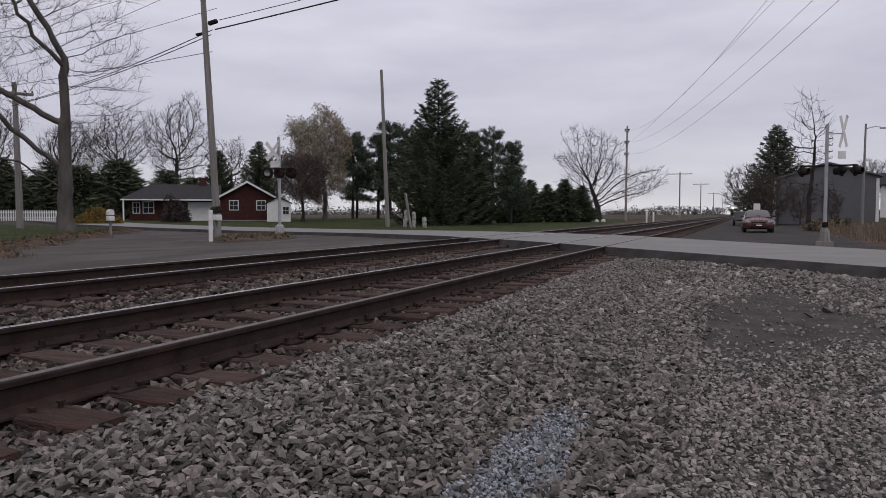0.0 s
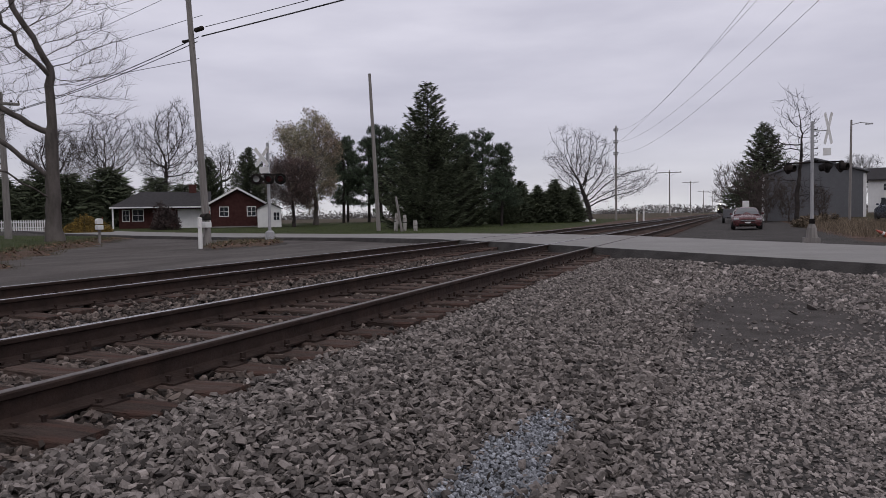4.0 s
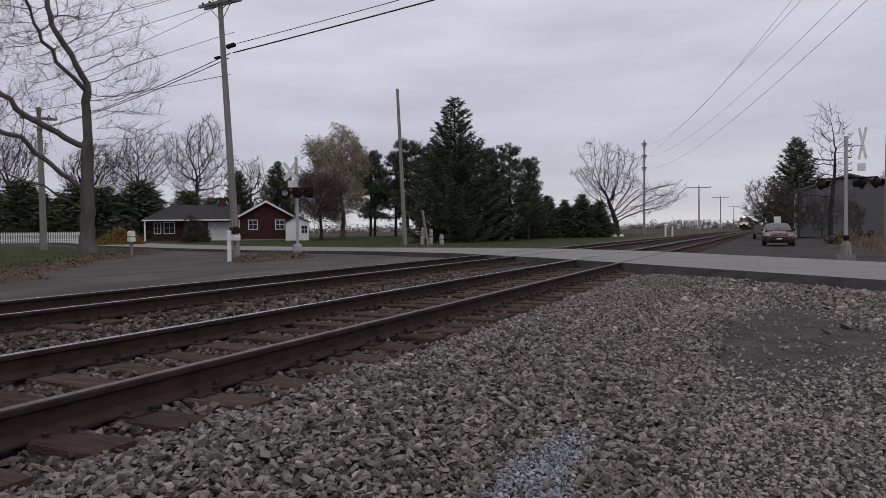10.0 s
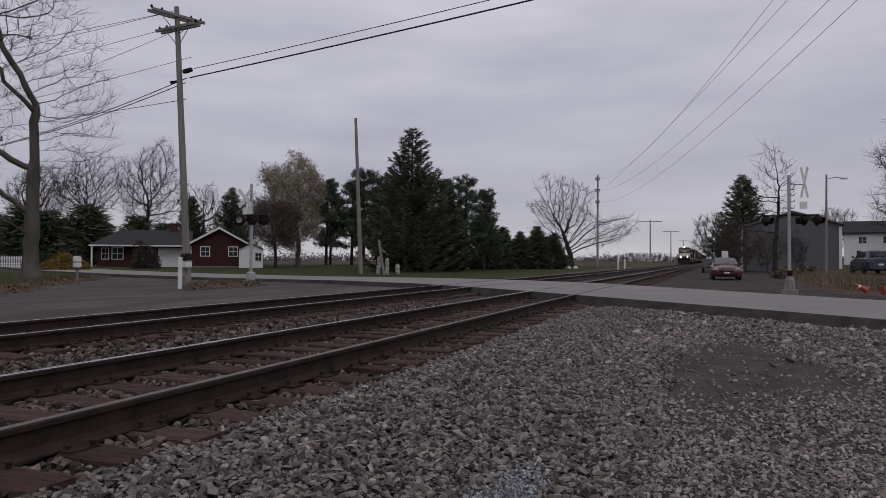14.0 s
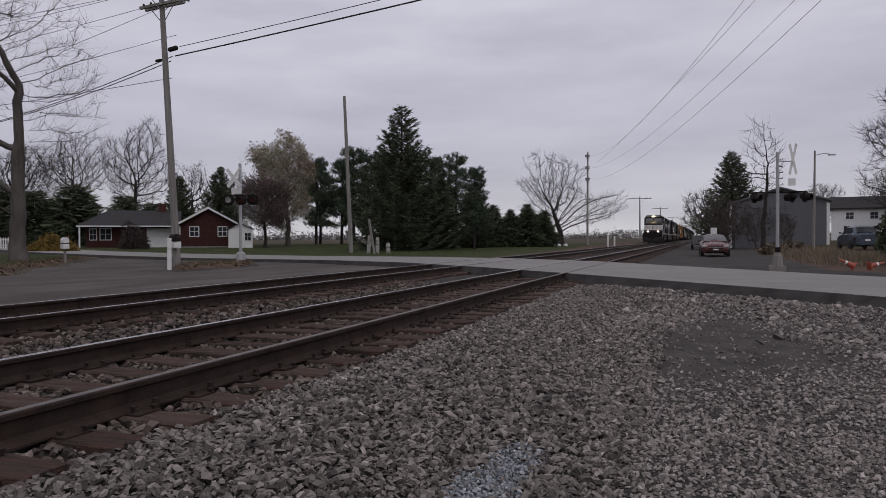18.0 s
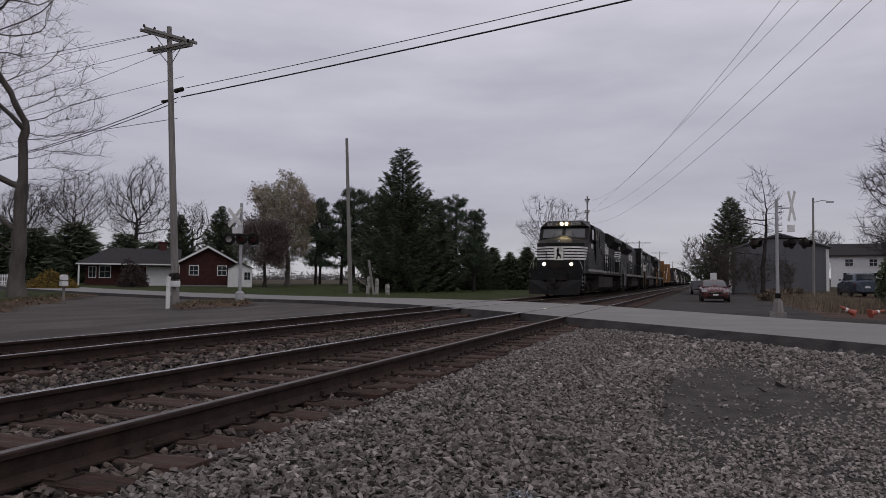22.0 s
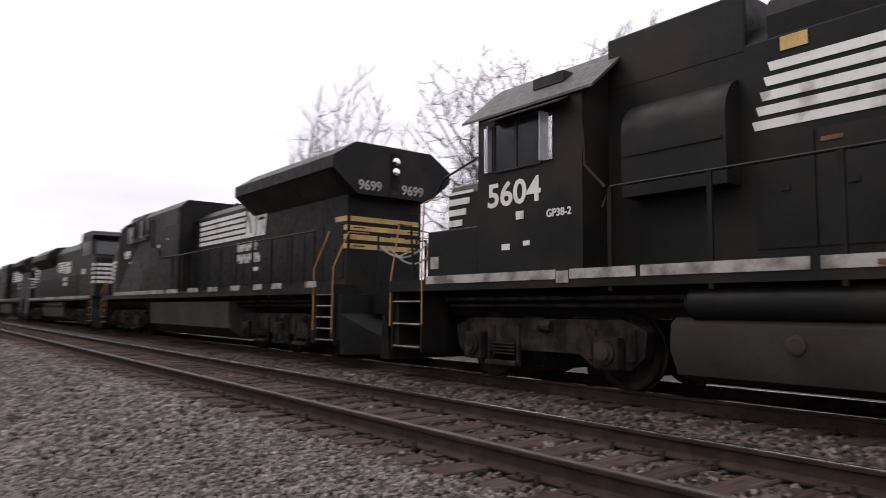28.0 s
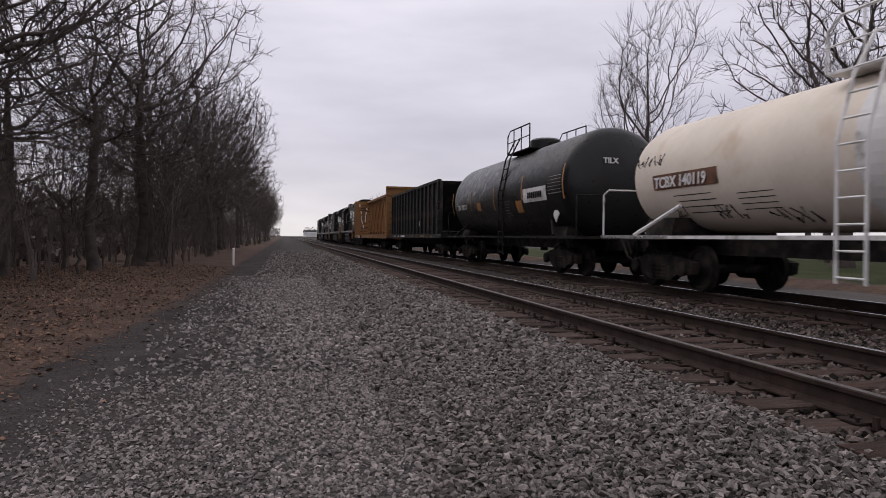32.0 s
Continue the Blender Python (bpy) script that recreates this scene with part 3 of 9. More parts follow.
    nt.links.new(nz(30, 5), b.inputs["Height"])
    nt.links.new(b.outputs[0], bsdf.inputs["Normal"])
    return m


def steps(*spans):
    out = []
    for a, b, n in spans:
        out += list(np.linspace(a, b, n, endpoint=False))
    return out + [spans[-1][1]]


def build_ground():
    xs = steps((-2500, -300, 5), (-300, -60, 10), (-60, -24, 26), (-24, -12, 34), (-12, -6, 14), (-6, 0.5, 6), (0.5, 9, 34), (9, 40, 26), (40, 300, 8), (300, 2500, 5))
    ys = steps((-2500, -300, 5), (-300, -60, 10), (-60, -14, 30), (-14, 36, 110), (36, 110, 40), (110, 400, 8), (400, 2500, 6))
    v = [(x, y, ground_z(x, y)) for y in ys for x in xs]
    n = len(xs)
    f = np.array([(j * n + i, j * n + i + 1, (j + 1) * n + i + 1, (j + 1) * n + i) for j in range(len(ys) - 1) for i in range(n - 1)])
    me = raw_mesh("ground", np.array(v), f, ground_material())
    z = np.array([zone(p[0], p[1]) for p in v])
    for k, name in enumerate(("lawn", "dry", "dirt", "bed")):
        at = me.attributes.new(name, "FLOAT", "POINT")
        at.data.foreach_set("value", z[:, k].astype(np.float32))
    tagged(new("ground", me), "grey gravel, lawn and dry grass ground", "ground", kind="structure")


build_ground()


def build_road():
    top, skirt = Geo(), Geo()
    n = len(NEAR_EDGE)
    zs = [-0.06, -0.04, -0.02, -0.012, -0.012, -0.012, -0.012, -0.03, -0.05, 0.0, 0.05, 0.2, 0.3]
    for i in range(n - 1):
        (a, b), (c, d) = NEAR_EDGE[i:i + 2], FAR_EDGE[i:i + 2]
        sub = 4
        for j in range(sub):
            k0, k1 = j / sub, (j + 1) / sub
            for w in range(4):
                w0, w1 = w / 4, (w + 1) / 4

                def pt(k, u):
                    p = Vector(a).lerp(Vector(b), k)
                    q = Vector(c).lerp(Vector(d), k)
                    r = p.lerp(q, u)
                    return (r.x, r.y, zs[i] + (zs[i + 1] - zs[i]) * k)
                top.quad(pt(k0, w0), pt(k0, w1), pt(k1, w1), pt(k1, w0))
        for e, s in ((NEAR_EDGE, -1), (FAR_EDGE, 1)):
            p, q = Vector(e[i]), Vector(e[i + 1])
            d = (q - p).normalized()
            o = Vector((d.y, -d.x)) * s
            if o.y * s < 0:
                o = -o
            wdt, dep = (0.32, 0.22) if i < 4 else (0.25, 0.3)
            skirt.quad((p.x, p.y, zs[i] + 0.002), (q.x, q.y, zs[i + 1] + 0.002), (q.x + o.x * wdt, q.y + o.y * wdt, zs[i + 1] - dep), (p.x + o.x * wdt, p.y + o.y * wdt, zs[i] - dep))
    road = thing("road", pose(0, 0, 0), "pale worn asphalt road over the level crossing", "road", kind="structure")
    part("surface", top, M["concrete"], road)
    part("shoulder", skirt, M["asphalt_dark"], road, "dark crumbling asphalt edge")
    # broad worn apron beside the far track
    apron = Geo()
    for j in range(-14, 31):
        for k in range(6):
            def pt(u, y):
                left = -9.5 if y < 4 else -9.5 - 0.9 * (y - 4)
                return (-6.9 + (left + 6.9) * u, y, -0.19 + 0.02 * u + 0.012 * math.sin(y * 0.9 + u * 5))
            if pt((k + 0.5) / 6, j)[1] < road_mid(pt((k + 0.5) / 6, j)[0])[0] + 0.5:
                apron.quad(pt(k / 6, j), pt((k + 1) / 6, j), pt((k + 1) / 6, j + 1), pt(k / 6, j + 1))
    tagged(new("pavement", apron.mesh("pavement", M["asphalt"])), "wide worn grey asphalt apron beside the track", "pavement", kind="structure")


build_road()


# ---- tracks ----
def rail_mesh(y0, y1, top):
    g = Geo()
    prof = [(-0.075, -0.18), (0.075, -0.18), (0.075, -0.168), (0.02, -0.15), (0.009, -0.135), (0.009, -0.05), (0.034, -0.038), (0.036, -0.012), (0.028, -0.002),
            (-0.028, -0.002), (-0.036, -0.012), (-0.034, -0.038), (-0.009, -0.05), (-0.009, -0.135), (-0.02, -0.15), (-0.075, -0.168)]
    head = Geo().prism([(-0.03, -0.003), (0.03, -0.003), (0.024, 0.0), (-0.024, 0.0)], y0, y1).mesh("rail_head", M[top])
    return g.prism(prof, y0, y1).mesh("rail", M["rail"]), head


TIE_SPOTS = {}


def build_track(name, xa, xb, tops, seed):
    rng = random.Random(seed)
    tr = thing(name, pose(0, 0, 0), "standard gauge track of rusty rails on weathered wooden ties", "railway track", "parallel tracks", "structure")
    for x, top in zip((xa, xb), tops):
        web, head = rail_mesh(-900, 1300, top)
        r = part("rail", web, None, tr)
        r.location.x = x
        part("rail_head", head, None, r, "bright worn rail head")
    mid = (xa + xb) / 2
    variants = []
    for k in range(5):
        g = Geo()
        w, l = 0.115 + 0.008 * rng.random(), 1.3 + 0.04 * rng.random()
        n = 7
        prof = []
        for i in range(n + 1):
            t = -l + 2 * l * i / n
            prof.append((t, w * (1 + 0.06 * rng.uniform(-1, 1)), -0.178 + 0.008 * rng.uniform(-1, 1)))
        v, f = [], []
        for t, ww, zz in prof:
            v += [(t, -ww, -0.34), (t, -ww, zz - 0.012), (t, -ww * 0.85, zz), (t, ww * 0.1, zz - 0.004 * rng.random()), (t, ww * 0.85, zz), (t, ww, zz - 0.014), (t, ww, -0.34)]
        for i in range(n):
            f += [(i * 7 + j, i * 7 + j + 1, i * 7 + 8 + j, i * 7 + 7 + j) for j in range(6)]
        f += [tuple(range(7)), tuple(range(n * 7, n * 7 + 7))[::-1]]
        g.add(v, f)
        variants.append(g.mesh("tie", M["tie"]))
    far, hard = Geo(), Geo()
    spots = TIE_SPOTS.setdefault(mid, [])
    y = -95.0
    count = 0
    while y < 140:
        y += 0.5 + rng.uniform(-0.03, 0.03)
        a, b = road_mid(mid)
        if a - 0.3 < y < b + 0.3:
            continue
        spots.append(y)
        if -30 < y < 45 and count < 150:
            count += 1
            t = part("tie", variants[rng.randrange(5)], None, tr)
            t.matrix_basis = pose(mid + rng.uniform(-0.05, 0.05), y, rng.uniform(-0.008, 0.01), 0, 0, rng.uniform(-1.6, 1.6))
        else:
            far.box(mid - 1.3, mid + 1.3, y - 0.115, y + 0.115, -0.3, -0.178)
        if -12 < y < 30:
            for x in (xa, xb):
                hard.box(x - 0.17, x + 0.17, y - 0.09, y + 0.09, -0.18, -0.168)
                for sx, sy in ((-0.095, 0.05), (0.095, -0.05), (-0.15, -0.06), (0.15, 0.06)):
                    if rng.random() < 0.9:
                        h = rng.uniform(0.008, 0.03)
                        hard.box(x + sx - 0.009, x + sx + 0.009, y + sy - 0.009, y + sy + 0.009, -0.165, -0.163 + h)
                        hard.box(x + sx - 0.016, x + sx + 0.016, y + sy - 0.014, y + sy + 0.014, -0.166 + h, -0.155 + h)
                if rng.random() < 0.6:
                    hard.box(x + 0.076, x + 0.1, y + 0.12, y + 0.16, -0.2, -0.12)
    tagged(part("far_ties", far, M["tie"], tr), kind="stuff")
    tagged(part("tie_plates_and_spikes", hard, M["rail"], tr, "rusty tie plates and spikes"), kind="stuff")


build_track("near_track", RAIL_X[0], RAIL_X[1], ("railtop_dull", "railtop"), 3)
build_track("far_track", RAIL_X[2], RAIL_X[3], ("railtop", "railtop"), 4)


def scatter_stones(name, label, boxes, seed, material, flat=0.65, heap=0.5):
    """Crushed stones lying on the ground: one body of many small angular pieces, each turned its own way."""
    rng = np.random.RandomState(seed)
    cube = np.array([(x, y, z) for z in (-1, 1) for y in (-1, 1) for x in (-1, 1)], float) * 0.5
    quads = np.array([(0, 2, 3, 1), (4, 5, 7, 6), (0, 1, 5, 4), (2, 6, 7, 3), (0, 4, 6, 2), (1, 3, 7, 5)])
    corners = len(cube)
    allv, allf, base = [], [], 0
    for x0, x1, y0, y1, per, s0, s1, keep in boxes:
        n = int((x1 - x0) * (y1 - y0) * per)
        p = np.stack([rng.uniform(x0, x1, n), rng.uniform(y0, y1, n)], 1)
        if keep:
            u = rng.rand(n)
            p = p[np.array([keep(a, b) > c for (a, b), c in zip(p, u)])]
            n = len(p)
        z = np.array([ground_z(a, b) for a, b in p])
        s = s0 + (s1 - s0) * rng.rand(n) ** 1.6
        v = cube[None] * (1 + rng.uniform(-0.34, 0.34, (n, corners, 3)))
        v[:, 4:, :2] *= rng.uniform(0.4, 0.95, (n, 1, 2))
        v *= (s[:, None] * np.stack([rng.uniform(0.9, 1.9, n), rng.uniform(0.75, 1.1, n), rng.uniform(flat * 0.7, flat * 1.3, n)], 1))[:, None]
        a, b, c = rng.uniform(0, 6.283, n), rng.normal(0, 0.5, n), rng.normal(0, 0.5, n)
        for i, j, w in ((1, 2, b), (2, 0, c), (0, 1, a)):
            cw, sw = np.cos(w)[:, None], np.sin(w)[:, None]
            v[:, :, i], v[:, :, j] = v[:, :, i] * cw - v[:, :, j] * sw, v[:, :, i] * sw + v[:, :, j] * cw
        v[:, :, :2] += p[:, None]
        v[:, :, 2] += (z + s * (0.12 + heap * rng.rand(n)))[:, None]
        allv.append(v.reshape(-1, 3))
        allf.append((quads[None] + (np.arange(n) * corners)[:, None, None] + base).reshape(-1, quads.shape[1]))
        base += n * corners
    me = raw_mesh(name, np.concatenate(allv), np.concatenate(allf), material)
    tagged(new(name, me), label, "ballast", kind="stuff")


def off_road(x, y):
    a, b = road_mid(x)
    return not (a - 0.2 < y < b + 0.3)


def chip_keep(x, y):
    return 1.6 * smooth(1.1, 0.3, math.hypot((x - 2.36 + 0.05 * (y - 2.6)) / 0.24, (y - 2.6) / 1.5) + 0.25 * math.sin(x * 9 + y * 4) * math.cos(y * 5))


def lot_keep(x, y):
    if not off_road(x, y):
        return 0.0
    return (0.06 + 0.94 * smooth(0.6, 1.15, patch(x, y))) * (1 - 0.72 * smooth(3.6, 4.8, x) * smooth(-2, -7, y)) * (1 - smooth(4.9, 5.8, x) * smooth(0, -5, y)) * (0.03 + 0.97 * smooth(8.0, 5.2, x + 0.5 * math.sin(y * 1.3)))


def shoulder_keep(x, y):
    return off_road(x, y) * (0.15 + 0.85 * smooth(0.6, 1.15, patch(x, y))) * (1 - 0.85 * min(1.0, chip_keep(x, y)))


def bisect_y(row, y):
    lo, hi = 0, len(row)
    while lo < hi:
        m = (lo + hi) // 2
        lo, hi = (m + 1, hi) if row[m] < y else (lo, m)
    return lo


def bed_keep(x, y):
    """Thick between the ties, few on top of them."""
    if not off_road(x, y) or any(abs(x - r) < 0.085 for r in RAIL_X):
        return 0.0
    mid = min(TIE_SPOTS, key=lambda m: abs(m - x))
    if abs(x - mid) > 1.4:
        return 1.0
    row = TIE_SPOTS[mid]
    k = bisect_y(row, y)
    near = min(abs(y - row[i]) for i in (k - 1, k) if 0 <= i < len(row))
    return 0.1 + 0.9 * smooth(0.1, 0.17, near)


scatter_stones("ballast_shoulder", "loose grey crushed stone ballast beside the rails",
               [(0.5, 2.9, 4.5, 16, 1000, 0.016, 0.042, shoulder_keep), (0.52, 2.7, -24, -7, 420, 0.026, 0.06, shoulder_keep), (0.52, 4.6, -62, -22, 75, 0.035, 0.075, shoulder_keep)], 5, M["stone"])
scatter_stones("ballast_stones", "worn grey crushed stones of the ballast shoulder",
               [(0.5, 2.9, -7, 4.5, 2700, 0.013, 0.037, shoulder_keep)], 15, M["stone"], 0.45, 1.25)
scatter_stones("ballast_bed", "rust-stained ballast stones between the ties",
               [(-2.6, 0.56, -6, 9, 430, 0.022, 0.052, bed_keep), (-6.7, -2.6, -6, 16, 210, 0.028, 0.056, bed_keep), (-2.6, 0.56, 9, 17, 230, 0.026, 0.055, bed_keep), (-6.7, 0.56, -20, -6, 140, 0.03, 0.055, bed_keep)], 6, M["bedstone"], 0.65, 0.5)
scatter_stones("lot_gravel", "small grey gravel of the trackside lot",
               [(2.6, 7.4, 1.3, 5, 1900, 0.009, 0.026, lot_keep), (2.6, 6.0, -7, -1.0, 1700, 0.009, 0.027, lot_keep), (2.6, 6.0, -1.0, 1.3, 1500, 0.009, 0.027, lot_keep), (2.7, 8.5, 5, 13, 850, 0.011, 0.03, lot_keep), (2.7, 5.5, -24, -7, 340, 0.02, 0.046, lot_keep), (2, 9, 8, 17, 90, 0.02, 0.07, lot_keep)], 7, M["lotstone"], 0.6, 0.4)


scatter_stones("stone_chips", "patch of fine pale bluish stone chips", [(1.9, 2.8, 1.6, 4.3, 9000, 0.007, 0.016, chip_keep)], 8, M["chips"], 0.7, 2.6)


# ---- train ----
V = 19.65
TRACK_X = -4.7825


def train_y(t, s):
    """Place along the track of a point s metres behind the leading pilot."""
    return 19.9 - V * (t - 23) + s


TRAIN = []
WHEELS = []


def wheelset_mesh(r):
    g = Geo()
    for sx in (-1, 1):
        g.lathe([(r * 0.3, 0.0), (r * 0.55, 0.015), (r * 0.62, 0.03), (r * 0.8, 0.03), (r * 0.84, 0.0), (r, 0.0), (r * 1.0, 0.1), (r * 1.06, 0.105), (r * 1.06, 0.135), (r * 0.8, 0.135)], (sx * 0.82, 0, 0), (-sx, 0, 0), 28)
    g.tube([(-0.98, 0, 0), (0.98, 0, 0)], 0.09, 10)
    return g.mesh("wheelset", M["under"], True)


WHEEL_BIG = wheelset_mesh(0.51)
WHEEL_SMALL = wheelset_mesh(0.42)


def add_truck(car, y, axles, wheel, r, loco=True):
    """A bogie: side frames with journal boxes and springs, and its turning wheelsets."""
    g = Geo()
    half = max(abs(a) for a in axles)
    for sx in (-1, 1):
        x = sx * 1.06
        if loco:
            prof = [(-half - 0.55, r + 0.28), (-half - 0.5, r - 0.05), (-half - 0.28, r - 0.22), (-half + 0.3, r - 0.22), (-half + 0.55, r - 0.05), (half - 0.55, r - 0.05), (half - 0.3, r - 0.22), (half + 0.28, r - 0.22), (half + 0.5, r - 0.05), (half + 0.55, r + 0.28), (half + 0.2, r + 0.42), (-half - 0.2, r + 0.42)]
            g.prism(prof, x - 0.09, x + 0.09, "x")
            for a in axles:
                g.box(x + sx * 0.05, x + sx * 0.24, a - 0.2, a + 0.2, r - 0.22, r + 0.2, 0.03)
                g.lathe([(0.16, 0), (0.16, 0.05), (0.1, 0.06), (0.1, 0.08)], (x + sx * 0.22, a, r), (sx, 0, 0), 16)
                for k in (-0.32, 0.32):
                    g.tube([(x + sx * 0.08, a + k, r - 0.1), (x + sx * 0.08, a + k, r + 0.3)], 0.085, 10)
            for a in np.linspace(-half * 0.55, half * 0.55, 3 if len(axles) > 2 else 1):
                g.box(x + sx * 0.06, x + sx * 0.2, a - 0.34, a + 0.34, r - 0.3, r - 0.22, 0.02)
                for k in (-0.34, 0.3):
                    g.box(x + sx * 0.07, x + sx * 0.13, a + k, a + k + 0.05, r - 0.3, r + 0.32)
                for k in range(4):
                    g.tube([(x + sx * 0.12, a - 0.26, r - 0.12 + 0.05 * k), (x + sx * 0.12, a + 0.26, r - 0.12 + 0.05 * k)], 0.018, 6)
                g.lathe([(0.09, 0), (0.09, 0.24)], (x + sx * 0.1, a + half * 0.5 + 0.12, r + 0.32), (0, 1, 0), 10)
        else:
            prof = [(-half - 0.28, r + 0.12), (-half - 0.24, r - 0.1), (-half + 0.2, r - 0.1), (-0.42, r - 0.24), (0.42, r - 0.24), (half - 0.2, r - 0.1), (half + 0.24, r - 0.1), (half + 0.28, r + 0.12), (0.5, r + 0.24), (-0.5, r + 0.24)]
            g.prism(prof, x - 0.08, x + 0.08, "x")
            for a in axles:
                g.lathe([(0.14, 0), (0.14, 0.08), (0.09, 0.1)], (x + sx * 0.07, a, r), (sx, 0, 0), 14)
            for k in (-0.2, 0, 0.2):
                for c in range(4):
                    g.lathe([(0.085, 0), (0.085, 0.03)], (x + sx * 0.05, k, r - 0.2 + 0.075 * c), (0, 0, 1), 10)
    g.box(-1.0, 1.0, -0.28, 0.28, r - 0.06, r + 0.3)
    tr = part("truck", g, M["under"], car)
    tr.location.y = y
    for a in axles if loco else ():
        part("traction_motor", Geo().box(-0.62, 0.62, a + 0.1 if a <= 0 else a - 0.9, a + 0.9 if a <= 0 else a - 0.1, r - 0.38, r + 0.3, 0.06), M["under"], tr)
    for a in axles:
        w = part("wheelset", wheel, None, tr)
        w.location = (0, a, r)
        WHEELS.append((w, r, car, y + a))
    return tr


def add_coupler(car, y, d):
    g = Geo()
    g.box(-0.11, 0.11, y, y - d * 0.62, 0.76, 0.98) if d < 0 else g.box(-0.11, 0.11, y - 0.62, y, 0.76, 0.98)
    g.box(-0.17, 0.17, y - 0.12, y + 0.12, 0.7, 1.04, 0.03)
    for sx in (-0.35, 0.32, 0.45):
        g.tube([(sx, y - d * 0.35, 0.95), (sx * 0.9, y - d * 0.1, 0.55), (sx * 0.6, y + d * 0.02, 0.42), (sx * 0.5, y + d * 0.1, 0.55)], 0.03, 6)
    part("coupler", g, M["under"], car, "dark knuckle coupler with hanging hoses", True)


def word_bars(car, rows, y0, z0, h, x, parent=None, slant=0.0):
    """Unlettered painted words: one block for each letter. rows: counts of letters."""
    g = Geo()
    for k, n in enumerate(rows):
        z = z0 - k * h * 1.35
        for i in range(n):
            a = y0 + i * h * 0.82
            g.box(x - 0.003, x + 0.003, a, a + h * 0.24, z, z + h)
            g.box(x - 0.003, x + 0.003, a + h * 0.4, a + h * 0.62, z + (h * 0.0 if i % 2 else h * 0.3), z + h * (0.7 if i % 2 else 1.0))
            g.box(x - 0.003, x + 0.003, a + h * 0.24, a + h * 0.4, z + h * (0.4 if i % 3 else 0.0), z + h * (0.62 if i % 3 else 0.2))
    return tagged(part("painted_lettering", g, M["white"], car, "white block lettering"), kind="stuff")


def stripe_field(car, y0, y1, z0, z1, x, n=5, slant=0.25, cut=0.0):
    """Parallel white stripes and the slanted block mark after them, on one side."""
    h = (z1 - z0) / (n - 0.35)
    for i in range(n):
        z = z1 - i * h
        g = Geo()
        a0 = y0 + slant * (i / n)
        a1 = y1 - cut * i / n
        g.prism([(a0, z), (a0 + 0.03, z - h * 0.65), (a1 - 0.05, z - h * 0.65), (a1, z)], x - 0.003, x + 0.004, "x")
        part("stripe", g, M["white"], car)


def block_mark(car, y0, z0, z1, w, x):
    """Two plain slanted white blocks of the company mark, with dark cuts."""
    h = z1 - z0
    for k, (a, b) in enumerate(((0.0, 0.48), (0.54, 1.0))):
        lean = 0.16 * h
        q = [(y0 + w * a, z0), (y0 + w * b, z0), (y0 + w * b + lean, z1), (y0 + w * a + lean, z1)]
        m = part("mark_block", Geo().prism(q, x, x + 0.006, "x"), M["white"], car)
        c = y0 + w * (a + b) / 2
        cut = [(c - 0.12 * w, z0 + h * 0.85), (c - 0.05 * w, z0 + h * 0.85), (c + 0.12 * w, z0 + h * 0.15), (c + 0.05 * w, z0 + h * 0.15)] if k == 0 else [(c - 0.1 * w, z0 + h * 0.58), (c + 0.2 * w, z0 + h * 0.58), (c + 0.2 * w, z0 + h * 0.68), (c - 0.1 * w, z0 + h * 0.68)]
        part("mark_cut", Geo().prism(cut, x + 0.006, x + 0.009, "x"), M["black"], m)


def number(car, body, y, z, size, x, face="side", depth=0.004, material="white"):
    """Road number; side faces +x with the text running along +y, front faces -y, back faces +y."""
    ob = part("road_number", letters(body, size, depth), None, car, "white painted number")
    ob.data.materials.append(M[material])
    turn = {"side": (90, 0, 90), "front": (90, 0, 0), "back": (90, 0, 180)}[face]
    ob.matrix_basis = pose(x, y, z, *turn)
    return ob


def add_steps(car, y0, y1, ends, x=1.5, top=1.55):
    """Corner steps with bright treads and orange grab irons, on both sides."""
    for sx in (-1, 1):
        g = Geo()
        g.box(sx * (x - 0.55), sx * x, y0, y0 + 0.03, 0.32, top)
        g.box(sx * (x - 0.55), sx * x, y1 - 0.03, y1, 0.32, top)
        g.box(sx * (x - 0.58), sx * (x - 0.55), y0, y1, 0.4, top)
        st = part("steps", g, M["black"], car)
        for k in range(ends):
            z = 0.38 + k * (top - 0.38) / ends
            t = Geo()
            t.box(sx * (x - 0.5), sx * x, y0 + 0.03, y1 - 0.03, z, z + 0.035)
            t.slot = 1
            t.box(sx * (x - 0.015), sx * (x + 0.006), y0 + 0.05, y1 - 0.05, z + 0.018, z + 0.038)
            part("tread", t.mesh("tread", [M["under"], M["stripe"]]), None, st)


def add_grab(car, pts, material="gold", r=0.014):
    part("handrail", Geo().tube(pts, r, 7), M[material], car, smooth=True)


def add_railing(car, y0, y1, n, z=2.6, foot=1.55, x=1.5, material="black"):
    for sx in (-1, 1):
        g = Geo().tube([(sx * x, y0 - 0.12, z - 0.25), (sx * x, y0, z), (sx * x, y1, z), (sx * x, y1 + 0.12, z - 0.25)], 0.02, 7)
        rl = part("railing", g, M[material], car, smooth=True)
        post = Geo().box(sx * x - 0.018, sx * x + 0.018, -0.03, 0.03, foot - 0.25, z).mesh("stanchion", M[material])
        for i in range(n + 1):
            p = part("stanchion", post, None, rl)
            p.location.y = y0 + (y1 - y0) * i / n


def sill_stripe(car, spans, z0=1.47, z1=1.6, x=1.53):
    for a, b in spans:
        for sx in (-1, 1):
            part("sill_stripe", Geo().box(sx * x, sx * (x + 0.012), a, b, z0, z1), M["stripe"], car)


def decals(car, rows):
    """Small plates on the near side: y, z, width, height, x, material."""
    for y, z, w, h, x, m in rows:
        part("decal", Geo().box(x, x + 0.006, y, y + w, z, z + h), M[m], car)


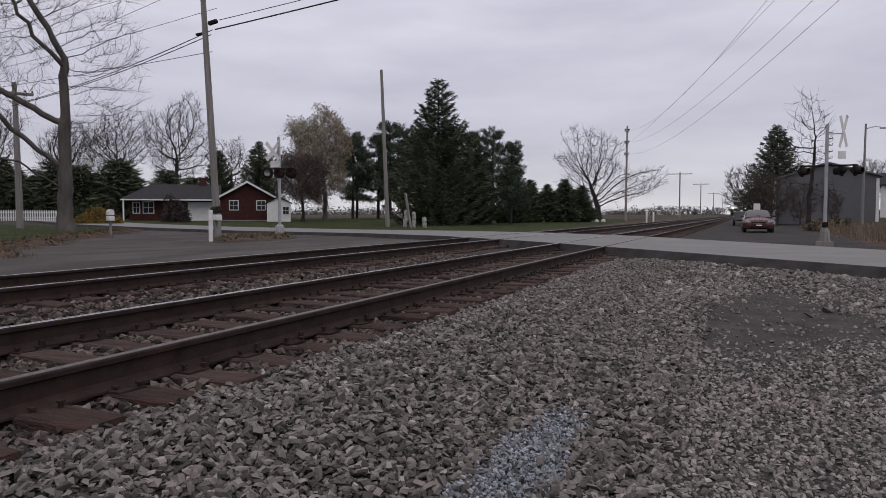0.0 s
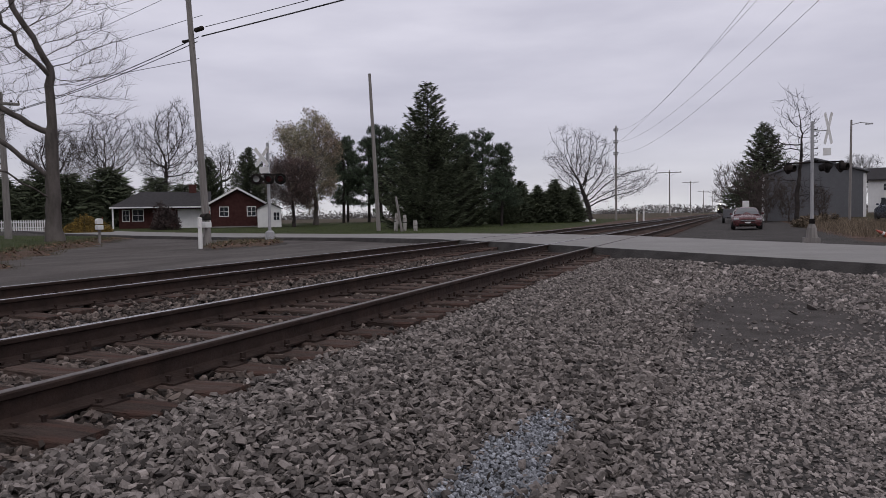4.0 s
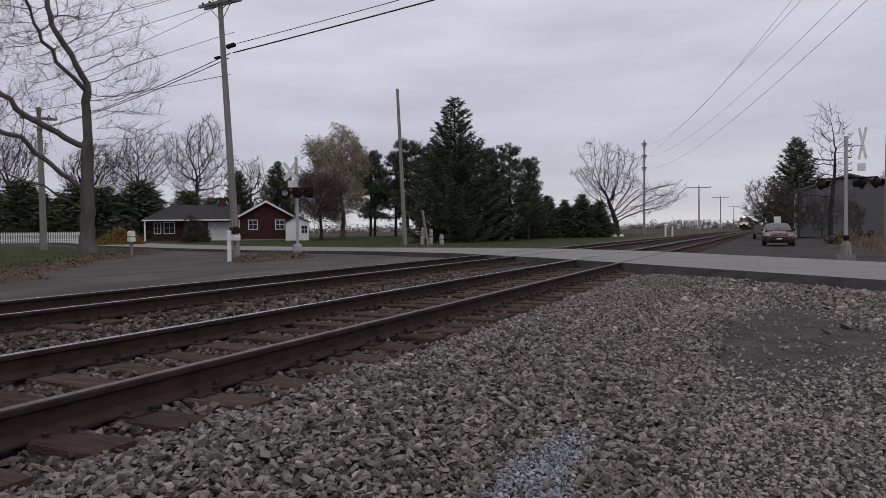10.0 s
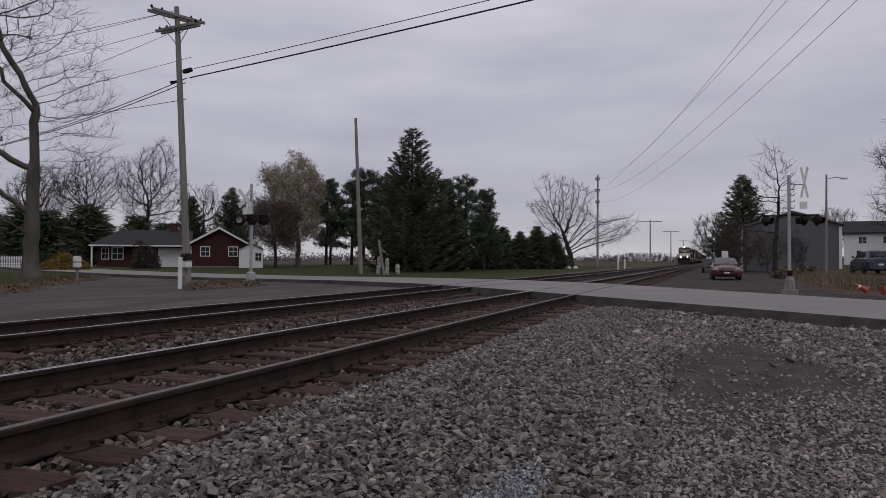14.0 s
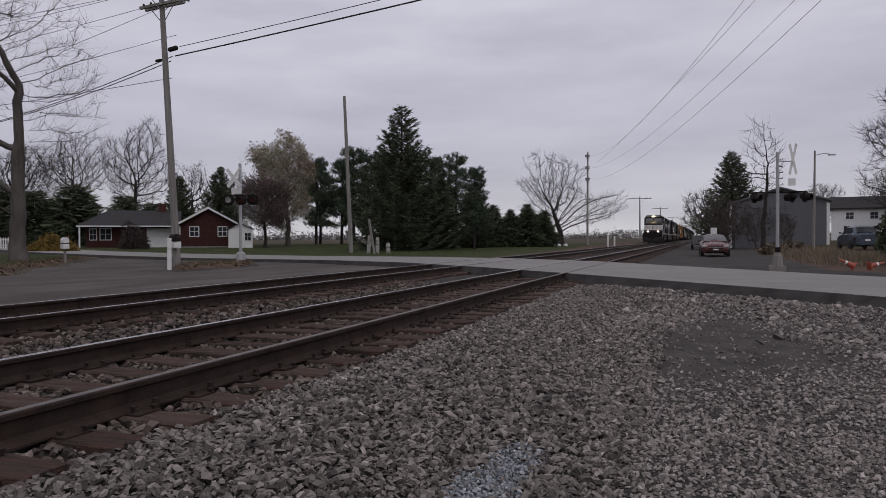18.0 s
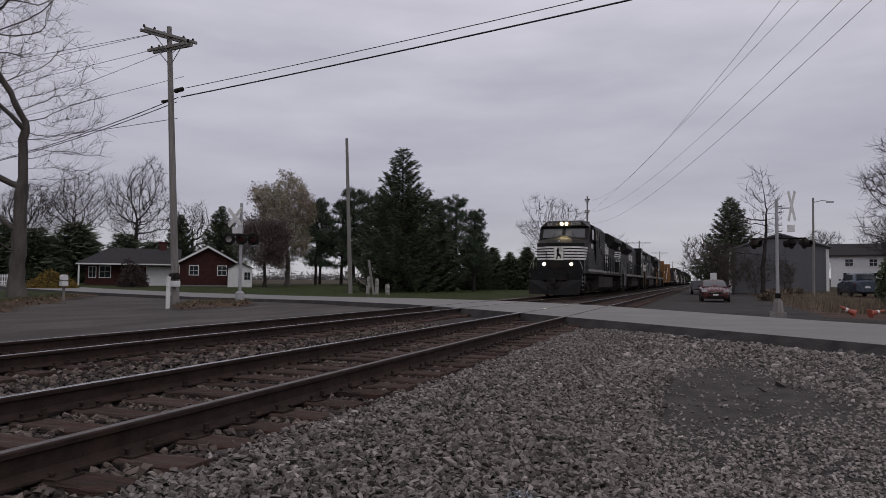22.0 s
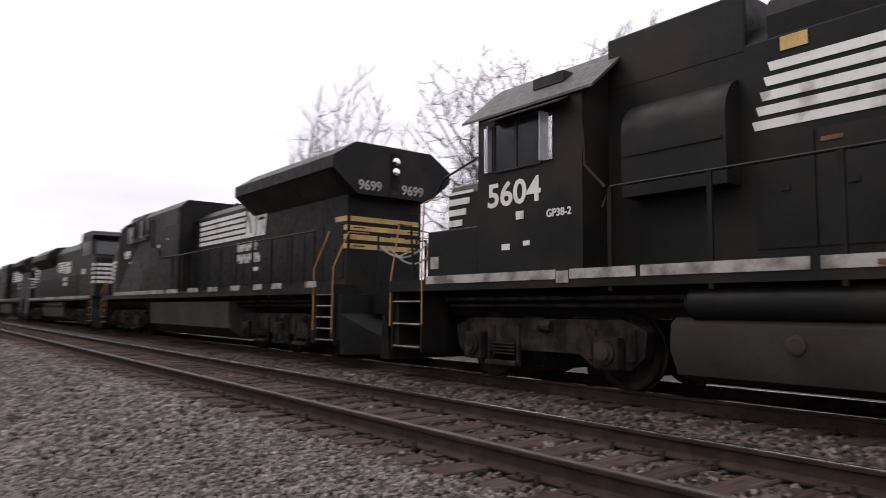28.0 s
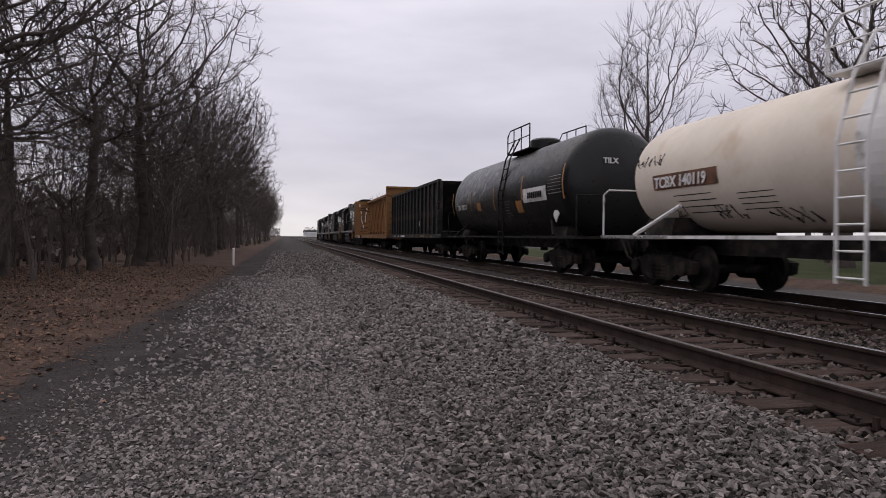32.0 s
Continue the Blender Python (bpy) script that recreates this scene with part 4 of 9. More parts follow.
def horse_panel(car, face, y, z0, z1, x0, x1):
    g = Geo()
    d = -0.008 if face == "front" else 0.008
    g.box(x0, x1, min(y, y + d), max(y, y + d), z0, z1)
    pn = part("nose_panel", g, M["white"], car)
    w, h = x1 - x0, z1 - z0
    prof = [(0.2, 0.05), (0.3, 0.4), (0.25, 0.7), (0.42, 0.95), (0.55, 0.8), (0.5, 0.55), (0.75, 0.35), (0.7, 0.08), (0.55, 0.3), (0.4, 0.28), (0.35, 0.05)]
    e = d * 1.6
    b = Geo().prism([(x0 + w * a, z0 + h * c) for a, c in prof], min(y + d, y + e), max(y + d, y + e), "y")
    part("nose_emblem", b, M["black"], pn)


def underframe(car, L, width=1.53, z0=1.3, z1=1.55):
    g = Geo().box(-width, width, 1.0, L - 1.0, z0 + 0.06, z1).box(-0.7, 0.7, 0.6, L - 0.6, 0.95, z0 + 0.06)
    part("underframe", g, M["black"], car)
    for k, z in enumerate((1.22, 1.12)):
        part("pipe", Geo().tube([(1.3 - 0.1 * k, 2.4, z), (1.3 - 0.1 * k, L - 2.4, z)], 0.03, 6), M["under"], car)


def pilot(car, y, d):
    """Plow and end plate; d is -1 for the leading end."""
    g = Geo()
    a, b = y, y - d * 0.45
    g.prism([(-1.45, 0.42), (-1.45, 1.35), (1.45, 1.35), (1.45, 0.42)], min(a, b) if d > 0 else min(a, b) + 0.25, max(a, b), "y")
    g.add([(-1.5, y, 0.95), (1.5, y, 0.95), (1.45, y + d * 0.12, 0.14), (0, y + d * 0.5, 0.12), (-1.45, y + d * 0.12, 0.14), (-1.5, y - d * 0.12, 0.95), (1.5, y - d * 0.12, 0.95), (1.4, y - d * 0.1, 0.14), (-1.4, y - d * 0.1, 0.14)],
          [(0, 4, 3), (0, 3, 1), (1, 3, 2), (5, 6, 7, 8), (0, 1, 6, 5), (1, 2, 7, 6), (0, 5, 8, 4), (2, 3, 4, 8, 7)])
    part("pilot", g, M["black"], car, "black steel plow pilot")


def window(car, y0, y1, z0, z1, x, bars=1, rim=0.03, blind=False):
    """A side window of the cab: metal rim, panes of dark glass."""
    sx = 1 if x > 0 else -1
    xa, xb = (x, x + 0.025) if sx > 0 else (x - 0.025, x)
    g = Geo().box(xa, xb, y0 - rim, y0, z0 - rim, z1 + rim).box(xa, xb, y1, y1 + rim, z0 - rim, z1 + rim).box(xa, xb, y0, y1, z0 - rim, z0).box(xa, xb, y0, y1, z1, z1 + rim)
    for i in range(bars):
        m = y0 + (y1 - y0) * (i + 1) / (bars + 1)
        g.box(xa, xb, m - rim * 0.6, m + rim * 0.6, z0, z1)
    w = part("window", g, M["tankgrey"], car)
    for i in range(bars + 1):
        a, b = y0 + (y1 - y0) * i / (bars + 1), y0 + (y1 - y0) * (i + 1) / (bars + 1)
        part("pane", Geo().box(x + sx * 0.002, x + sx * 0.008, a + 0.01, b - 0.01, z0, z1), M["glass"], w)


def hood_doors(car, y0, y1, n, z0, z1, x):
    """Hood doors: raised leaves with latches, one part each, both sides."""
    w = (y1 - y0) / n
    for sx in (-1, 1):
        leaf = Geo().box(sx * x, sx * (x + 0.016), 0.02, w - 0.02, z0, z1).box(sx * (x + 0.016), sx * (x + 0.035), w * 0.45, w * 0.6, (z0 + z1) / 2, (z0 + z1) / 2 + 0.06).mesh("hood_door", M["black"])
        for i in range(n):
            d = part("hood_door", leaf, None, car)
            d.location.y = y0 + i * w


def ge_loco(num, lights_on):
    """Wide-nosed six-axle locomotive, its front at y = 0."""
    L = 22.4
    car = thing("locomotive", pose(TRACK_X, 0, 0), "black six-axle diesel locomotive with white nose stripes, number " + num, "locomotive", "locomotives of the train")
    underframe(car, L)
    pilot(car, 0.75, -1)
    pilot(car, L - 0.75, 1)
    add_coupler(car, 0.0, -1)
    add_coupler(car, L, 1)
    for y in (4.3, 18.3):
        add_truck(car, y, (-1.95, 0.0, 1.95), WHEEL_BIG, 0.51)
    tank = Geo().prism([(-1.0, 0.2), (1.0, 0.2), (1.42, 0.5), (1.46, 1.22), (-1.46, 1.22), (-1.42, 0.5)], 8.2, 15.6)
    part("fuel_tank", tank, M["tankgrey"], car, "dull grimy fuel tank")
    # nose and cab
    nose = Geo()
    z0, z1 = 1.55, 3.2
    base = [(-0.75, 1.95), (0.75, 1.95), (1.42, 2.5), (1.5, 3.5), (-1.5, 3.5), (-1.42, 2.5)]
    ring = lambda z, k: [(x, y + k, z) for x, y in base]
    v = ring(z0, 0) + ring(z1 - 0.05, 0) + [(-0.7, 2.3, 3.36), (0.7, 2.3, 3.36), (1.3, 2.75, 3.3), (1.5, 3.5, 3.42), (-1.5, 3.5, 3.42), (-1.3, 2.75, 3.3)] + [(0.0, 3.5, 3.7)]
    f = [tuple(range(6))[::-1]] + [(i, (i + 1) % 6, 6 + (i + 1) % 6, 6 + i) for i in range(6)] + [(6 + i, 6 + (i + 1) % 6, 12 + (i + 1) % 6, 12 + i) for i in range(6)] + [(12, 13, 18), (13, 14, 18), (14, 15, 18), (12, 18, 17), (17, 18, 16), (15, 16, 18)]
    nose.add(v, f)
    part("nose", nose, M["black"], car)
    cab = Geo()
    prof = [(3.45, 1.55), (3.45, 3.45), (3.8, 4.18), (3.62, 4.24), (3.7, 4.5), (4.0, 4.62), (6.9, 4.62), (6.9, 1.55)]
    half = lambda z: 1.5 if z < 4.2 else (1.42 if z < 4.4 else 1.12)
    n = len(prof)
    v = [(sx * half(z), y, z) for sx in (-1, 1) for y, z in prof]
    f = [tuple(range(n)), tuple(range(n, 2 * n))[::-1]] + [(i, (i + 1) % n, n + (i + 1) % n, n + i) for i in range(n)]
    cab.add(v, f)
    cb = part("cab", cab, M["black"], car)
    for sx in (-1, 1):
        w = Geo().add([(sx * 0.1, 3.44, 3.58), (sx * 1.28, 3.44, 3.52), (sx * 1.28, 3.73, 4.1), (sx * 0.1, 3.73, 4.12), (sx * 0.1, 3.48, 3.58), (sx * 1.28, 3.48, 3.52), (sx * 1.28, 3.77, 4.1), (sx * 0.1, 3.77, 4.12)],
                      [(0, 1, 2, 3), (4, 7, 6, 5), (0, 4, 5, 1), (1, 5, 6, 2), (2, 6, 7, 3), (3, 7, 4, 0)])
        wd = part("windshield", w, M["glass_sky_tint"], cb)
        part("wiper", Geo().tube([(sx * 0.7, 3.42, 3.55), (sx * 0.5, 3.55, 3.85)], 0.012, 5), M["under"], wd)
        board = Geo().box(sx * 0.42, sx * 1.02, 3.6, 3.66, 4.3, 4.47)
        nb = part("number_board", board, M["stripe"], cb)
        ob = part("board_number", letters(num, 0.17, 0.003), None, nb)
        ob.data.materials.append(M["under"])
        ob.matrix_basis = pose(0.5 if sx > 0 else -0.94, 3.597, 4.33, 90, 0, 0)
        window(cb, 4.85, 5.75, 3.5, 4.12, sx * 1.5, 0)
        part("awning", Geo().box(sx * 1.48, sx * 1.6, 4.75, 5.9, 4.2, 4.23), M["black"], cb)
        for ya, yb in ((6.16, 6.72), (6.92, 7.56)):
            lv = part("louvre_panel", Geo().box(sx * 1.49, sx * 1.505, ya, yb, 3.66, 4.24), M["wire"], car, "black louvred intake")
            for k in range(8):
                part("slat", Geo().box(sx * 1.505, sx * 1.52, ya + 0.02, yb - 0.02, 3.69 + 0.068 * k, 3.715 + 0.068 * k), M["under"], lv)
        for ya in (6.74, 6.86, 7.58):
            part("louvre_post", Geo().box(sx * 1.49, sx * 1.53, ya, ya + 0.04, 3.62, 4.24), M["stripe"], car, "pale worn post")
        part("louvre_ledge", Geo().box(sx * 1.46, sx * 1.54, 5.98, 7.66, 3.48, 3.6), M["black"], car)
        # ditch lights, headlights
        on = M["headlight"] if lights_on else M["galv"]
        part("ditch_light", Geo().lathe([(0.14, 0), (0.14, -0.12), (0.11, -0.14)], (sx * 0.8, 1.78, 1.88), (0, 1, 0), 16), M["black"], car)
        part("ditch_lens", Geo().lathe([(0.08, 0), (0.08, 0.015), (0.03, 0.025)], (sx * 0.8, 1.635, 1.88), (0, -1, 0), 16), on, car, "glowing ditch light" if lights_on else "unlit ditch light", True)
        part("headlight", Geo().lathe([(0.085, 0), (0.085, 0.02), (0.03, 0.03)], (sx * 0.14, 3.62, 4.4), (0, -1, 0), 16), on, cb, "glowing headlight" if lights_on else "unlit headlight", True)
    # nose stripes across the front, the corners and the sides
    for i in range(5):
        z = 2.93 - i * 0.17
        e = 0.012
        for (xa, ya), (xb, yb) in (((0.75, 1.95), (1.42, 2.5)), ((-1.42, 2.5), (-0.75, 1.95)), ((-0.75, 1.95), (-0.28, 1.95)), ((0.28, 1.95), (0.75, 1.95))):
            dx, dy = xb - xa, yb - ya
            l = math.hypot(dx, dy)
            ox, oy = dy / l * e, -dx / l * e
            g = Geo().add([(xa + ox, ya + oy, z), (xb + ox, yb + oy, z), (xb + ox, yb + oy, z - 0.1), (xa + ox, ya + oy, z - 0.1), (xa, ya, z), (xb, yb, z), (xb, yb, z - 0.1), (xa, ya, z - 0.1)],
                  [(0, 3, 2, 1), (0, 1, 5, 4), (3, 7, 6, 2), (1, 2, 6, 5), (0, 4, 7, 3)])
            part("nose_stripe", g, M["white"], car)
        for sx in (-1, 1):
            y1 = 3.3 - 0.1 * i
            g = Geo().add([(sx * 1.433, 2.5, z), (sx * (1.43 + 0.08 * (y1 - 2.5)), y1, z), (sx * (1.43 + 0.08 * (y1 - 2.5)), y1 - 0.06, z - 0.1), (sx * 1.433, 2.5, z - 0.1)], [(0, 1, 2, 3)])
            part("nose_stripe", g, M["white"], car)
    horse_panel(car, "front", 1.95, 2.12, 2.93, -0.27, 0.27)
    part("nose_light", Geo().lathe([(0.06, 0), (0.06, 0.05)], (0, 2.02, 3.24), (0, -1, 0), 10), M["galv"], car)
    part("front_grille", Geo().box(-0.62, 0.62, 1.9, 1.95, 1.62, 1.72), M["under"], car)
    # equipment section behind the cab, full width
    part("cabin_roof_edge", Geo().box(-1.46, 1.46, 6.9, 8.3, 4.26, 4.3), M["black"], car)
    part("equipment_cabin", Geo().prism([(-1.46, 1.55), (1.46, 1.55), (1.46, 4.3), (1.2, 4.56), (-1.2, 4.56), (-1.46, 4.3)], 6.95, 11.1), M["black"], car)
    for sx in (-1, 1):
        part("air_intake", Geo().box(sx * 1.455, sx * 1.475, 9.6, 10.95, 3.75, 4.25), M["wire"], car)
    for sx in (-1, 1):
        part("side_grille", Geo().box(sx * 1.456, sx * 1.47, 7.13, 7.91, 2.41, 3.04), M["wire"], car)
        g = Geo().tube([(sx * 1.48, 8.28, 4.14), (sx * 1.48, 8.31, 3.12), (sx * 1.48, 9.07, 3.08), (sx * 1.48, 9.2, 2.74), (sx * 1.5, 11.1, 2.71), (sx * 1.5, 11.95, 2.7)], 0.02, 6)
        part("side_handrail", g, M["black"], car, smooth=True)
    # engine hood, exhaust, radiator wings
    part("engine_hood", Geo().prism([(-0.98, 1.55), (0.98, 1.55), (0.98, 3.85), (0.6, 4.12), (-0.6, 4.12), (-0.98, 3.85)], 11.1, 21.0), M["black"], car)
    hood_doors(car, 10.9, 20.9, 11, 1.7, 2.88, 0.98)
    part("exhaust_stack", Geo().box(-0.45, 0.45, 14.6, 15.7, 4.1, 4.42, 0.05), M["under"], car)
    part("bell", Geo().lathe([(0.03, 0), (0.1, 0.03), (0.13, 0.16), (0.15, 0.2)], (0.4, 12.3, 4.35), (0, 0, -1), 12).box(0.2, 0.6, 12.2, 12.4, 4.05, 4.16), M["under"], car)
    part("horn", Geo().lathe([(0.04, 0), (0.05, 0.25), (0.11, 0.4)], (0.1, 12.9, 4.3), (0, -1, 0), 10).box(0.0, 0.2, 12.8, 13.0, 4.1, 4.3), M["under"], car)
    wing = Geo().prism([(-0.95, 3.5), (0.95, 3.5), (1.55, 4.0), (1.55, 4.26), (1.0, 4.62), (-1.0, 4.62), (-1.55, 4.26), (-1.55, 4.0)], 16.0, 21.35)
    part("radiator_cabin", wing, M["black"], car)
    part("radiator_screen", Geo().add([(1.0, 16.3, 3.535), (1.5, 16.3, 3.952), (1.5, 21.0, 3.952), (1.0, 21.0, 3.535)], [(0, 1, 2, 3)]).add([(-1.0, 16.3, 3.535), (-1.5, 16.3, 3.952), (-1.5, 21.0, 3.952), (-1.0, 21.0, 3.535)], [(3, 2, 1, 0)]), M["tankgrey"], car)
    for y in (17.4, 19.6):
        part("radiator_fan", Geo().lathe([(0.72, 0), (0.72, 0.08), (0.6, 0.1)], (0, y, 4.61), (0, 0, 1), 20), M["under"], car)
    # white stripes, mark and words on the hood side
    for x in (0.99,):
        stripe_field(car, 11.75, 15.45, 2.98, 3.74, x, 5, 0.0, 0.0)
        block_mark(car, 15.45, 2.98, 3.7, 1.3, x + 0.002)
        word_bars(car, (7, 8), 14.9, 2.62, 0.25, 1.003)
        for k in range(3):
            part("panel_seam", Geo().box(x, x + 0.004, 12.3 + k * 1.0, 12.32 + k * 1.0, 2.98, 3.74), M["under"], car)
    # rear end: number, stripes, lights
    for x in (0.94, -0.18):
        number(car, num, 21.36, 3.6, 0.3, x, "back", material="stripe")
    part("light_panel", Geo().box(-0.13, 0.13, 21.35, 21.37, 3.5, 4.5), M["under"], car)
    for i in range(4):
        part("end_stripe", Geo().box(-0.9, 0.9, 21.0, 21.012, 2.95 - i * 0.2, 3.06 - i * 0.2).box(0.98, 0.992, 20.5 + i * 0.06, 21.0, 2.95 - i * 0.2, 3.06 - i * 0.2), M["ochre_sign"] if not lights_on else M["white"], car)
    [part("rear_light", Geo().lathe([(0.09, 0), (0.09, 0.04), (0.03, 0.06)], (0, 21.37, z), (0, 1, 0), 14), M["mirror"], car, "unlit chrome rear light") for z in (4.3, 4.07)]
    for y0, y1 in ((1.05, 1.85), (L - 1.75, L - 0.95)):
        add_steps(car, y0, y1, 5)
    for sx in (-1, 1):
        add_grab(car, [(sx * 1.5, 1.1, 0.6), (sx * 1.52, 1.08, 1.7), (sx * 1.2, 1.1, 2.5), (sx * 0.9, 1.15, 2.6)], "gold" if not lights_on else "galv")
        add_grab(car, [(sx * 1.53, 1.95, 0.7), (sx * 1.53, 1.95, 1.8), (sx * 1.46, 2.3, 2.75), (sx * 1.4, 2.45, 2.85)], "gold" if not lights_on else "galv")
        add_grab(car, [(sx * 1.52, L - 1.02, 0.55), (sx * 1.52, L - 1.0, 1.9), (sx * 1.2, L - 0.95, 2.65), (sx * 0.7, L - 0.95, 2.65)], "gold" if not lights_on else "galv")
        add_grab(car, [(sx * 1.53, L - 1.8, 0.6), (sx * 1.53, L - 1.82, 1.9), (sx * 1.3, L - 1.6, 2.7)], "gold" if not lights_on else "galv")
        add_grab(car, [(sx * 0.5, L - 0.9, 1.5), (sx * 0.5, L - 0.9, 2.6), (sx * 0.2, L - 0.9, 2.6)], "black", 0.025)
        add_grab(car, [(sx * 0.5, 0.95, 1.5), (sx * 0.5, 0.95, 2.6), (sx * 1.2, 0.98, 2.6)], "black", 0.025)
        for k in range(5):
            add_grab(car, [(sx * 0.6, 21.03, 2.0 + 0.4 * k), (sx * 0.6, 21.12, 2.0 + 0.4 * k), (sx * 0.85, 21.12, 2.0 + 0.4 * k), (sx * 0.85, 21.03, 2.0 + 0.4 * k)], "black", 0.012)
    add_railing(car, 10.6, 20.5, 9, 2.72)
    sill_stripe(car, [(3.3, 6.9), (7.0, 10.0), (10.3, 11.4), (12.4, 13.3), (14.2, 14.9), (15.9, 16.5), (17.4, 17.9), (18.5, 19.0), (20.2, 20.7)], 1.5, 1.63)
    decals(car, [(7.2, 3.62, 0.22, 0.07, 1.475, "white"), (8.9, 3.1, 0.2, 0.1, 1.475, "white"), (9.9, 3.3, 0.12, 0.07, 1.475, "white"), (5.4, 2.72, 0.2, 0.06, 1.502, "white"), (16.1, 2.05, 0.3, 0.1, 1.0, "white"), (7.9, 2.0, 0.18, 0.08, 1.475, "under")])
    number(car, num, 4.55, 2.92, 0.42, 1.503)
    g = Geo()
    for k in range(4):
        g.tube([(-0.3 + 0.2 * k, L - 0.95, 2.3 - 0.1 * math.sin(k * 1.05 + 0.0)), (-0.1 + 0.2 * k, L - 0.95, 2.3 - 0.1 * math.sin(k * 1.05 + 1.05))], 0.018, 5)
    part("safety_chain", g, M["galv"], car)
    return car


def sd_loco():
    """Six-axle locomotive with flared radiators, running with its long hood leading; y = 0 at the hood end."""
    L = 22.5
    car = thing("locomotive", pose(TRACK_X, 0, 0), "black six-axle diesel locomotive running hood first, number 1084", "locomotive", "locomotives of the train")
    underframe(car, L)
    pilot(car, 0.75, -1)
    pilot(car, L - 0.75, 1)
    add_coupler(car, 0.0, -1)
    add_coupler(car, L, 1)
    for y in (4.2, 18.3):
        add_truck(car, y, (-1.9, 0.0, 1.9), WHEEL_BIG, 0.51)
    part("fuel_tank", Geo().prism([(-1.0, 0.3), (1.0, 0.3), (1.42, 0.5), (1.46, 1.0), (-1.46, 1.0), (-1.42, 0.5)], 8.2, 14.6), M["tankgrey"], car, "dull grimy fuel tank")
    part("air_reservoir", Geo().lathe([(0.1, 0), (0.19, 0.08), (0.19, 5.6), (0.1, 5.7)], (1.25, 8.4, 1.15), (0, 1, 0), 12), M["tankgrey"], car, smooth=True)
    part("engine_hood", Geo().prism([(-1.0, 1.55), (1.0, 1.55), (1.0, 4.1), (0.7, 4.5), (-0.7, 4.5), (-1.0, 4.1)], 1.2, 18.4), M["black"], car)
    part("radiator_cabin", Geo().prism([(-0.98, 3.4), (0.98, 3.4), (1.5, 3.9), (1.5, 4.2), (1.0, 4.6), (-1.0, 4.6), (-1.5, 4.2), (-1.5, 3.9)], 2.9, 8.7), M["black"], car)
    for y in (3.9, 5.7, 7.5):
        part("radiator_fan", Geo().lathe([(0.7, 0), (0.7, 0.1), (0.55, 0.14)], (0, y, 4.59), (0, 0, 1), 20), M["under"], car)
    hood_doors(car, 3.0, 18.0, 16, 1.7, 3.0, 1.0)
    number(car, "1084", 1.28, 3.68, 0.34, 1.005)
    number(car, "1084", 1.195, 3.75, 0.32, -0.4, "front")
    for i in range(5):
        z = 3.5 - 0.19 * i
        y1 = 2.85 - 0.12 * i
        part("end_stripe", Geo().box(1.0, 1.012, 1.25, y1, z - 0.11, z).box(-1.0, 1.0, 1.188, 1.2, z - 0.11, z), M["white"], car)
    part("hood_light", Geo().lathe([(0.1, 0), (0.1, 0.04)], (0.13, 1.2, 4.25), (0, -1, 0), 14).lathe([(0.1, 0), (0.1, 0.04)], (-0.13, 1.2, 4.25), (0, -1, 0), 14), M["galv"], car)
    stripe_field(car, 9.6, 11.8, 2.95, 3.6, 1.01, 5, 0.2, 0.3)
    block_mark(car, 11.9, 2.9, 3.55, 1.4, 1.012)
    word_bars(car, (7, 8), 11.3, 2.5, 0.22, 1.02)
    part("exhaust_stack", Geo().box(-0.4, 0.4, 12.0, 13.2, 4.45, 4.7, 0.05), M["under"], car)
    cab = Geo().prism([(18.4, 1.55), (18.4, 4.5), (18.7, 4.62), (21.0 - 0.35, 4.62), (21.0, 4.4), (20.8, 4.2), (21.1, 3.45), (22.0 - 0.35, 3.3), (21.75, 1.55)], -1.46, 1.46, "x")
    cb = part("cab", cab, M["black"], car)
    for sx in (-1, 1):
        window(cb, 18.9, 19.7, 3.5, 4.15, sx * 1.46, 0)
        window(cb, 19.9, 20.5, 3.5, 4.15, sx * 1.46, 0)
        part("windshield", Geo().add([(sx * 0.1, 21.11, 3.5), (sx * 1.3, 21.11, 3.5), (sx * 1.3, 20.86, 4.12), (sx * 0.1, 20.86, 4.12), (sx * 0.1, 21.07, 3.5), (sx * 1.3, 21.07, 3.5), (sx * 1.3, 20.82, 4.12), (sx * 0.1, 20.82, 4.12)],
                                     [(0, 1, 2, 3), (7, 6, 5, 4), (0, 4, 5, 1), (2, 6, 7, 3)]), M["glass"], cb)
    for i in range(5):
        z = 3.05 - 0.2 * i
        part("nose_stripe", Geo().box(1.46, 1.47, 21.1, 21.7, z - 0.12, z).box(-1.4, 1.4, 21.74, 21.77, z - 0.12, z), M["white"], car)
    number(car, "1084", 18.8, 2.6, 0.4, 1.463)
    sill_stripe(car, [(3.0, 7.6), (8.2, 13.0), (13.4, 18.2), (18.5, 21.2)], 1.44, 1.57)
    for y0, y1 in ((1.05, 1.85), (L - 1.75, L - 0.95)):
        add_steps(car, y0, y1, 4)
    for sx in (-1, 1):
        add_grab(car, [(sx * 1.52, 1.0, 0.5), (sx * 1.52, 1.0, 1.8), (sx * 1.1, 1.0, 2.6), (sx * 0.9, 1.0, 2.6)], "galv")
        add_grab(car, [(sx * 1.52, 1.95, 0.5), (sx * 1.52, 2.0, 1.8), (sx * 1.2, 1.3, 2.65), (sx * 1.05, 1.25, 2.65)], "galv")
        add_grab(car, [(sx * 1.52, 2.2, 0.6), (sx * 1.52, 2.2, 2.5), (sx * 1.5, 2.35, 2.62)], "galv")
        add_grab(car, [(sx * 1.52, L - 1.0, 0.5), (sx * 1.52, L - 1.0, 1.8), (sx * 1.1, L - 1.0, 2.6)])
    add_railing(car, 2.4, 18.2, 12, 2.62)
    return car


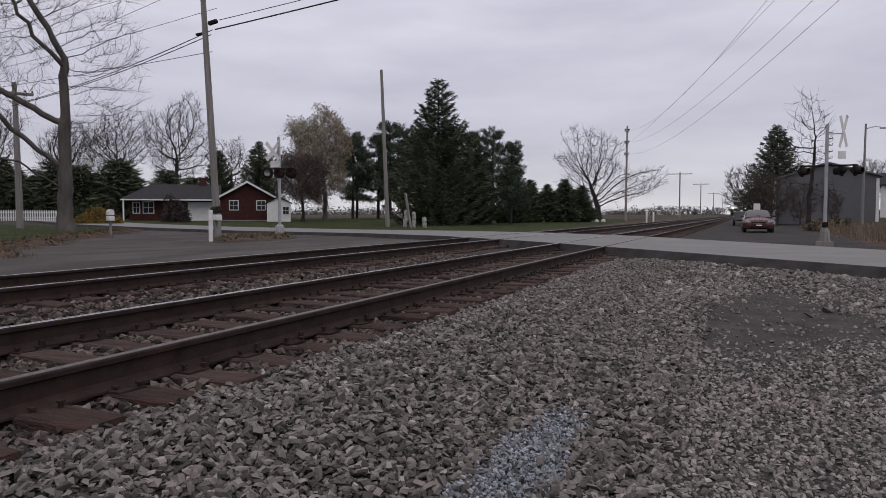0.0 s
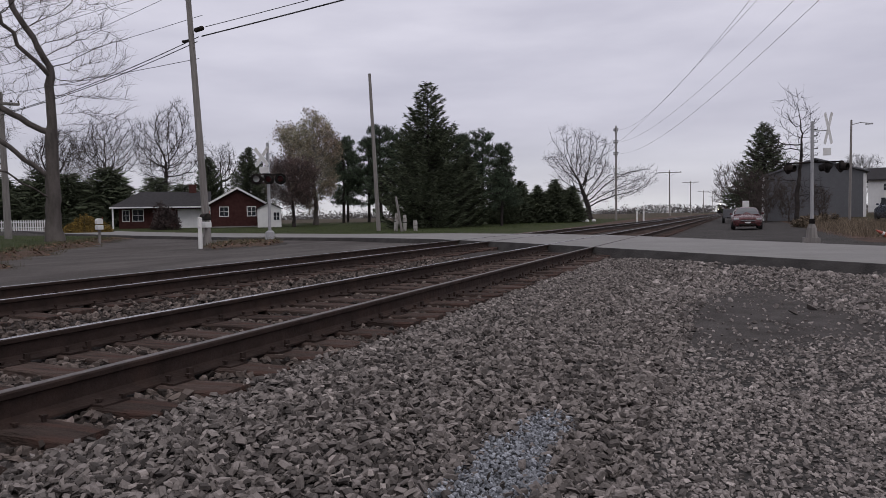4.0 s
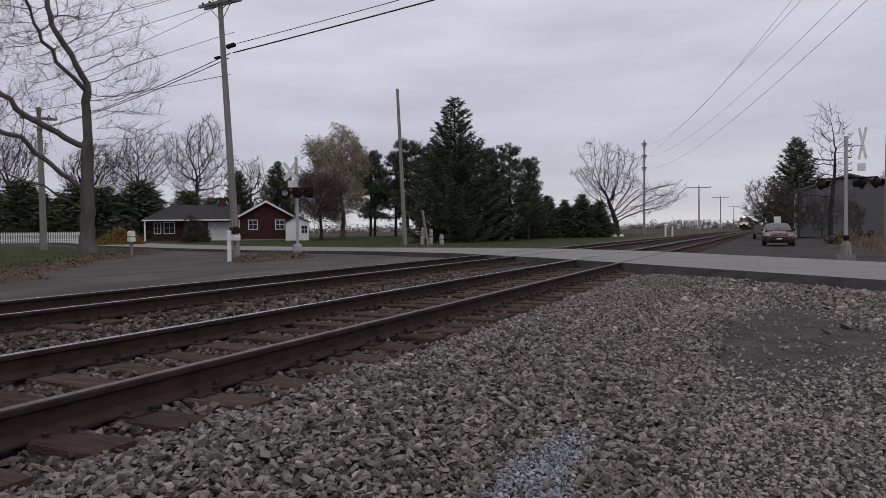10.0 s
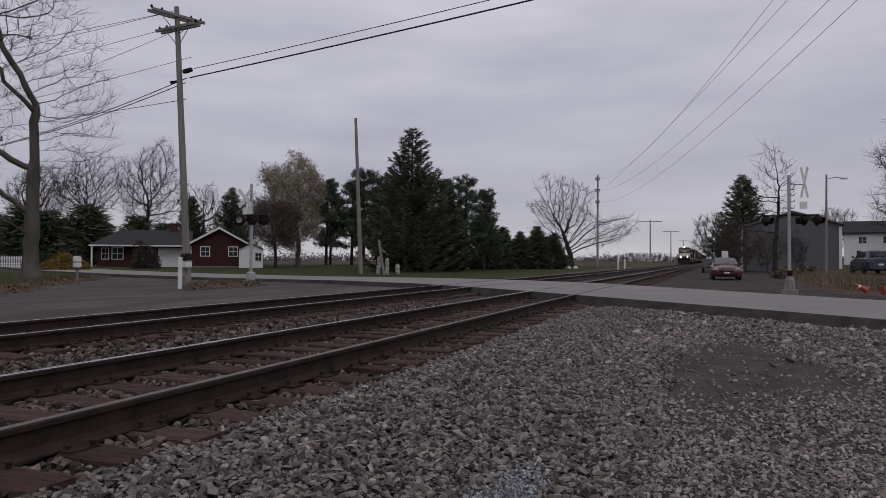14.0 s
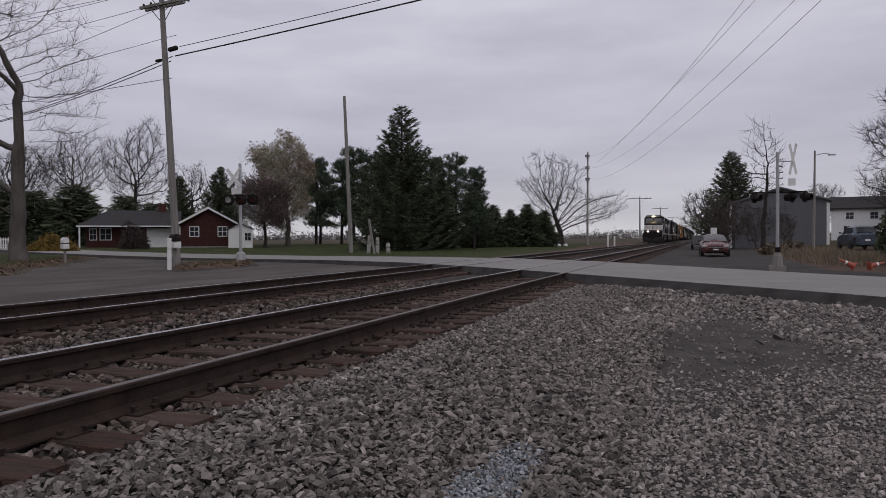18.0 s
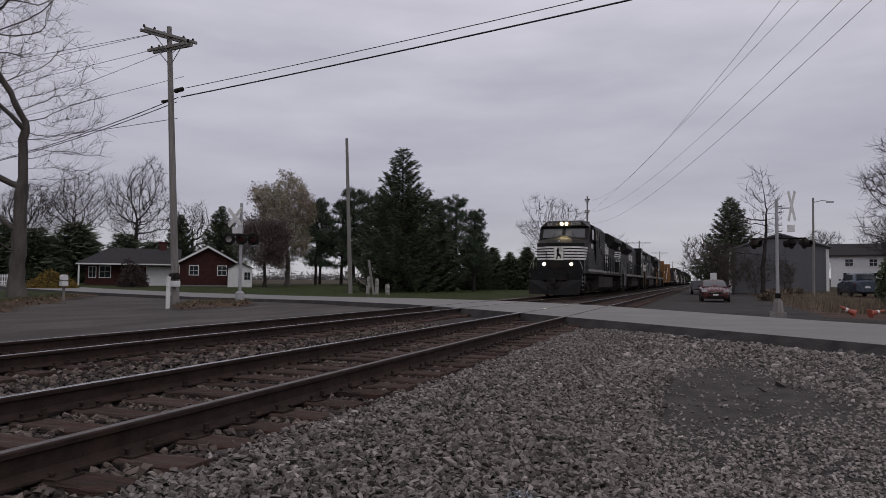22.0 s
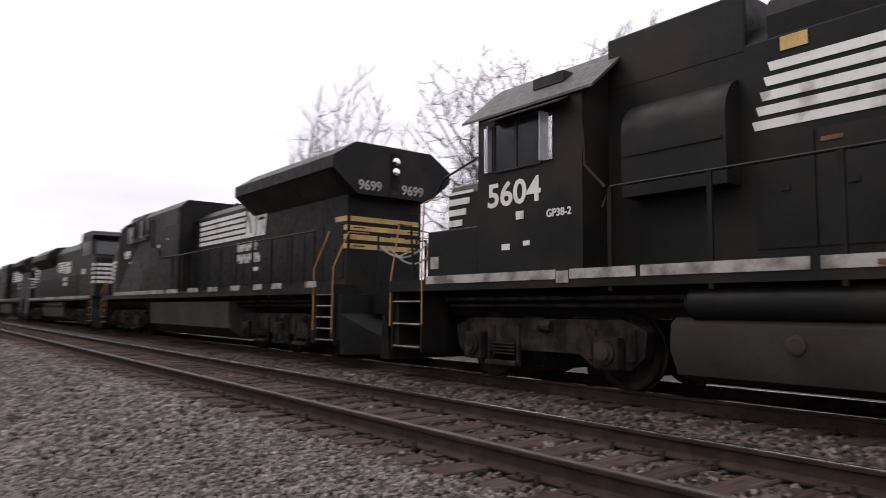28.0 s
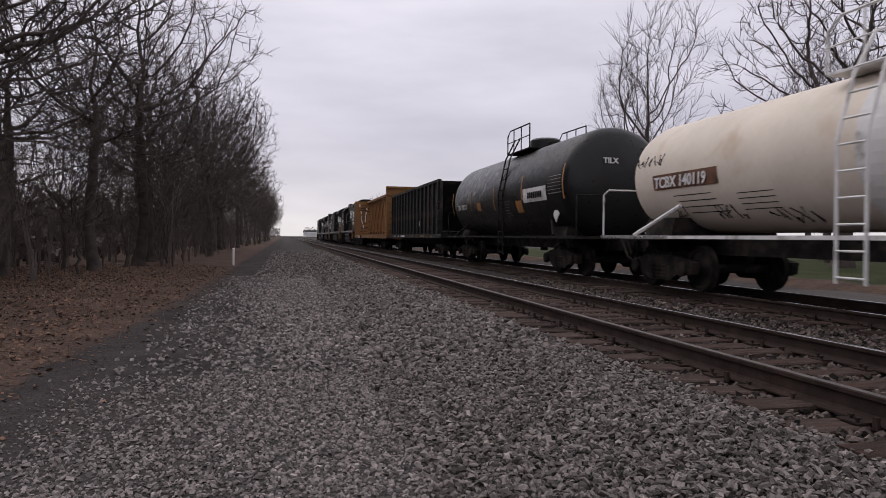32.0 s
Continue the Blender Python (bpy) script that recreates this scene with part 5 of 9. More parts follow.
def gp_loco():
    """Four-axle road switcher with a low short hood in front."""
    L = 18.03
    car = thing("locomotive", pose(TRACK_X, 0, 0), "black four-axle road switcher locomotive with low nose, number 5604", "locomotive", "locomotives of the train")
    underframe(car, L)
    pilot(car, 0.75, -1)
    pilot(car, L - 0.75, 1)
    add_coupler(car, 0.0, -1)
    add_coupler(car, L, 1)
    for y in (4.36, 13.9):
        add_truck(car, y, (-1.32, 1.32), WHEEL_BIG, 0.51)
    part("fuel_tank", Geo().prism([(-0.9, 0.2), (0.9, 0.2), (1.3, 0.32), (1.45, 0.62), (1.42, 0.9), (1.3, 0.98), (-1.3, 0.98), (-1.42, 0.9), (-1.45, 0.62), (-1.3, 0.32)], 6.75, 12.3), M["tankgrey"], car, "black grimy fuel tank", True)
    for sx in (-1, 1):
        part("air_reservoir", Geo().lathe([(0.1, 0), (0.2, 0.1), (0.2, 5.0), (0.1, 5.1)], (sx * 1.28, 6.9, 1.15), (0, 1, 0), 14), M["black"], car, smooth=True)
        part("fuel_gauge", Geo().lathe([(0.1, 0), (0.1, 0.05), (0.07, 0.06)], (sx * 1.42, 8.2, 0.72), (sx, 0, 0), 16), M["tankgrey"], car)
    # low nose, with rounded upper edges
    part("nose", Geo().prism([(-0.92, 1.55), (0.92, 1.55), (0.92, 3.05), (0.84, 3.2), (0.66, 3.28), (-0.66, 3.28), (-0.84, 3.2), (-0.92, 3.05)], 1.95, 3.45), M["black"], car)
    for sx in (-1, 1):
        part("cab_skirt", Geo().box(min(sx * 0.92, sx * 1.5), max(sx * 0.92, sx * 1.5), 2.1, 3.4, 1.55, 2.35, 0.02), M["black"], car)
    cab = Geo().prism([(-1.5, 1.55), (1.5, 1.55), (1.5, 4.02), (0.72, 4.64), (-0.72, 4.64), (-1.5, 4.02)], 3.4, 5.5)
    cb = part("cab", cab, M["black"], car)
    roof = Geo().add([(sx * a, y, z) for y in (3.05, 5.72) for sx, a, z in ((-1, 1.55, 4.02), (-1, 0.72, 4.72), (1, 0.72, 4.72), (1, 1.55, 4.02), (1, 1.55, 3.98), (1, 0.72, 4.67), (-1, 0.72, 4.67), (-1, 1.55, 3.98))],
                     [tuple(range(8)), tuple(range(8, 16))[::-1]] + [(i, (i + 1) % 8, 8 + (i + 1) % 8, 8 + i) for i in range(8)])
    part("roof", roof, M["roofgrey"], cb, "dull grey arched cab roof")
    # brow over the windshields with the number board
    part("brow", Geo().prism([(0, 2.89), (0.98, 3.27), (0.98, 3.45), (-0.98, 3.45), (-0.98, 3.27)], 3.86, 4.42, "z"), M["black"], cb)
    for sx in (-1, 1):
        # each board is turned back from the middle, with a dark line round its number
        bd = part("number_board", Geo().prism([(0.08, 3.9), (0.98, 3.9), (0.9, 4.36), (0.08, 4.36)] if sx > 0 else [(-0.98, 3.9), (-0.08, 3.9), (-0.08, 4.36), (-0.9, 4.36)], -0.02, 0.02), M["white"], cb, "white number board")
        bd.matrix_basis = pose(0, 2.86, 0, 0, 0, 21 * sx)
        x0 = 0.19 if sx > 0 else -0.87
        rim = Geo().box(x0, x0 + 0.68, -0.025, -0.02, 3.98, 4.0).box(x0, x0 + 0.68, -0.025, -0.02, 4.26, 4.28).box(x0, x0 + 0.02, -0.025, -0.02, 4.0, 4.26).box(x0 + 0.66, x0 + 0.68, -0.025, -0.02, 4.0, 4.26)
        part("board_rim", rim, M["under"], bd)
        ob = part("board_number", letters("5604", 0.26, 0.004), None, bd)
        ob.data.materials.append(M["under"])
        ob.matrix_basis = pose(x0 + 0.04, -0.023, 4.03, 90, 0, 0)
    g = Geo()
    for z in (4.04, 4.24):
        g.lathe([(0.1, 0), (0.1, 0.1), (0.07, 0.12), (0.03, 0.16)], (0, 2.9, z), (0, -1, 0), 14)
    part("headlight", g, M["under"], cb, "unlit twin headlight", True)
    for sx in (-1, 1):
        part("windshield", Geo().box(sx * 0.12, sx * 0.62, 3.385, 3.4, 3.42, 3.85), M["glass"], cb)
        part("windshield", Geo().box(sx * 1.0, sx * 1.36, 3.385, 3.4, 3.1, 3.85), M["glass"], cb)
        window(cb, 3.8, 4.73, 3.14, 3.84, sx * 1.5, 1)
        for ya, yb in ((4.8, 4.83), (3.7, 3.55)):
            part("wind_deflector", Geo().box(sx * 1.505, sx * 1.6, ya, ya + 0.03, 3.14, 3.84), M["galv"], cb)
            part("wind_deflector_glass", Geo().box(sx * 1.51, sx * 1.515, yb, yb + 0.15, 3.14, 3.84), M["mirror"], cb, "bright reflecting side glass")
        part("sunshade", Geo().add([(sx * 1.5, 3.75, 3.97), (sx * 1.74, 3.75, 3.86), (sx * 1.74, 5.3, 3.86), (sx * 1.5, 5.3, 3.97), (sx * 1.5, 3.75, 3.95), (sx * 1.74, 3.75, 3.84), (sx * 1.74, 5.3, 3.84), (sx * 1.5, 5.3, 3.95)],
                                   [(0, 1, 2, 3), (7, 6, 5, 4), (0, 4, 5, 1), (1, 5, 6, 2), (2, 6, 7, 3), (3, 7, 4, 0)]), M["tankgrey"], cb)
        add_grab(car, [(sx * 1.3, 2.1, 3.05), (sx * 1.3, 2.3, 3.28), (sx * 1.42, 3.3, 3.45)], "black", 0.02)
    part("roof_vent", Geo().box(-0.3, 0.3, 5.0, 5.5, 4.69, 4.86, 0.04), M["under"], cb)
    part("roof_antenna", Geo().lathe([(0.22, 0), (0.24, 0.06), (0.2, 0.16), (0.05, 0.2)], (0.1, 3.45, 4.7), (0, 0, 1), 12), M["under"], cb)
    part("roof_hatch", Geo().box(0.85, 1.2, 4.3, 4.9, 4.34, 4.5), M["tankgrey"], cb)
    # nose stripes: front and both sides
    for i in range(5):
        z = 3.16 - 0.185 * i
        y1 = 2.62 - 0.1 * i
        e = 0.8 if i == 0 else 0.93
        for sx in (-1, 1):
            part("nose_stripe", Geo().box(sx * 0.92, sx * 0.932, 1.95, y1, z - 0.11, min(z, 3.1)), M["white"], car)
            part("nose_stripe", Geo().box(sx * 0.3, sx * e, 1.938, 1.95, z - 0.11, z), M["white"], car)
    horse_panel(car, "front", 1.95, 2.35, 3.2, -0.29, 0.29)
    # long hood
    part("engine_hood", Geo().prism([(-0.95, 1.55), (0.95, 1.55), (0.95, 4.12), (0.78, 4.36), (-0.78, 4.36), (-0.95, 4.12)], 5.5, 16.75), M["black"], car)
    dome = [(-0.93, 4.1), (0.93, 4.1), (0.95, 4.4), (0.9, 4.58), (0.76, 4.7), (0.5, 4.75), (-0.5, 4.75), (-0.76, 4.7), (-0.9, 4.58), (-0.95, 4.4)]
    part("intake_box", Geo().box(-0.955, 0.955, 5.5, 7.5, 4.05, 4.8, 0.03), M["black"], car, "tall black air intake box behind the cab")
    part("brake_housing", Geo().prism(dome, 7.75, 11.3), M["black"], car, "rounded black fan housing")
    part("radiator_housing", Geo().prism(dome, 12.3, 16.75), M["black"], car, "rounded black radiator housing")
    part("blower_housing", Geo().prism([(0.9, 2.5), (1.26, 2.5), (1.27, 3.3)] + [(0.9 + 0.37 * math.cos(radians(q)), 3.3 + 0.46 * math.sin(radians(q))) for q in range(10, 91, 16)], 5.95, 7.4).box(1.24, 1.285, 6.0, 7.35, 3.02, 3.06), M["black"], car, "rounded blower housing", True)
    for y in (8.6, 10.3, 13.2, 14.6, 15.9):
        part("radiator_fan", Geo().lathe([(0.6, 0), (0.6, 0.12), (0.5, 0.16), (0.2, 0.16)], (0, y, 4.74), (0, 0, 1), 22), M["under"], car)
    part("exhaust_stack", Geo().box(-0.25, 0.25, 11.55, 12.0, 4.3, 4.8), M["under"], car)
    for sx in (-1, 1):
        part("radiator_grille", Geo().box(sx * 0.952, sx * 0.962, 13.6, 16.3, 3.45, 4.1), M["under"], car)
    hood_doors(car, 7.55, 16.6, 13, 1.75, 3.0, 0.95)
    stripe_field(car, 7.75, 10.75, 3.1, 3.86, 0.955, 5, -0.25, 1.0)
    block_mark(car, 11.0, 3.1, 3.72, 1.7, 0.957)
    word_bars(car, (7, 8), 10.85, 2.72, 0.3, 0.97)
    number(car, "5604", 3.62, 2.6, 0.5, 1.503).scale = (1.13, 1, 1)
    number(car, "GP38-2", 4.85, 2.34, 0.15, 1.503)
    ob = number(car, "F", 1.98, 1.62, 0.12, 1.503)
    number(car, "5604", 16.76, 3.75, 0.32, 0.4, "back")
    for i in range(5):
        z = 3.5 - 0.2 * i
        part("end_stripe", Geo().box(-0.93, 0.93, 16.75, 16.762, z - 0.12, z).box(0.95, 0.962, 16.15 + 0.08 * i, 16.75, z - 0.12, z), M["white"], car)
    sill_stripe(car, [(2.12, 5.05), (5.3, 6.35), (6.42, 8.4), (8.5, 10.4), (10.5, 13.6), (13.8, 16.6)])
    decals(car, [(5.07, 1.42, 0.22, 0.16, 1.545, "stripe"), (4.25, 2.36, 0.16, 0.12, 1.503, "white"), (3.95, 1.93, 0.17, 0.09, 1.503, "white"), (4.4, 1.97, 0.13, 0.07, 1.503, "white"), (2.2, 1.72, 0.22, 0.2, 1.505, "stripe"), (2.75, 2.95, 0.22, 0.18, 0.925, "stripe"),
                 (7.9, 3.95, 0.3, 0.16, 0.956, "ochre_sign"), (8.3, 2.85, 0.22, 0.05, 0.97, "rust"), (9.0, 1.49, 0.3, 0.05, 1.545, "rust")])
    for y0, y1 in ((1.05, 1.95), (L - 1.85, L - 0.95)):
        add_steps(car, y0, y1, 3)
    for sx in (-1, 1):
        add_grab(car, [(sx * 1.52, 1.02, 0.75), (sx * 1.5, 1.0, 1.6), (sx * 1.3, 0.95, 2.6)])
        add_grab(car, [(sx * 1.53, 2.0, 0.8), (sx * 1.53, 1.98, 1.9), (sx * 1.4, 1.85, 2.9), (sx * 1.2, 2.05, 3.02)], "gold")
        add_grab(car, [(sx * 1.3, 0.95, 2.6), (sx * 1.0, 0.9, 2.62), (sx * 0.9, 0.9, 1.55)], "black", 0.025)
        add_grab(car, [(sx * 0.45, 0.9, 1.55), (sx * 0.45, 0.9, 2.5), (sx * 0.9, 0.9, 2.55)], "black", 0.025)
        add_grab(car, [(sx * 1.52, L - 1.0, 0.7), (sx * 1.52, L - 1.0, 1.7), (sx * 1.3, L - 0.95, 2.6)])
        add_grab(car, [(sx * 1.53, L - 1.9, 0.7), (sx * 1.53, L - 1.9, 1.8), (sx * 1.4, L - 2.3, 2.6)])
        add_grab(car, [(sx * 1.51, 5.52, 3.5), (sx * 1.51, 5.56, 2.95), (sx * 1.53, 5.9, 2.62)], "black", 0.022)
    add_railing(car, 5.95, 15.6, 7, 2.62)
    g = Geo()
    pts = [(0.45, 0.85 - 0.19 * k, 2.4 - 0.3 * math.sin(math.pi * k / 10)) for k in range(11)]
    for k, (p, q) in enumerate(zip(pts, pts[1:])):
        g.tube([p, q], 0.02, 5)
    pts = [(0.2, 0.85 - 0.19 * k, 2.4 - 0.42 * math.sin(math.pi * k / 10)) for k in range(11)]
    for p, q in zip(pts, pts[1:]):
        g.tube([p, q], 0.02, 5)
    part("safety_chain", g, M["galv"], car, "slack galvanised safety chains")
    return car


def centerbeam():
    """Yellow centerbeam lumber flatcar, empty; y = 0 at its front coupler."""
    L = 24.2
    car = thing("centerbeam_flatcar", pose(TRACK_X, 0, 0), "empty yellow centerbeam lumber flatcar with end bulkheads", "railcar", "freight cars of the train")
    add_coupler(car, 0.0, -1)
    add_coupler(car, L, 1)
    for y in (3.9, L - 4.4):
        add_truck(car, y, (-0.88, 0.88), WHEEL_SMALL, 0.42, False)
    a, b = 1.15, 23.65
    deck = Geo().prism([(-1.5, 0.95), (-0.25, 0.72), (0.25, 0.72), (1.5, 0.95), (1.5, 1.12), (0.2, 1.02), (-0.2, 1.02), (-1.5, 1.12)], a, b)
    part("deck", deck, M["rust"], car, "rusty brown deck")
    part("center_sill", Geo().box(-0.3, 0.3, 0.6, L - 0.6, 0.62, 0.95), M["under"], car)
    for sx in (-1, 1):
        part("side_sill", Geo().box(sx * 1.46, sx * 1.53, a, b, 0.86, 1.1), M["yellow"], car)
        tooth = Geo().prism([(-0.1, 0.9), (0.1, 0.9), (0.14, 1.06), (-0.14, 1.06)], sx * 1.53, sx * 1.57, "x").box(sx * 1.3, sx * 1.5, -0.05, 0.05, 1.08, 1.2).mesh("tie_down", M["yellow"])
        n = 22
        for i in range(n):
            p = part("tie_down", tooth, None, car)
            p.location.y = a + 0.5 + (b - a - 1.0) * i / (n - 1)
    for y, d in ((a, 1), (b, -1)):
        bk = part("bulkhead", Geo().box(-1.5, 1.5, min(y, y + d * 0.06), max(y, y + d * 0.06), 1.05, 4.5), M["yellow"], car)
        for sx in (-1, 1):
            part("side_post", Geo().box(sx * 1.42, sx * 1.52, min(y, y + d * 0.32), max(y, y + d * 0.32), 1.05, 4.5, 0.012), M["yellow"], bk)
        part("cap", Geo().box(-1.415, 1.415, min(y + d * 0.062, y + d * 0.32), max(y + d * 0.062, y + d * 0.32), 4.4, 4.5), M["yellow"], bk)
        for k in range(7):
            z = 1.35 + 0.5 * k
            part("rib", Geo().box(-1.42, 1.42, min(y - d * 0.12, y), max(y - d * 0.12, y), z, z + 0.13), M["yellow"], bk)
        part("rib", Geo().box(-0.12, 0.12, min(y - d * 0.14, y), max(y - d * 0.14, y), 1.05, 4.45), M["yellow"], bk)
        inner = y + d * 0.3
        part("liner", Geo().box(-1.4, 1.4, min(inner, inner + d * 0.03), max(inner, inner + d * 0.03), 1.1, 4.4), M["yellow"], bk)
        for k in range(6):
            add_grab(bk, [(1.5, y - d * 0.02, 1.5 + 0.42 * k), (1.58, y - d * 0.05, 1.5 + 0.42 * k), (1.58, y - d * 0.45, 1.5 + 0.42 * k), (1.45, y - d * 0.47, 1.5 + 0.42 * k)], "yellow", 0.014)
        words = Geo()
        e = inner + d * 0.034
        for k, n in enumerate((7, 6, 0, 9, 10, 6, 8, 7, 7, 5, 9, 8, 0, 0, 7, 9, 8, 6)):
            z = 4.15 - 0.165 * k
            words.box(-0.95 + 0.04 * (k % 3), -0.95 + 0.13 * n, min(e, e - d * 0.004), max(e, e - d * 0.004), z, z + (0.045 if n else 0.0))
            words.box(0.35, 0.35 + 0.08 * n, min(e, e - d * 0.004), max(e, e - d * 0.004), z - 0.06, z - (0.025 if n else 0.06))
        tagged(part("painted_lettering", words, M["under"], bk, "dark faded warning lines"), kind="stuff")
        rng = random.Random(int(y))
        face = "back" if d > 0 else "front"
        for z, x in ((3.72, 0.95), (1.85, 0.95), (3.72, -0.45)):
            ob = number(bk, "WARNING", e + d * 0.002, z, 0.18, x * d, face, 0.002, "under")
            ob["label"] = "dark painted warning"
        for x, drift, n in ((1.05, -0.035, 11), (0.35, 0.02, 6), (-0.1, -0.06, 8), (-0.85, 0.02, 10), (-1.25, 0.0, 7)):
            xx, zz, yy = x, 4.3 - 0.5 * rng.random(), inner + d * 0.045
            for k in range(n):
                nx, nz = xx + drift + rng.uniform(-0.05, 0.05), zz - rng.uniform(0.16, 0.32)
                if rng.random() < 0.78 and nz > 1.25:
                    wd = rng.uniform(0.03, 0.06)
                    part("torn_strap", Geo().add([(xx - wd, yy, zz), (xx + wd, yy, zz), (nx + wd, yy, nz), (nx - wd, yy, nz), (xx - wd, yy - 0.008 * d, zz), (xx + wd, yy - 0.008 * d, zz), (nx + wd, yy - 0.008 * d, nz), (nx - wd, yy - 0.008 * d, nz)],
                                                 [(0, 1, 2, 3), (7, 6, 5, 4), (0, 4, 5, 1), (1, 5, 6, 2), (2, 6, 7, 3), (3, 7, 4, 0)]), M["white"], bk, "torn white wrapping strip")
                xx, zz = nx, nz
    # middle truss
    part("top_chord", Geo().box(-0.36, 0.36, a, b, 4.3, 4.46).box(-0.2, 0.2, a, b, 4.2, 4.3), M["yellow"], car)
    n = 17
    post = Geo().prism([(-0.2, 1.0), (0.2, 1.0), (0.1, 4.3), (-0.1, 4.3)], -0.09, 0.09, "x").prism([(-0.03, 1.0), (0.03, 1.0), (0.02, 4.3), (-0.02, 4.3)], -0.16, 0.16, "x").mesh("post", M["yellow"])
    foot = Geo().tube([(0.3, -0.12, 1.1), (0.26, 0.0, 1.3), (0.34, 0.12, 1.12), (0.28, 0.05, 1.42)], 0.03, 6).mesh("chain_foot", M["under"])
    ys = [a + 1.75 + (b - a - 3.5) * i / (n - 1) for i in range(n)]
    for i, y in enumerate(ys):
        p = part("post", post, None, car)
        p.location.y = y
        q = part("chain_foot", foot, None, p, "dark tie-down chain at the foot")
    for i in (0, 2, 4, 6, 8, 10, 12, 14):
        foot_y, top_y = (ys[i], ys[i + 2]) if i < 8 else (ys[i + 2], ys[i])
        g = Geo().add([(x, y + k, z) for x in (0.1, 0.19) for y, z, k in ((top_y, 4.25, -0.08), (top_y, 4.25, 0.08), (foot_y, 1.05, 0.1), (foot_y, 1.05, -0.1))],
                      [(0, 1, 2, 3), (7, 6, 5, 4), (0, 4, 5, 1), (1, 5, 6, 2), (2, 6, 7, 3), (3, 7, 4, 0)])
        part("brace", g, M["yellow"], car)
    for i in range(0, n, 2):
        part("lifting_eye", Geo().lathe([(0.13, 0), (0.13, 0.012), (0.06, 0.014)], (0.26, ys[i] + 0.5, 4.305), (0, 0, -1), 12), M["galv"], car)
    for ya, yb in ((4.85, 5.95), (6.3, 7.1)):
        part("mark_plate", Geo().box(1.53, 1.572, ya, yb, 0.83, 1.11), M["under"], car, "black painted patch")
    number(car, "TTZX", 4.95, 0.86, 0.29, 1.575)
    number(car, "857", 6.38, 0.86, 0.29, 1.575)
    part("brake_rigging", Geo().lathe([(0.18, 0), (0.2, 0.05), (0.2, 0.5), (0.12, 0.55)], (0.9, 11, 0.62), (0, 1, 0), 14).tube([(0.7, 5, 0.6), (0.7, 19, 0.6)], 0.03, 6), M["under"], car)
    return car


def hopper():
    """Black open-top hopper with ribbed sides and sloped ends."""
    L = 17.0
    car = thing("open_hopper", pose(TRACK_X, 0, 0), "black open-top hopper car with ribbed steel sides", "railcar", "freight cars of the train")
    add_coupler(car, 0.0, -1)
    add_coupler(car, L, 1)
    for y in (2.3, L - 2.3):
        add_truck(car, y, (-0.88, 0.88), WHEEL_SMALL, 0.42, False)
    a, b = 1.3, 15.65
    for sx in (-1, 1):
        g = Geo().box(sx * 1.38, sx * 1.42, a, b, 1.02, 3.6)
        w = part("side_wall", g, M["gondola"], car)
        part("side_sill", Geo().box(sx * 1.4, sx * 1.52, 0.6, L - 0.6, 0.92, 1.12), M["gondola"], car)
        part("top_rail", Geo().box(sx * 1.36, sx * 1.52, a - 0.05, b + 0.05, 3.55, 3.67), M["gondola"], car)
        rib = Geo().prism([(-0.1, 1.1), (0.1, 1.1), (0.07, 3.56), (-0.07, 3.56)], sx * 1.42, sx * 1.52, "x").mesh("rib", M["gondola"])
        for i in range(15):
            r = part("rib", rib, None, car)
            r.location.y = a + 0.12 + (b - a - 0.24) * i / 14
    for y0, y1 in ((a, a + 2.0), (b, b - 2.0)):
        d = 1 if y1 > y0 else -1
        part("end_slope", Geo().add([(-1.4, y0, 3.6), (1.4, y0, 3.6), (1.4, y1, 1.3), (-1.4, y1, 1.3), (-1.4, y0 + 0.05 * d, 3.6), (1.4, y0 + 0.05 * d, 3.6), (1.4, y1 + 0.05 * d, 1.3), (-1.4, y1 + 0.05 * d, 1.3)],
                                    [(0, 1, 2, 3), (7, 6, 5, 4), (0, 4, 5, 1), (1, 5, 6, 2), (2, 6, 7, 3), (3, 7, 4, 0)]), M["gondola"], car)
        e = y0 - d * 0.75
        part("end_platform", Geo().box(-1.45, 1.45, min(e, y0 + d * 2), max(e, y0 + d * 2), 0.95, 1.1), M["gondola"], car)
        for sx in (-1, 1):
            part("end_post", Geo().box(sx * 1.3, sx * 1.42, min(y0, y0 - d * 0.1), max(y0, y0 - d * 0.1), 1.1, 3.6), M["gondola"], car)
            for k in range(5):
                add_grab(car, [(sx * 1.5, e + d * 0.1, 1.0 + 0.4 * k), (sx * 1.56, e + d * 0.1, 1.0 + 0.4 * k), (sx * 1.56, e + d * 0.5, 1.0 + 0.4 * k), (sx * 1.5, e + d * 0.5, 1.0 + 0.4 * k)], "gondola", 0.014)
    part("floor", Geo().prism([(-1.3, 1.2), (-0.5, 0.6), (0.5, 0.6), (1.3, 1.2), (1.3, 1.25), (-1.3, 1.25)], 3.4, 13.6), M["gondola"], car)
    part("center_sill", Geo().box(-0.3, 0.3, 0.5, L - 0.5, 0.6, 0.95), M["under"], car)
    decals(car, [(2.4, 0.97, 0.8, 0.08, 1.525, "galv"), (4.0, 0.98, 0.5, 0.07, 1.525, "white"), (5.2, 0.96, 1.4, 0.1, 1.525, "white"), (9.0, 0.97, 0.4, 0.08, 1.525, "yellow"), (11.5, 0.97, 0.9, 0.09, 1.525, "yellow"), (14.0, 0.97, 0.4, 0.08, 1.525, "yellow"),
                 (10.6, 1.55, 0.3, 0.28, 1.43, "galv"), (5.1, 2.0, 0.05, 0.3, 1.43, "white"), (12.4, 1.9, 0.08, 0.2, 1.43, "white"), (9.35, 1.2, 0.05, 0.6, 1.43, "white"), (13.3, 1.3, 0.35, 2.1, 1.425, "rust")])
    return car


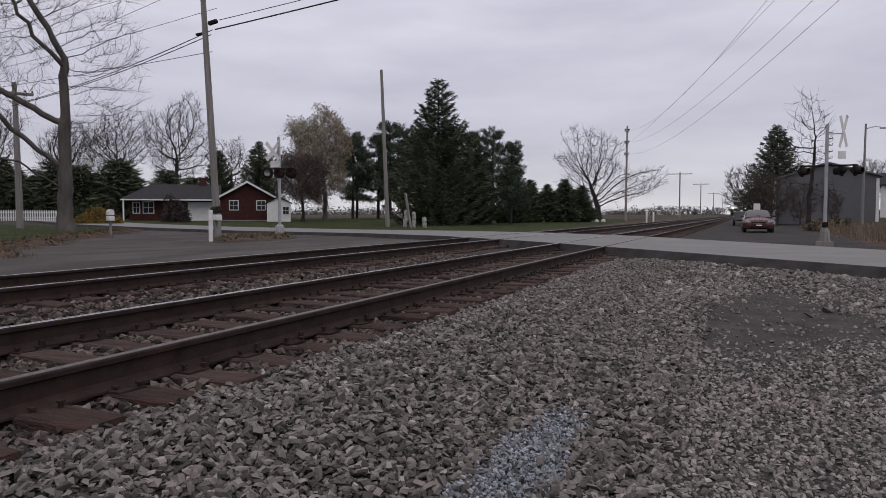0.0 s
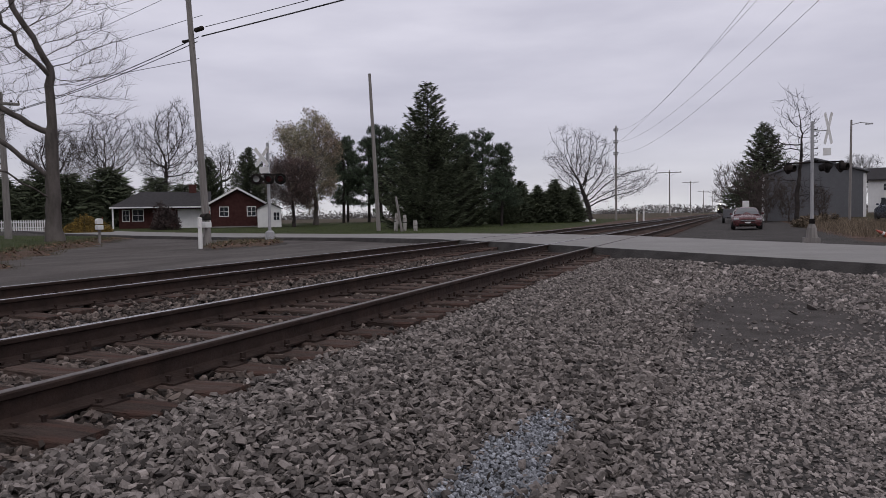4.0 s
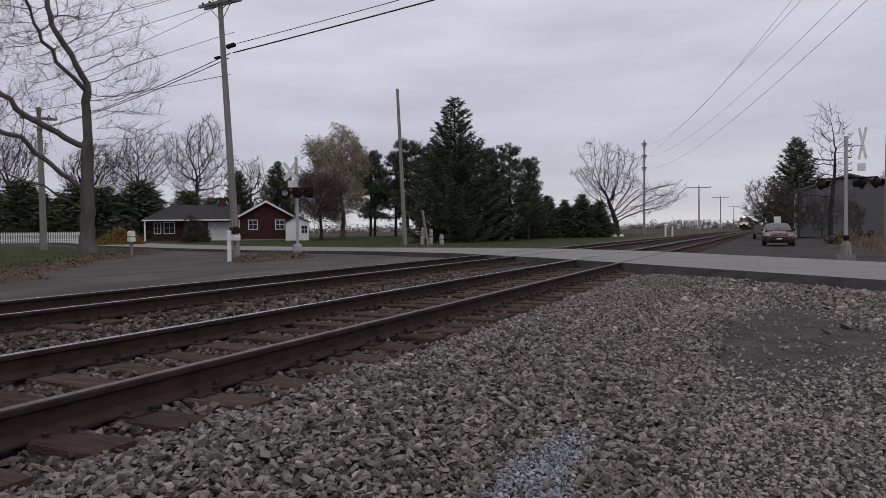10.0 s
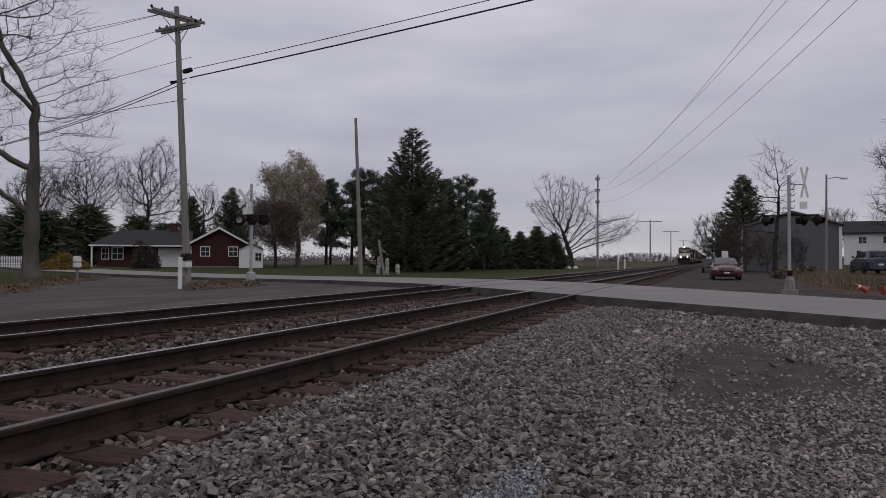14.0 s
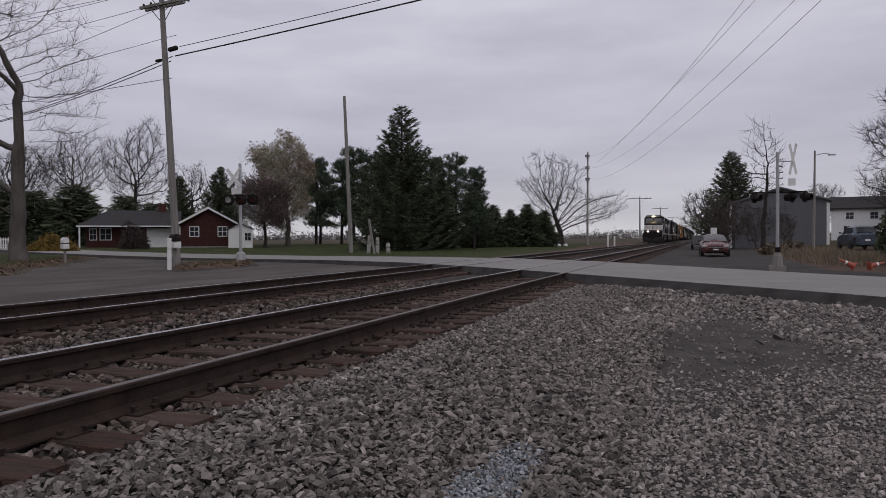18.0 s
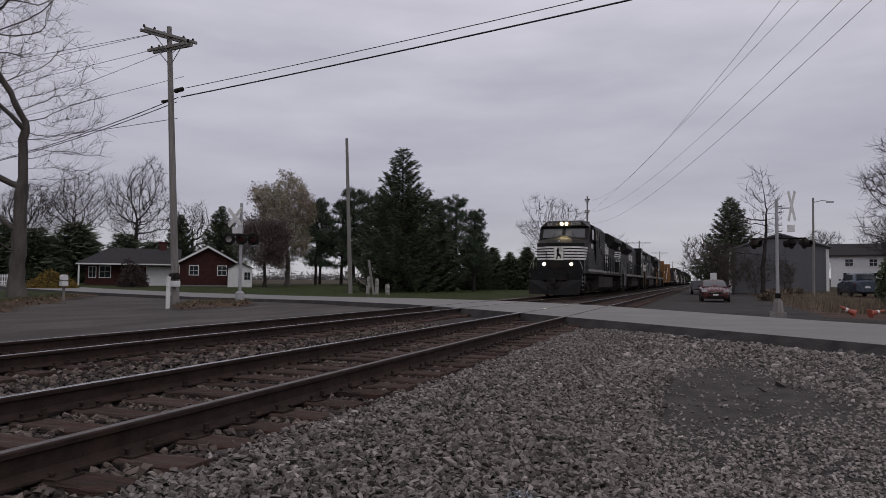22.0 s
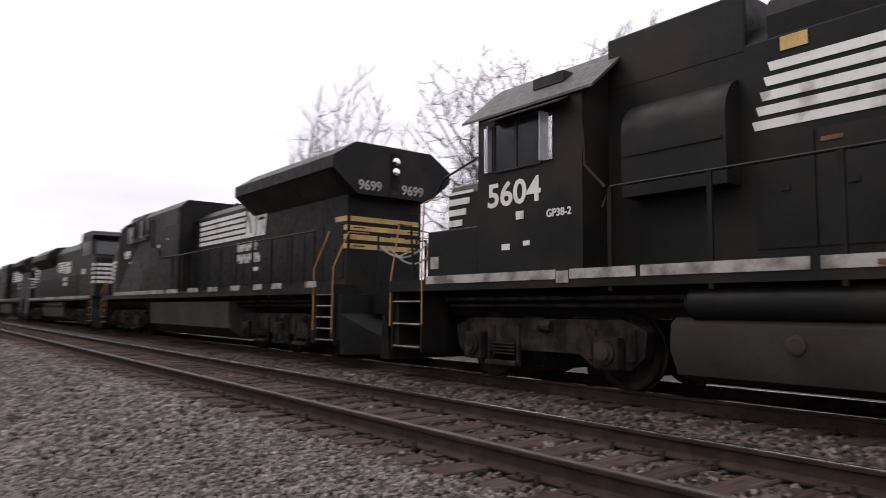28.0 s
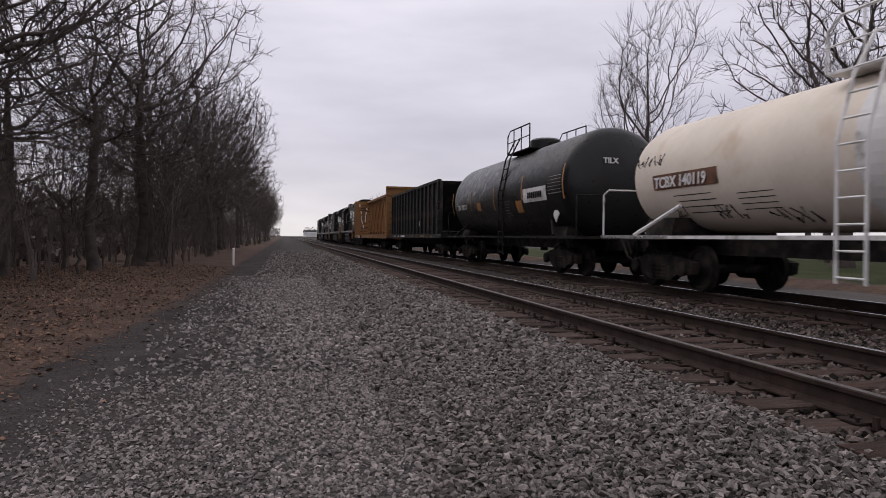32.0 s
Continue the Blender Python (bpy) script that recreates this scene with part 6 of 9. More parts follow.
def tank_car(dark, L, y0, y1, r, zc, plat):
    m = "tankblack" if dark else "tankwhite"
    label = "black tank car with orange bands and white placards" if dark else "grimy off-white tank car with graffiti and a white side ladder"
    car = thing("tank_car", pose(TRACK_X, 0, 0), label, "railcar", "freight cars of the train")
    add_coupler(car, 0.0, -1)
    add_coupler(car, L, 1)
    for y in (2.6, L - 2.6):
        add_truck(car, y, (-0.88, 0.88), WHEEL_SMALL, 0.42, False)
    prof = [(0.02, 0.0), (r * 0.35, 0.02), (r * 0.65, 0.1), (r * 0.85, 0.24), (r * 0.96, 0.42), (r, 0.65)]
    l = y1 - y0
    full = prof + [(q, l - d) for q, d in prof[::-1]]
    shell = part("tank_shell", Geo().lathe(full, (0, y0, zc), (0, 1, 0), 56), M[m], car, smooth=True)
    part("center_sill", Geo().box(-0.35, 0.35, 0.5, L - 0.5, 0.68, 1.0), M["under"], car)
    for y in (2.6, L - 2.6):
        part("saddle", Geo().prism([(-1.2, 0.95), (1.2, 0.95), (1.1, zc - r * 0.75), (-1.1, zc - r * 0.75)], y - 0.5, y + 0.5), M["under"], car)
        part("end_deck", Geo().box(-1.5, 1.5, min(y, 0.7) if y < 5 else y - 0.9, y + 0.9 if y < 5 else L - 0.7, 0.96, 1.03), M["under"], car)
    for sx in (-1, 1):
        part("side_sill", Geo().box(sx * 1.4, sx * 1.5, 0.7, L - 0.7, 0.98, 1.04), M["tankblack" if dark else "white"], car)
        for y in (0.75, L - 0.75):
            add_grab(car, [(sx * 1.46, y, 1.05), (sx * 1.46, y, 1.95), (sx * 1.4, y + (0.12 if y < 3 else -0.12), 2.05), (sx * 0.5, y + (0.12 if y < 3 else -0.12), 2.05)], "under" if dark else "white", 0.022)
    # top platform
    p = plat
    part("manway", Geo().lathe([(0.5, -0.25), (0.5, 0.28), (0.42, 0.34), (0.1, 0.36)], (0, p, zc + r), (0, 0, 1), 24), M[m], car, smooth=True)
    for k in (-0.9, 0.85):
        part("valve", Geo().lathe([(0.14, -0.2), (0.14, 0.12), (0.08, 0.2)], (0.1, p + k, zc + r), (0, 0, 1), 12), M["under"], car)
    for sx in (-1, 1):
        part("platform", Geo().box(sx * 0.5, sx * 0.95, p - 1.1, p + 1.1, zc + r - 0.12, zc + r - 0.08), M["under" if dark else "white"], car)
        g = Geo()
        z = zc + r
        rail = "under" if dark else "white"
        g.tube([(sx * 0.95, p - 1.1, z - 0.1), (sx * 0.95, p - 1.1, z + 0.5), (sx * 0.95, p - 0.85, z + 0.68), (sx * 0.95, p + 1.1, z + 0.66), (sx * 0.95, p + 1.1, z - 0.1)], 0.022, 6)
        for k in (-0.45, 0.3):
            g.tube([(sx * 0.95, p + k, z - 0.1), (sx * 0.95, p + k, z + 0.67)], 0.018, 6)
        g.tube([(sx * 0.95, p - 1.1, z + 0.28), (sx * 0.95, p + 1.1, z + 0.3)], 0.015, 6)
        part("platform_railing", g, M[rail], car)
        look_m = M["under" if dark else "white"]
        lad = part("ladder", Geo().tube([(sx * 1.52, p - 0.24, 0.42), (sx * 1.54, p - 0.24, zc), (sx * 1.3, p - 0.24, zc + r * 0.75), (sx * 0.97, p - 0.24, zc + r + 0.3)], 0.025, 6), look_m, car)
        part("side_rail", Geo().tube([(sx * 1.52, p + 0.24, 0.42), (sx * 1.54, p + 0.24, zc), (sx * 1.3, p + 0.24, zc + r * 0.75), (sx * 0.97, p + 0.24, zc + r + 0.3)], 0.025, 6), look_m, lad)
        for k in range(9):
            z = 0.5 + k * 0.34
            x = 1.53 if z < zc else 1.53 - (z - zc) / r * 0.3
            part("rung", Geo().tube([(sx * x, p - 0.24, z), (sx * x, p + 0.24, z)], 0.018, 6), look_m, lad)
        part("brace", Geo().tube([(sx * 1.48, 2.2, 1.05), (sx * 1.1, 3.3, zc - r * 0.55)], 0.04, 6).tube([(sx * 1.48, L - 2.2, 1.05), (sx * 1.1, L - 3.3, zc - r * 0.55)], 0.04, 6), M["under" if dark else "white"], car)
    part("outlet", Geo().lathe([(0.25, 0), (0.25, 0.2), (0.12, 0.25), (0.12, 0.45)], (0, p, zc - r + 0.1), (0, 0, -1), 14), M["under"], car)

    def on_shell(y, z, w, h, mname, name, label=""):
        """A placard that follows the shell's curve."""
        n = max(2, int(h / 0.15) + 1)
        g = Geo()
        v = []
        for i in range(n + 1):
            zz = z + h * i / n
            x = math.sqrt(max(0.01, (r + 0.008) ** 2 - (zz - zc) ** 2))
            v += [(x, y, zz), (x, y + w, zz)]
        g.add(v, [(2 * i, 2 * i + 1, 2 * i + 3, 2 * i + 2) for i in range(n)])
        return part(name, g, M[mname], car, label)

    if dark:
        for y, z, w, h in ((y0 + 0.25, 1.9, 0.07, 0.9), (y0 + 3.1, 2.0, 0.07, 0.7), (y0 + 6.1, 1.9, 0.09, 0.75), (y0 + 9.0, 2.1, 0.09, 0.75), (y1 - 0.4, 2.0, 0.08, 0.9)):
            on_shell(y, z, w, h, "gold", "orange_band")
        on_shell(y0 + 9.15, 2.02, 1.9, 0.4, "white", "placard", "white placard with unreadable dark bars")
        g = Geo()
        for k in range(7):
            g.box(r + 0.012, r + 0.015, y0 + 9.6 + 0.17 * k, y0 + 9.71 + 0.17 * k, 2.12, 2.3)
        part("placard_bars", g, M["under"], car)
        on_shell(y0 + 8.4, 1.75, 0.55, 0.36, "gold", "orange_placard")
        on_shell(y0 + 4.0, 1.95, 0.5, 0.3, "gold", "orange_placard")
        for k in range(6):
            on_shell(y0 + 11.2, 2.62 - 0.09 * k, 0.9, 0.016, "stripe", "fine_print")
            on_shell(y0 + 7.3, 2.12 - 0.09 * k, 0.5, 0.016, "stripe", "fine_print")
        g = Geo().prism([(y0 + 12.0 - 0.8, 1.62), (y0 + 12.0 - 0.6, 1.4), (y0 + 12.0 - 0.4, 1.62), (y0 + 12.0 - 0.6, 1.84)], 1.2, 1.23, "x")
        part("hazard_diamond", g, M["white"], car).location.x = math.sqrt(r * r - (zc - 1.62) ** 2) - 1.17
        number(car, "TILX 202120", y0 + 1.2, 2.06, 0.28, r - 0.02 + 0.03, material="stripe")
        number(car, "TILX", y1 + 0.01, 2.9, 0.2, 0.55, "back")
    else:
        on_shell(y0 + 1.25, 1.95, 2.15, 0.3, "rust", "mark_plate", "dark patch with worn letters")
        number(car, "TCBX 140119", y0 + 1.33, 1.99, 0.3, r + 0.012)
        for k in range(4):
            on_shell(y0 + 1.9 + 0.1 * k, 1.8 - 0.11 * k, 1.2, 0.016, "under", "fine_print")
            on_shell(y0 + 3.8, 1.75 - 0.09 * k, 0.9, 0.014, "under", "fine_print")
        rng = random.Random(9)
        for base, z, n in ((y0 + 0.6, 2.55, 7), (y0 + 3.0, 1.45, 5), (y0 + 4.4, 1.35, 6), (y0 + 1.7, 1.5, 3)):
            sc = Geo()
            for i in range(n):
                ya = base + 0.16 * i
                pts = [(ya + rng.uniform(-0.08, 0.12), z + rng.uniform(-0.12, 0.14)) for _ in range(4)]
                sc.tube([(math.sqrt(max(0.1, (r + 0.004) ** 2 - (q - zc) ** 2)), w, q) for w, q in pts], 0.012, 4)
            tagged(part("graffiti", sc, M["under"], car, "thin black scrawled graffiti"), kind="stuff")
        on_shell(y0 + 6.4, 1.1, 0.7, 2.6, "white", "clean_band", "cleaner white band behind the ladder")
    return car


def boxcar(color, L, h):
    car = thing("boxcar", pose(TRACK_X, 0, 0), "dark weathered closed freight car", "railcar", "freight cars of the train")
    for y in (2.3, L - 2.3):
        add_truck(car, y, (-0.88, 0.88), WHEEL_SMALL, 0.42, False)
    add_coupler(car, 0.0, -1)
    add_coupler(car, L, 1)
    part("body", Geo().prism([(-1.5, 1.0), (1.5, 1.0), (1.5, h - 0.3), (0.9, h), (-0.9, h), (-1.5, h - 0.3)], 0.7, L - 0.7), M[color], car)
    for sx in (-1, 1):
        for i in range(10):
            part("rib", Geo().box(sx * 1.5, sx * 1.55, 1.2 + (L - 2.4) * i / 9, 1.3 + (L - 2.4) * i / 9, 1.05, h - 0.35), M[color], car)
    return car


def build_train():
    TRAIN.append((ge_loco("9154", True), -0.6))
    TRAIN.append((sd_loco(), 21.8))
    TRAIN.append((ge_loco("9699", False), 44.3))
    TRAIN.append((gp_loco(), 66.8))
    TRAIN.append((centerbeam(), 84.85))
    TRAIN.append((hopper(), 109.6))
    TRAIN.append((tank_car(True, 15.2, 1.4, 14.0, 1.5, 2.42, 8.5), 126.5))
    TRAIN.append((tank_car(False, 15.6, 1.1, 14.5, 1.16, 2.26, 7.85), 141.7))
    s = 157.3
    for kind in ("box", "white", "hop", "white", "box", "hop", "black", "box", "hop", "box"):
        if kind == "box":
            car, l = boxcar("gondola", 17.5, 4.7), 17.5
        elif kind == "hop":
            car, l = copy_thing(TRAIN[5][0], pose(TRACK_X, 0, 0)), 17.0
        else:
            src = TRAIN[7 if kind == "white" else 6][0]
            car, l = copy_thing(src, pose(TRACK_X, 0, 0)), 15.6
        TRAIN.append((car, s))
        s += l


build_train()


def key_train():
    ts = [0, 1 / 30] + list(range(1, 32)) + [32 - 1 / 30, 32]
    for car, s in TRAIN:
        walk(car, [(t, pose(TRACK_X, train_y(t, s), 0)) for t in ts])


def key_wheels():
    """Wheels roll while they pass close by; farther off they are hidden in the dark running gear."""
    place = dict((car.name, s) for car, s in TRAIN)
    for w, r, car, y in WHEELS:
        near = 23 + (19.9 + place[car.name] + y) / V
        a, b = max(0.0, near - 1.0), min(32.0, near + 1.4)
        f0, f1 = frame(a), frame(b)
        rows = [(0, 0.0)] if f0 > 1 else []
        rows += [((f - 1) / FPS, -math.degrees(V * (f - f0) / FPS / r)) for f in range(f0, f1 + 1)]
        if f1 < frame(32):
            rows.append((32, rows[-1][1]))
        walk(w, [(t, pose(*w.location, 0, 0, 0) @ pose(0, 0, 0, -d, 0, 0)) for t, d in rows])


def motions():
    key_train()
    key_wheels()


# ---- trees ----
def limb_mesh(limbs, material, name):
    """Tapered limbs as one mesh. limbs: lists of (point, radius), and a count of sides."""
    vs, fs, base = [], [], 0
    for pts, sides in limbs:
        p = np.array([q[0] for q in pts], float)
        r = np.array([q[1] for q in pts], float)
        d = np.gradient(p, axis=0)
        d /= np.linalg.norm(d, axis=1)[:, None] + 1e-9
        ref = np.where(np.abs(d[:, 2:3]) < 0.9, np.array([[0, 0, 1.0]]), np.array([[1.0, 0, 0]]))
        u = np.cross(d, ref)
        u /= np.linalg.norm(u, axis=1)[:, None] + 1e-9
        w = np.cross(d, u)
        a = np.arange(sides) * 2 * np.pi / sides
        ring = p[:, None] + r[:, None, None] * (np.cos(a)[None, :, None] * u[:, None] + np.sin(a)[None, :, None] * w[:, None])
        n = len(p)
        vs.append(ring.reshape(-1, 3))
        i = np.arange(n - 1)[:, None] * sides
        k = np.arange(sides)[None]
        k2 = (k + 1) % sides
        fs.append(np.stack([i + k, i + k2, i + sides + k2, i + sides + k], 2).reshape(-1, 4) + base)
        base += n * sides
    me = raw_mesh(name, np.concatenate(vs), np.concatenate(fs), material)
    me.shade_smooth()
    return me


def grow(seed, h, r0, twig=0.009, fork=0.35, spread=1.0, levels=4, kids=(9, 7, 6, 5), lean=(0, 0), up=0.35, wobble=0.05, taper=0.72, limb=1.0):
    """Limbs of a bare tree: trunk and main limbs apart from the finer branches, and the tips of the twigs."""
    rng = np.random.RandomState(seed)
    heavy, fine, tips = [], [], []

    def branch(p, d, length, r, level):
        n = 6 if level < 2 else (4 if level < 3 else 3)
        pts = [(p.copy(), r)]
        q = p.copy()
        for i in range(n):
            d = d + rng.normal(0, (0.10 if level else wobble) + 0.07 * level, 3) + np.array([0, 0, up * 0.12 * (1 if level else 0)])
            d = d / np.linalg.norm(d)
            q = q + d * length / n
            pts.append((q.copy(), max(twig, r * (1 - 0.8 * (i + 1) / n) if level else r * (1 - taper * (i + 1) / n))))
        (heavy if level < 2 else fine).append((pts, 9 if level == 0 else (6 if level == 1 else (4 if level == 2 else 3))))
        if level >= levels:
            tips.append(pts[-1][0])
            return
        for k in range(kids[min(level, len(kids) - 1)]):
            t = rng.uniform(fork if level == 0 else 0.22, 1.0) ** 0.85
            f = t * n
            i = min(int(f), n - 1)
            a = pts[i][0] + (pts[i + 1][0] - pts[i][0]) * (f - i)
            rr = pts[i][1] + (pts[i + 1][1] - pts[i][1]) * (f - i)
            ax = pts[i + 1][0] - pts[i][0]
            ax = ax / np.linalg.norm(ax)
            side = np.cross(ax, rng.normal(0, 1, 3))
            side /= np.linalg.norm(side) + 1e-9
            ang = rng.uniform(0.45, 0.95) * spread
            nd = ax * math.cos(ang) + side * math.sin(ang)
            nd = nd + np.array([0, 0, up * 0.5])
            nd /= np.linalg.norm(nd)
            l = length * rng.uniform(0.38, 0.62) * ((1.15 - 0.45 * t) * limb if level == 0 else 1.0)
            branch(a, nd, l, min(rr * 0.7, r * 0.55), level + 1)

    d0 = np.array([lean[0], lean[1], 1.0])
    branch(np.array([0.0, 0, -0.15]), d0 / np.linalg.norm(d0), h * 0.82, r0, 0)
    # root flare
    heavy.append(([(np.array([0, 0, -0.2]), r0 * 1.5), (np.array([0, 0, 0.15]), r0 * 1.2), (np.array([0, 0, 0.8]), r0 * 1.0)], 10))
    return heavy, fine, np.array(tips)


def cards(points, size, seed, per, spread, tilt=1.0, broad=0.5):
    """Small leaf or needle clumps round points: separate little blades."""
    rng = np.random.RandomState(seed)
    c = np.repeat(points, per, 0) + rng.normal(0, spread, (len(points) * per, 3))
    n = len(c)
    a = rng.normal(0, 1, (n, 3)) * np.array([1, 1, tilt])
    a /= np.linalg.norm(a, axis=1)[:, None]
    b = np.cross(a, rng.normal(0, 1, (n, 3)))
    b /= np.linalg.norm(b, axis=1)[:, None] + 1e-9
    s = size * rng.uniform(0.5, 1.4, (n, 1))
    v = np.stack([c - a * s, c + b * s * broad, c + a * s, c - b * s * broad], 1).reshape(-1, 3)
    return v, np.arange(n * 4).reshape(-1, 4)


def crown_points(rng, n, centre, radii, hollow=0.35, cone=0.0):
    """Places that a crown fills: an ellipsoid, fuller towards its skin; cone narrows it towards the foot."""
    p = rng.normal(0, 1, (n, 3))
    p /= np.linalg.norm(p, axis=1)[:, None]
    p *= (hollow ** 3 + (1 - hollow ** 3) * rng.rand(n, 1)) ** 0.38
    k1, k2 = rng.normal(0, 2.2, 3), rng.normal(0, 3.4, 3)
    p *= (0.86 + 0.2 * np.sin(p @ k1 + 1.0) + 0.14 * np.sin(p @ k2 + 2.0))[:, None]
    p[:, :2] *= (1 - cone * np.clip(0.5 - 0.5 * p[:, 2:], 0, 1))
    return p * np.array(radii) + np.array(centre)


def spread_limbs(seed, trunk, goals, step=0.45, reach=5.0, kill=0.8, up=0.1, wild=0.12, arms=()):
    """Branches that grow from the trunk towards the places the crown fills. Gives points and each one's parent."""
    rng = np.random.RandomState(seed)
    pts, parent = [], []
    line = [np.array(p, float) for p in trunk]
    for a, b in zip(line, line[1:]):
        n = max(1, int(np.linalg.norm(b - a) / step))
        for i in range(n):
            pts.append(a + (b - a) * i / n + (rng.normal(0, 0.03, 3) if pts else 0))
            parent.append(len(pts) - 2)
    pts.append(line[-1])
    parent.append(len(pts) - 2)
    stem = np.array(pts)
    for arm in arms:
        line = [np.array(p, float) for p in arm]
        last = int(np.linalg.norm(stem - line[0], axis=1).argmin())
        for a, b in zip(line, line[1:]):
            n = max(1, int(np.linalg.norm(b - a) / step))
            for i in range(1, n + 1):
                pts.append(a + (b - a) * i / n + rng.normal(0, 0.06, 3))
                parent.append(last)
                last = len(pts) - 1
    kids = [0] * len(pts)
    for i in parent[1:]:
        kids[i] += 1
    away = np.full(len(goals), 1e9)
    owner = np.zeros(len(goals), int)
    fresh = 2
    while len(goals) and len(pts) < 5200:
        q = np.array(pts[fresh:])
        d = np.linalg.norm(goals[:, None] - q[None], axis=2)
        k = d.argmin(1)
        m = d[np.arange(len(goals)), k]
        better = m < away
        away[better], owner[better] = m[better], k[better] + fresh
        live = away > kill
        goals, away, owner = goals[live], away[live], owner[live]
        act = np.where((away < reach) & (np.array(kids)[owner] < 3))[0] if len(goals) else []
        if len(act) == 0:
            break
        u, inv = np.unique(owner[act], return_inverse=True)
        src = np.array(pts)[u]
        v = goals[act] - np.array(pts)[owner[act]]
        v /= np.linalg.norm(v, axis=1)[:, None]
        s = np.zeros((len(u), 3))
        np.add.at(s, inv, v)
        s /= np.linalg.norm(s, axis=1)[:, None] + 1e-9
        s += rng.normal(0, wild, s.shape) + np.array([0, 0, up])
        s /= np.linalg.norm(s, axis=1)[:, None]
        fresh = len(pts)
        for i, p in zip(u, src + s * step):
            pts.append(p)
            parent.append(int(i))
            kids.append(0)
            kids[i] += 1
    return np.array(pts), parent


def sprigs(base, way, length, seed, r, per=3, up=0.25):
    """Thin end twigs, bent once, three-sided; all at once."""
    rng = np.random.RandomState(seed)
    b = np.repeat(base, per, 0)
    d = np.repeat(way, per, 0) + rng.normal(0, 0.55, (len(b), 3)) + np.array([0, 0, up])
    d /= np.linalg.norm(d, axis=1)[:, None] + 1e-9
    l = length * rng.uniform(0.45, 1.35, (len(b), 1))
    mid = b + d * l * 0.5
    e = d + rng.normal(0, 0.3, d.shape) + np.array([0, 0, up * 0.6])
    e /= np.linalg.norm(e, axis=1)[:, None] + 1e-9
    tip = mid + e * l * 0.5
    u = np.cross(d, np.array([0.31, 0.57, 0.76]))
    u /= np.linalg.norm(u, axis=1)[:, None] + 1e-9
    w = np.cross(d, u)
    ring = lambda c, q: [c + (u * math.cos(a) + w * math.sin(a)) * q for a in (0, 2.094, 4.189)]
    v = np.stack(ring(b, r) + ring(mid, r * 0.75) + ring(tip, r * 0.35), 1).reshape(-1, 3)
    f = np.array([(j + k, j + (k + 1) % 3, j + 3 + (k + 1) % 3, j + 3 + k) for j in (0, 3) for k in range(3)])
    return v, (f[None] + (np.arange(len(b)) * 9)[:, None, None]).reshape(-1, 4), tip


def bare(seed, r0, trunk, goals, material="bark_dark", twig=0.012, per=3, length=0.7, limbs=5, up=0.25, step=0.45, kill=0.8, wild=0.12, rise=0.1, reach=5.0, arms=()):
    """A leafless tree: its trunk, its main limbs, the crown of finer branches and twigs, and the twigs' tips."""
    pts, parent = spread_limbs(seed, trunk, goals, step, reach, kill, rise, wild, arms)
    n = len(pts)
    load = np.zeros(n)
    kids = [[] for _ in range(n)]
    for i in range(n - 1, -1, -1):
        if load[i] == 0:
            load[i] = 1
        if parent[i] >= 0:
            load[parent[i]] += load[i]
            kids[parent[i]].append(i)
    rad = twig * load ** (math.log(r0 / twig) / math.log(load[0]))
    chains, todo = [], [(0, None)]
    while todo:
        i, start = todo.pop()
        chain = [] if start is None else [(pts[start], min(rad[start] * 0.8, rad[i] * 1.25))]
        while True:
            chain.append((pts[i], rad[i]))
            if not kids[i]:
                break
            best = max(kids[i], key=lambda k: load[k])
            todo += [(k, i) for k in kids[i] if k != best]
            i = best
        chains.append(chain)
    main = chains[0]
    high = max(p[2] for p, _ in main)
    main = [(p, r * (1 + 0.5 * math.exp(-max(0, p[2]) / 0.35)) * (1 - 0.4 * max(0, p[2]) / high)) for p, r in main]
    rest = sorted(chains[1:], key=lambda c: -c[0][1] * len(c))
    sides = lambda r: 8 if r > 0.1 else (5 if r > 0.035 else 3)
    tr = limb_mesh([(main, 10)], M[material], "trunk")
    lm = [limb_mesh([(c, sides(c[0][1]))], M[material], "limb") for c in rest[:limbs]]
    fine = limb_mesh([(c, sides(c[0][1])) for c in rest[limbs:]], M[material], "crown")
    ends = [i for i in range(2, n) if load[i] <= 4]
    way = np.array([pts[i] - pts[parent[i]] for i in ends])
    way /= np.linalg.norm(way, axis=1)[:, None]
    v, f, tips = sprigs(pts[ends], way, length, seed, twig * 0.8, per, up)
    fv = np.array([q.co for q in fine.vertices])
    ff = np.array([q.vertices[:] for q in fine.polygons])
    bpy.data.meshes.remove(fine)
    cr = raw_mesh("crown", np.concatenate([fv, v]), np.concatenate([ff, f + len(fv)]), M[material])
    return tr, lm, cr, tips


def place_tree(name, label, category, x, y, trunk, crown, rz=0.0, scale=1.0, group="", z=None, lab2="", limbs=()):
    t = thing(name, pose(x, y, ground_z(x, y) if z is None else z, 0, 0, rz), label, category, group)
    t.scale = (scale,) * 3
    part("trunk", trunk, None, t)
    for m in limbs:
        part("limb", m, None, t)
    part("crown", crown, None, t, lab2)
    return t


def place_bare(name, label, x, y, tree, rz=0.0, scale=1.0, group="", z=None):
    return place_tree(name, label, "tree", x, y, tree[0], tree[2], rz, scale, group, z, "", tree[1])


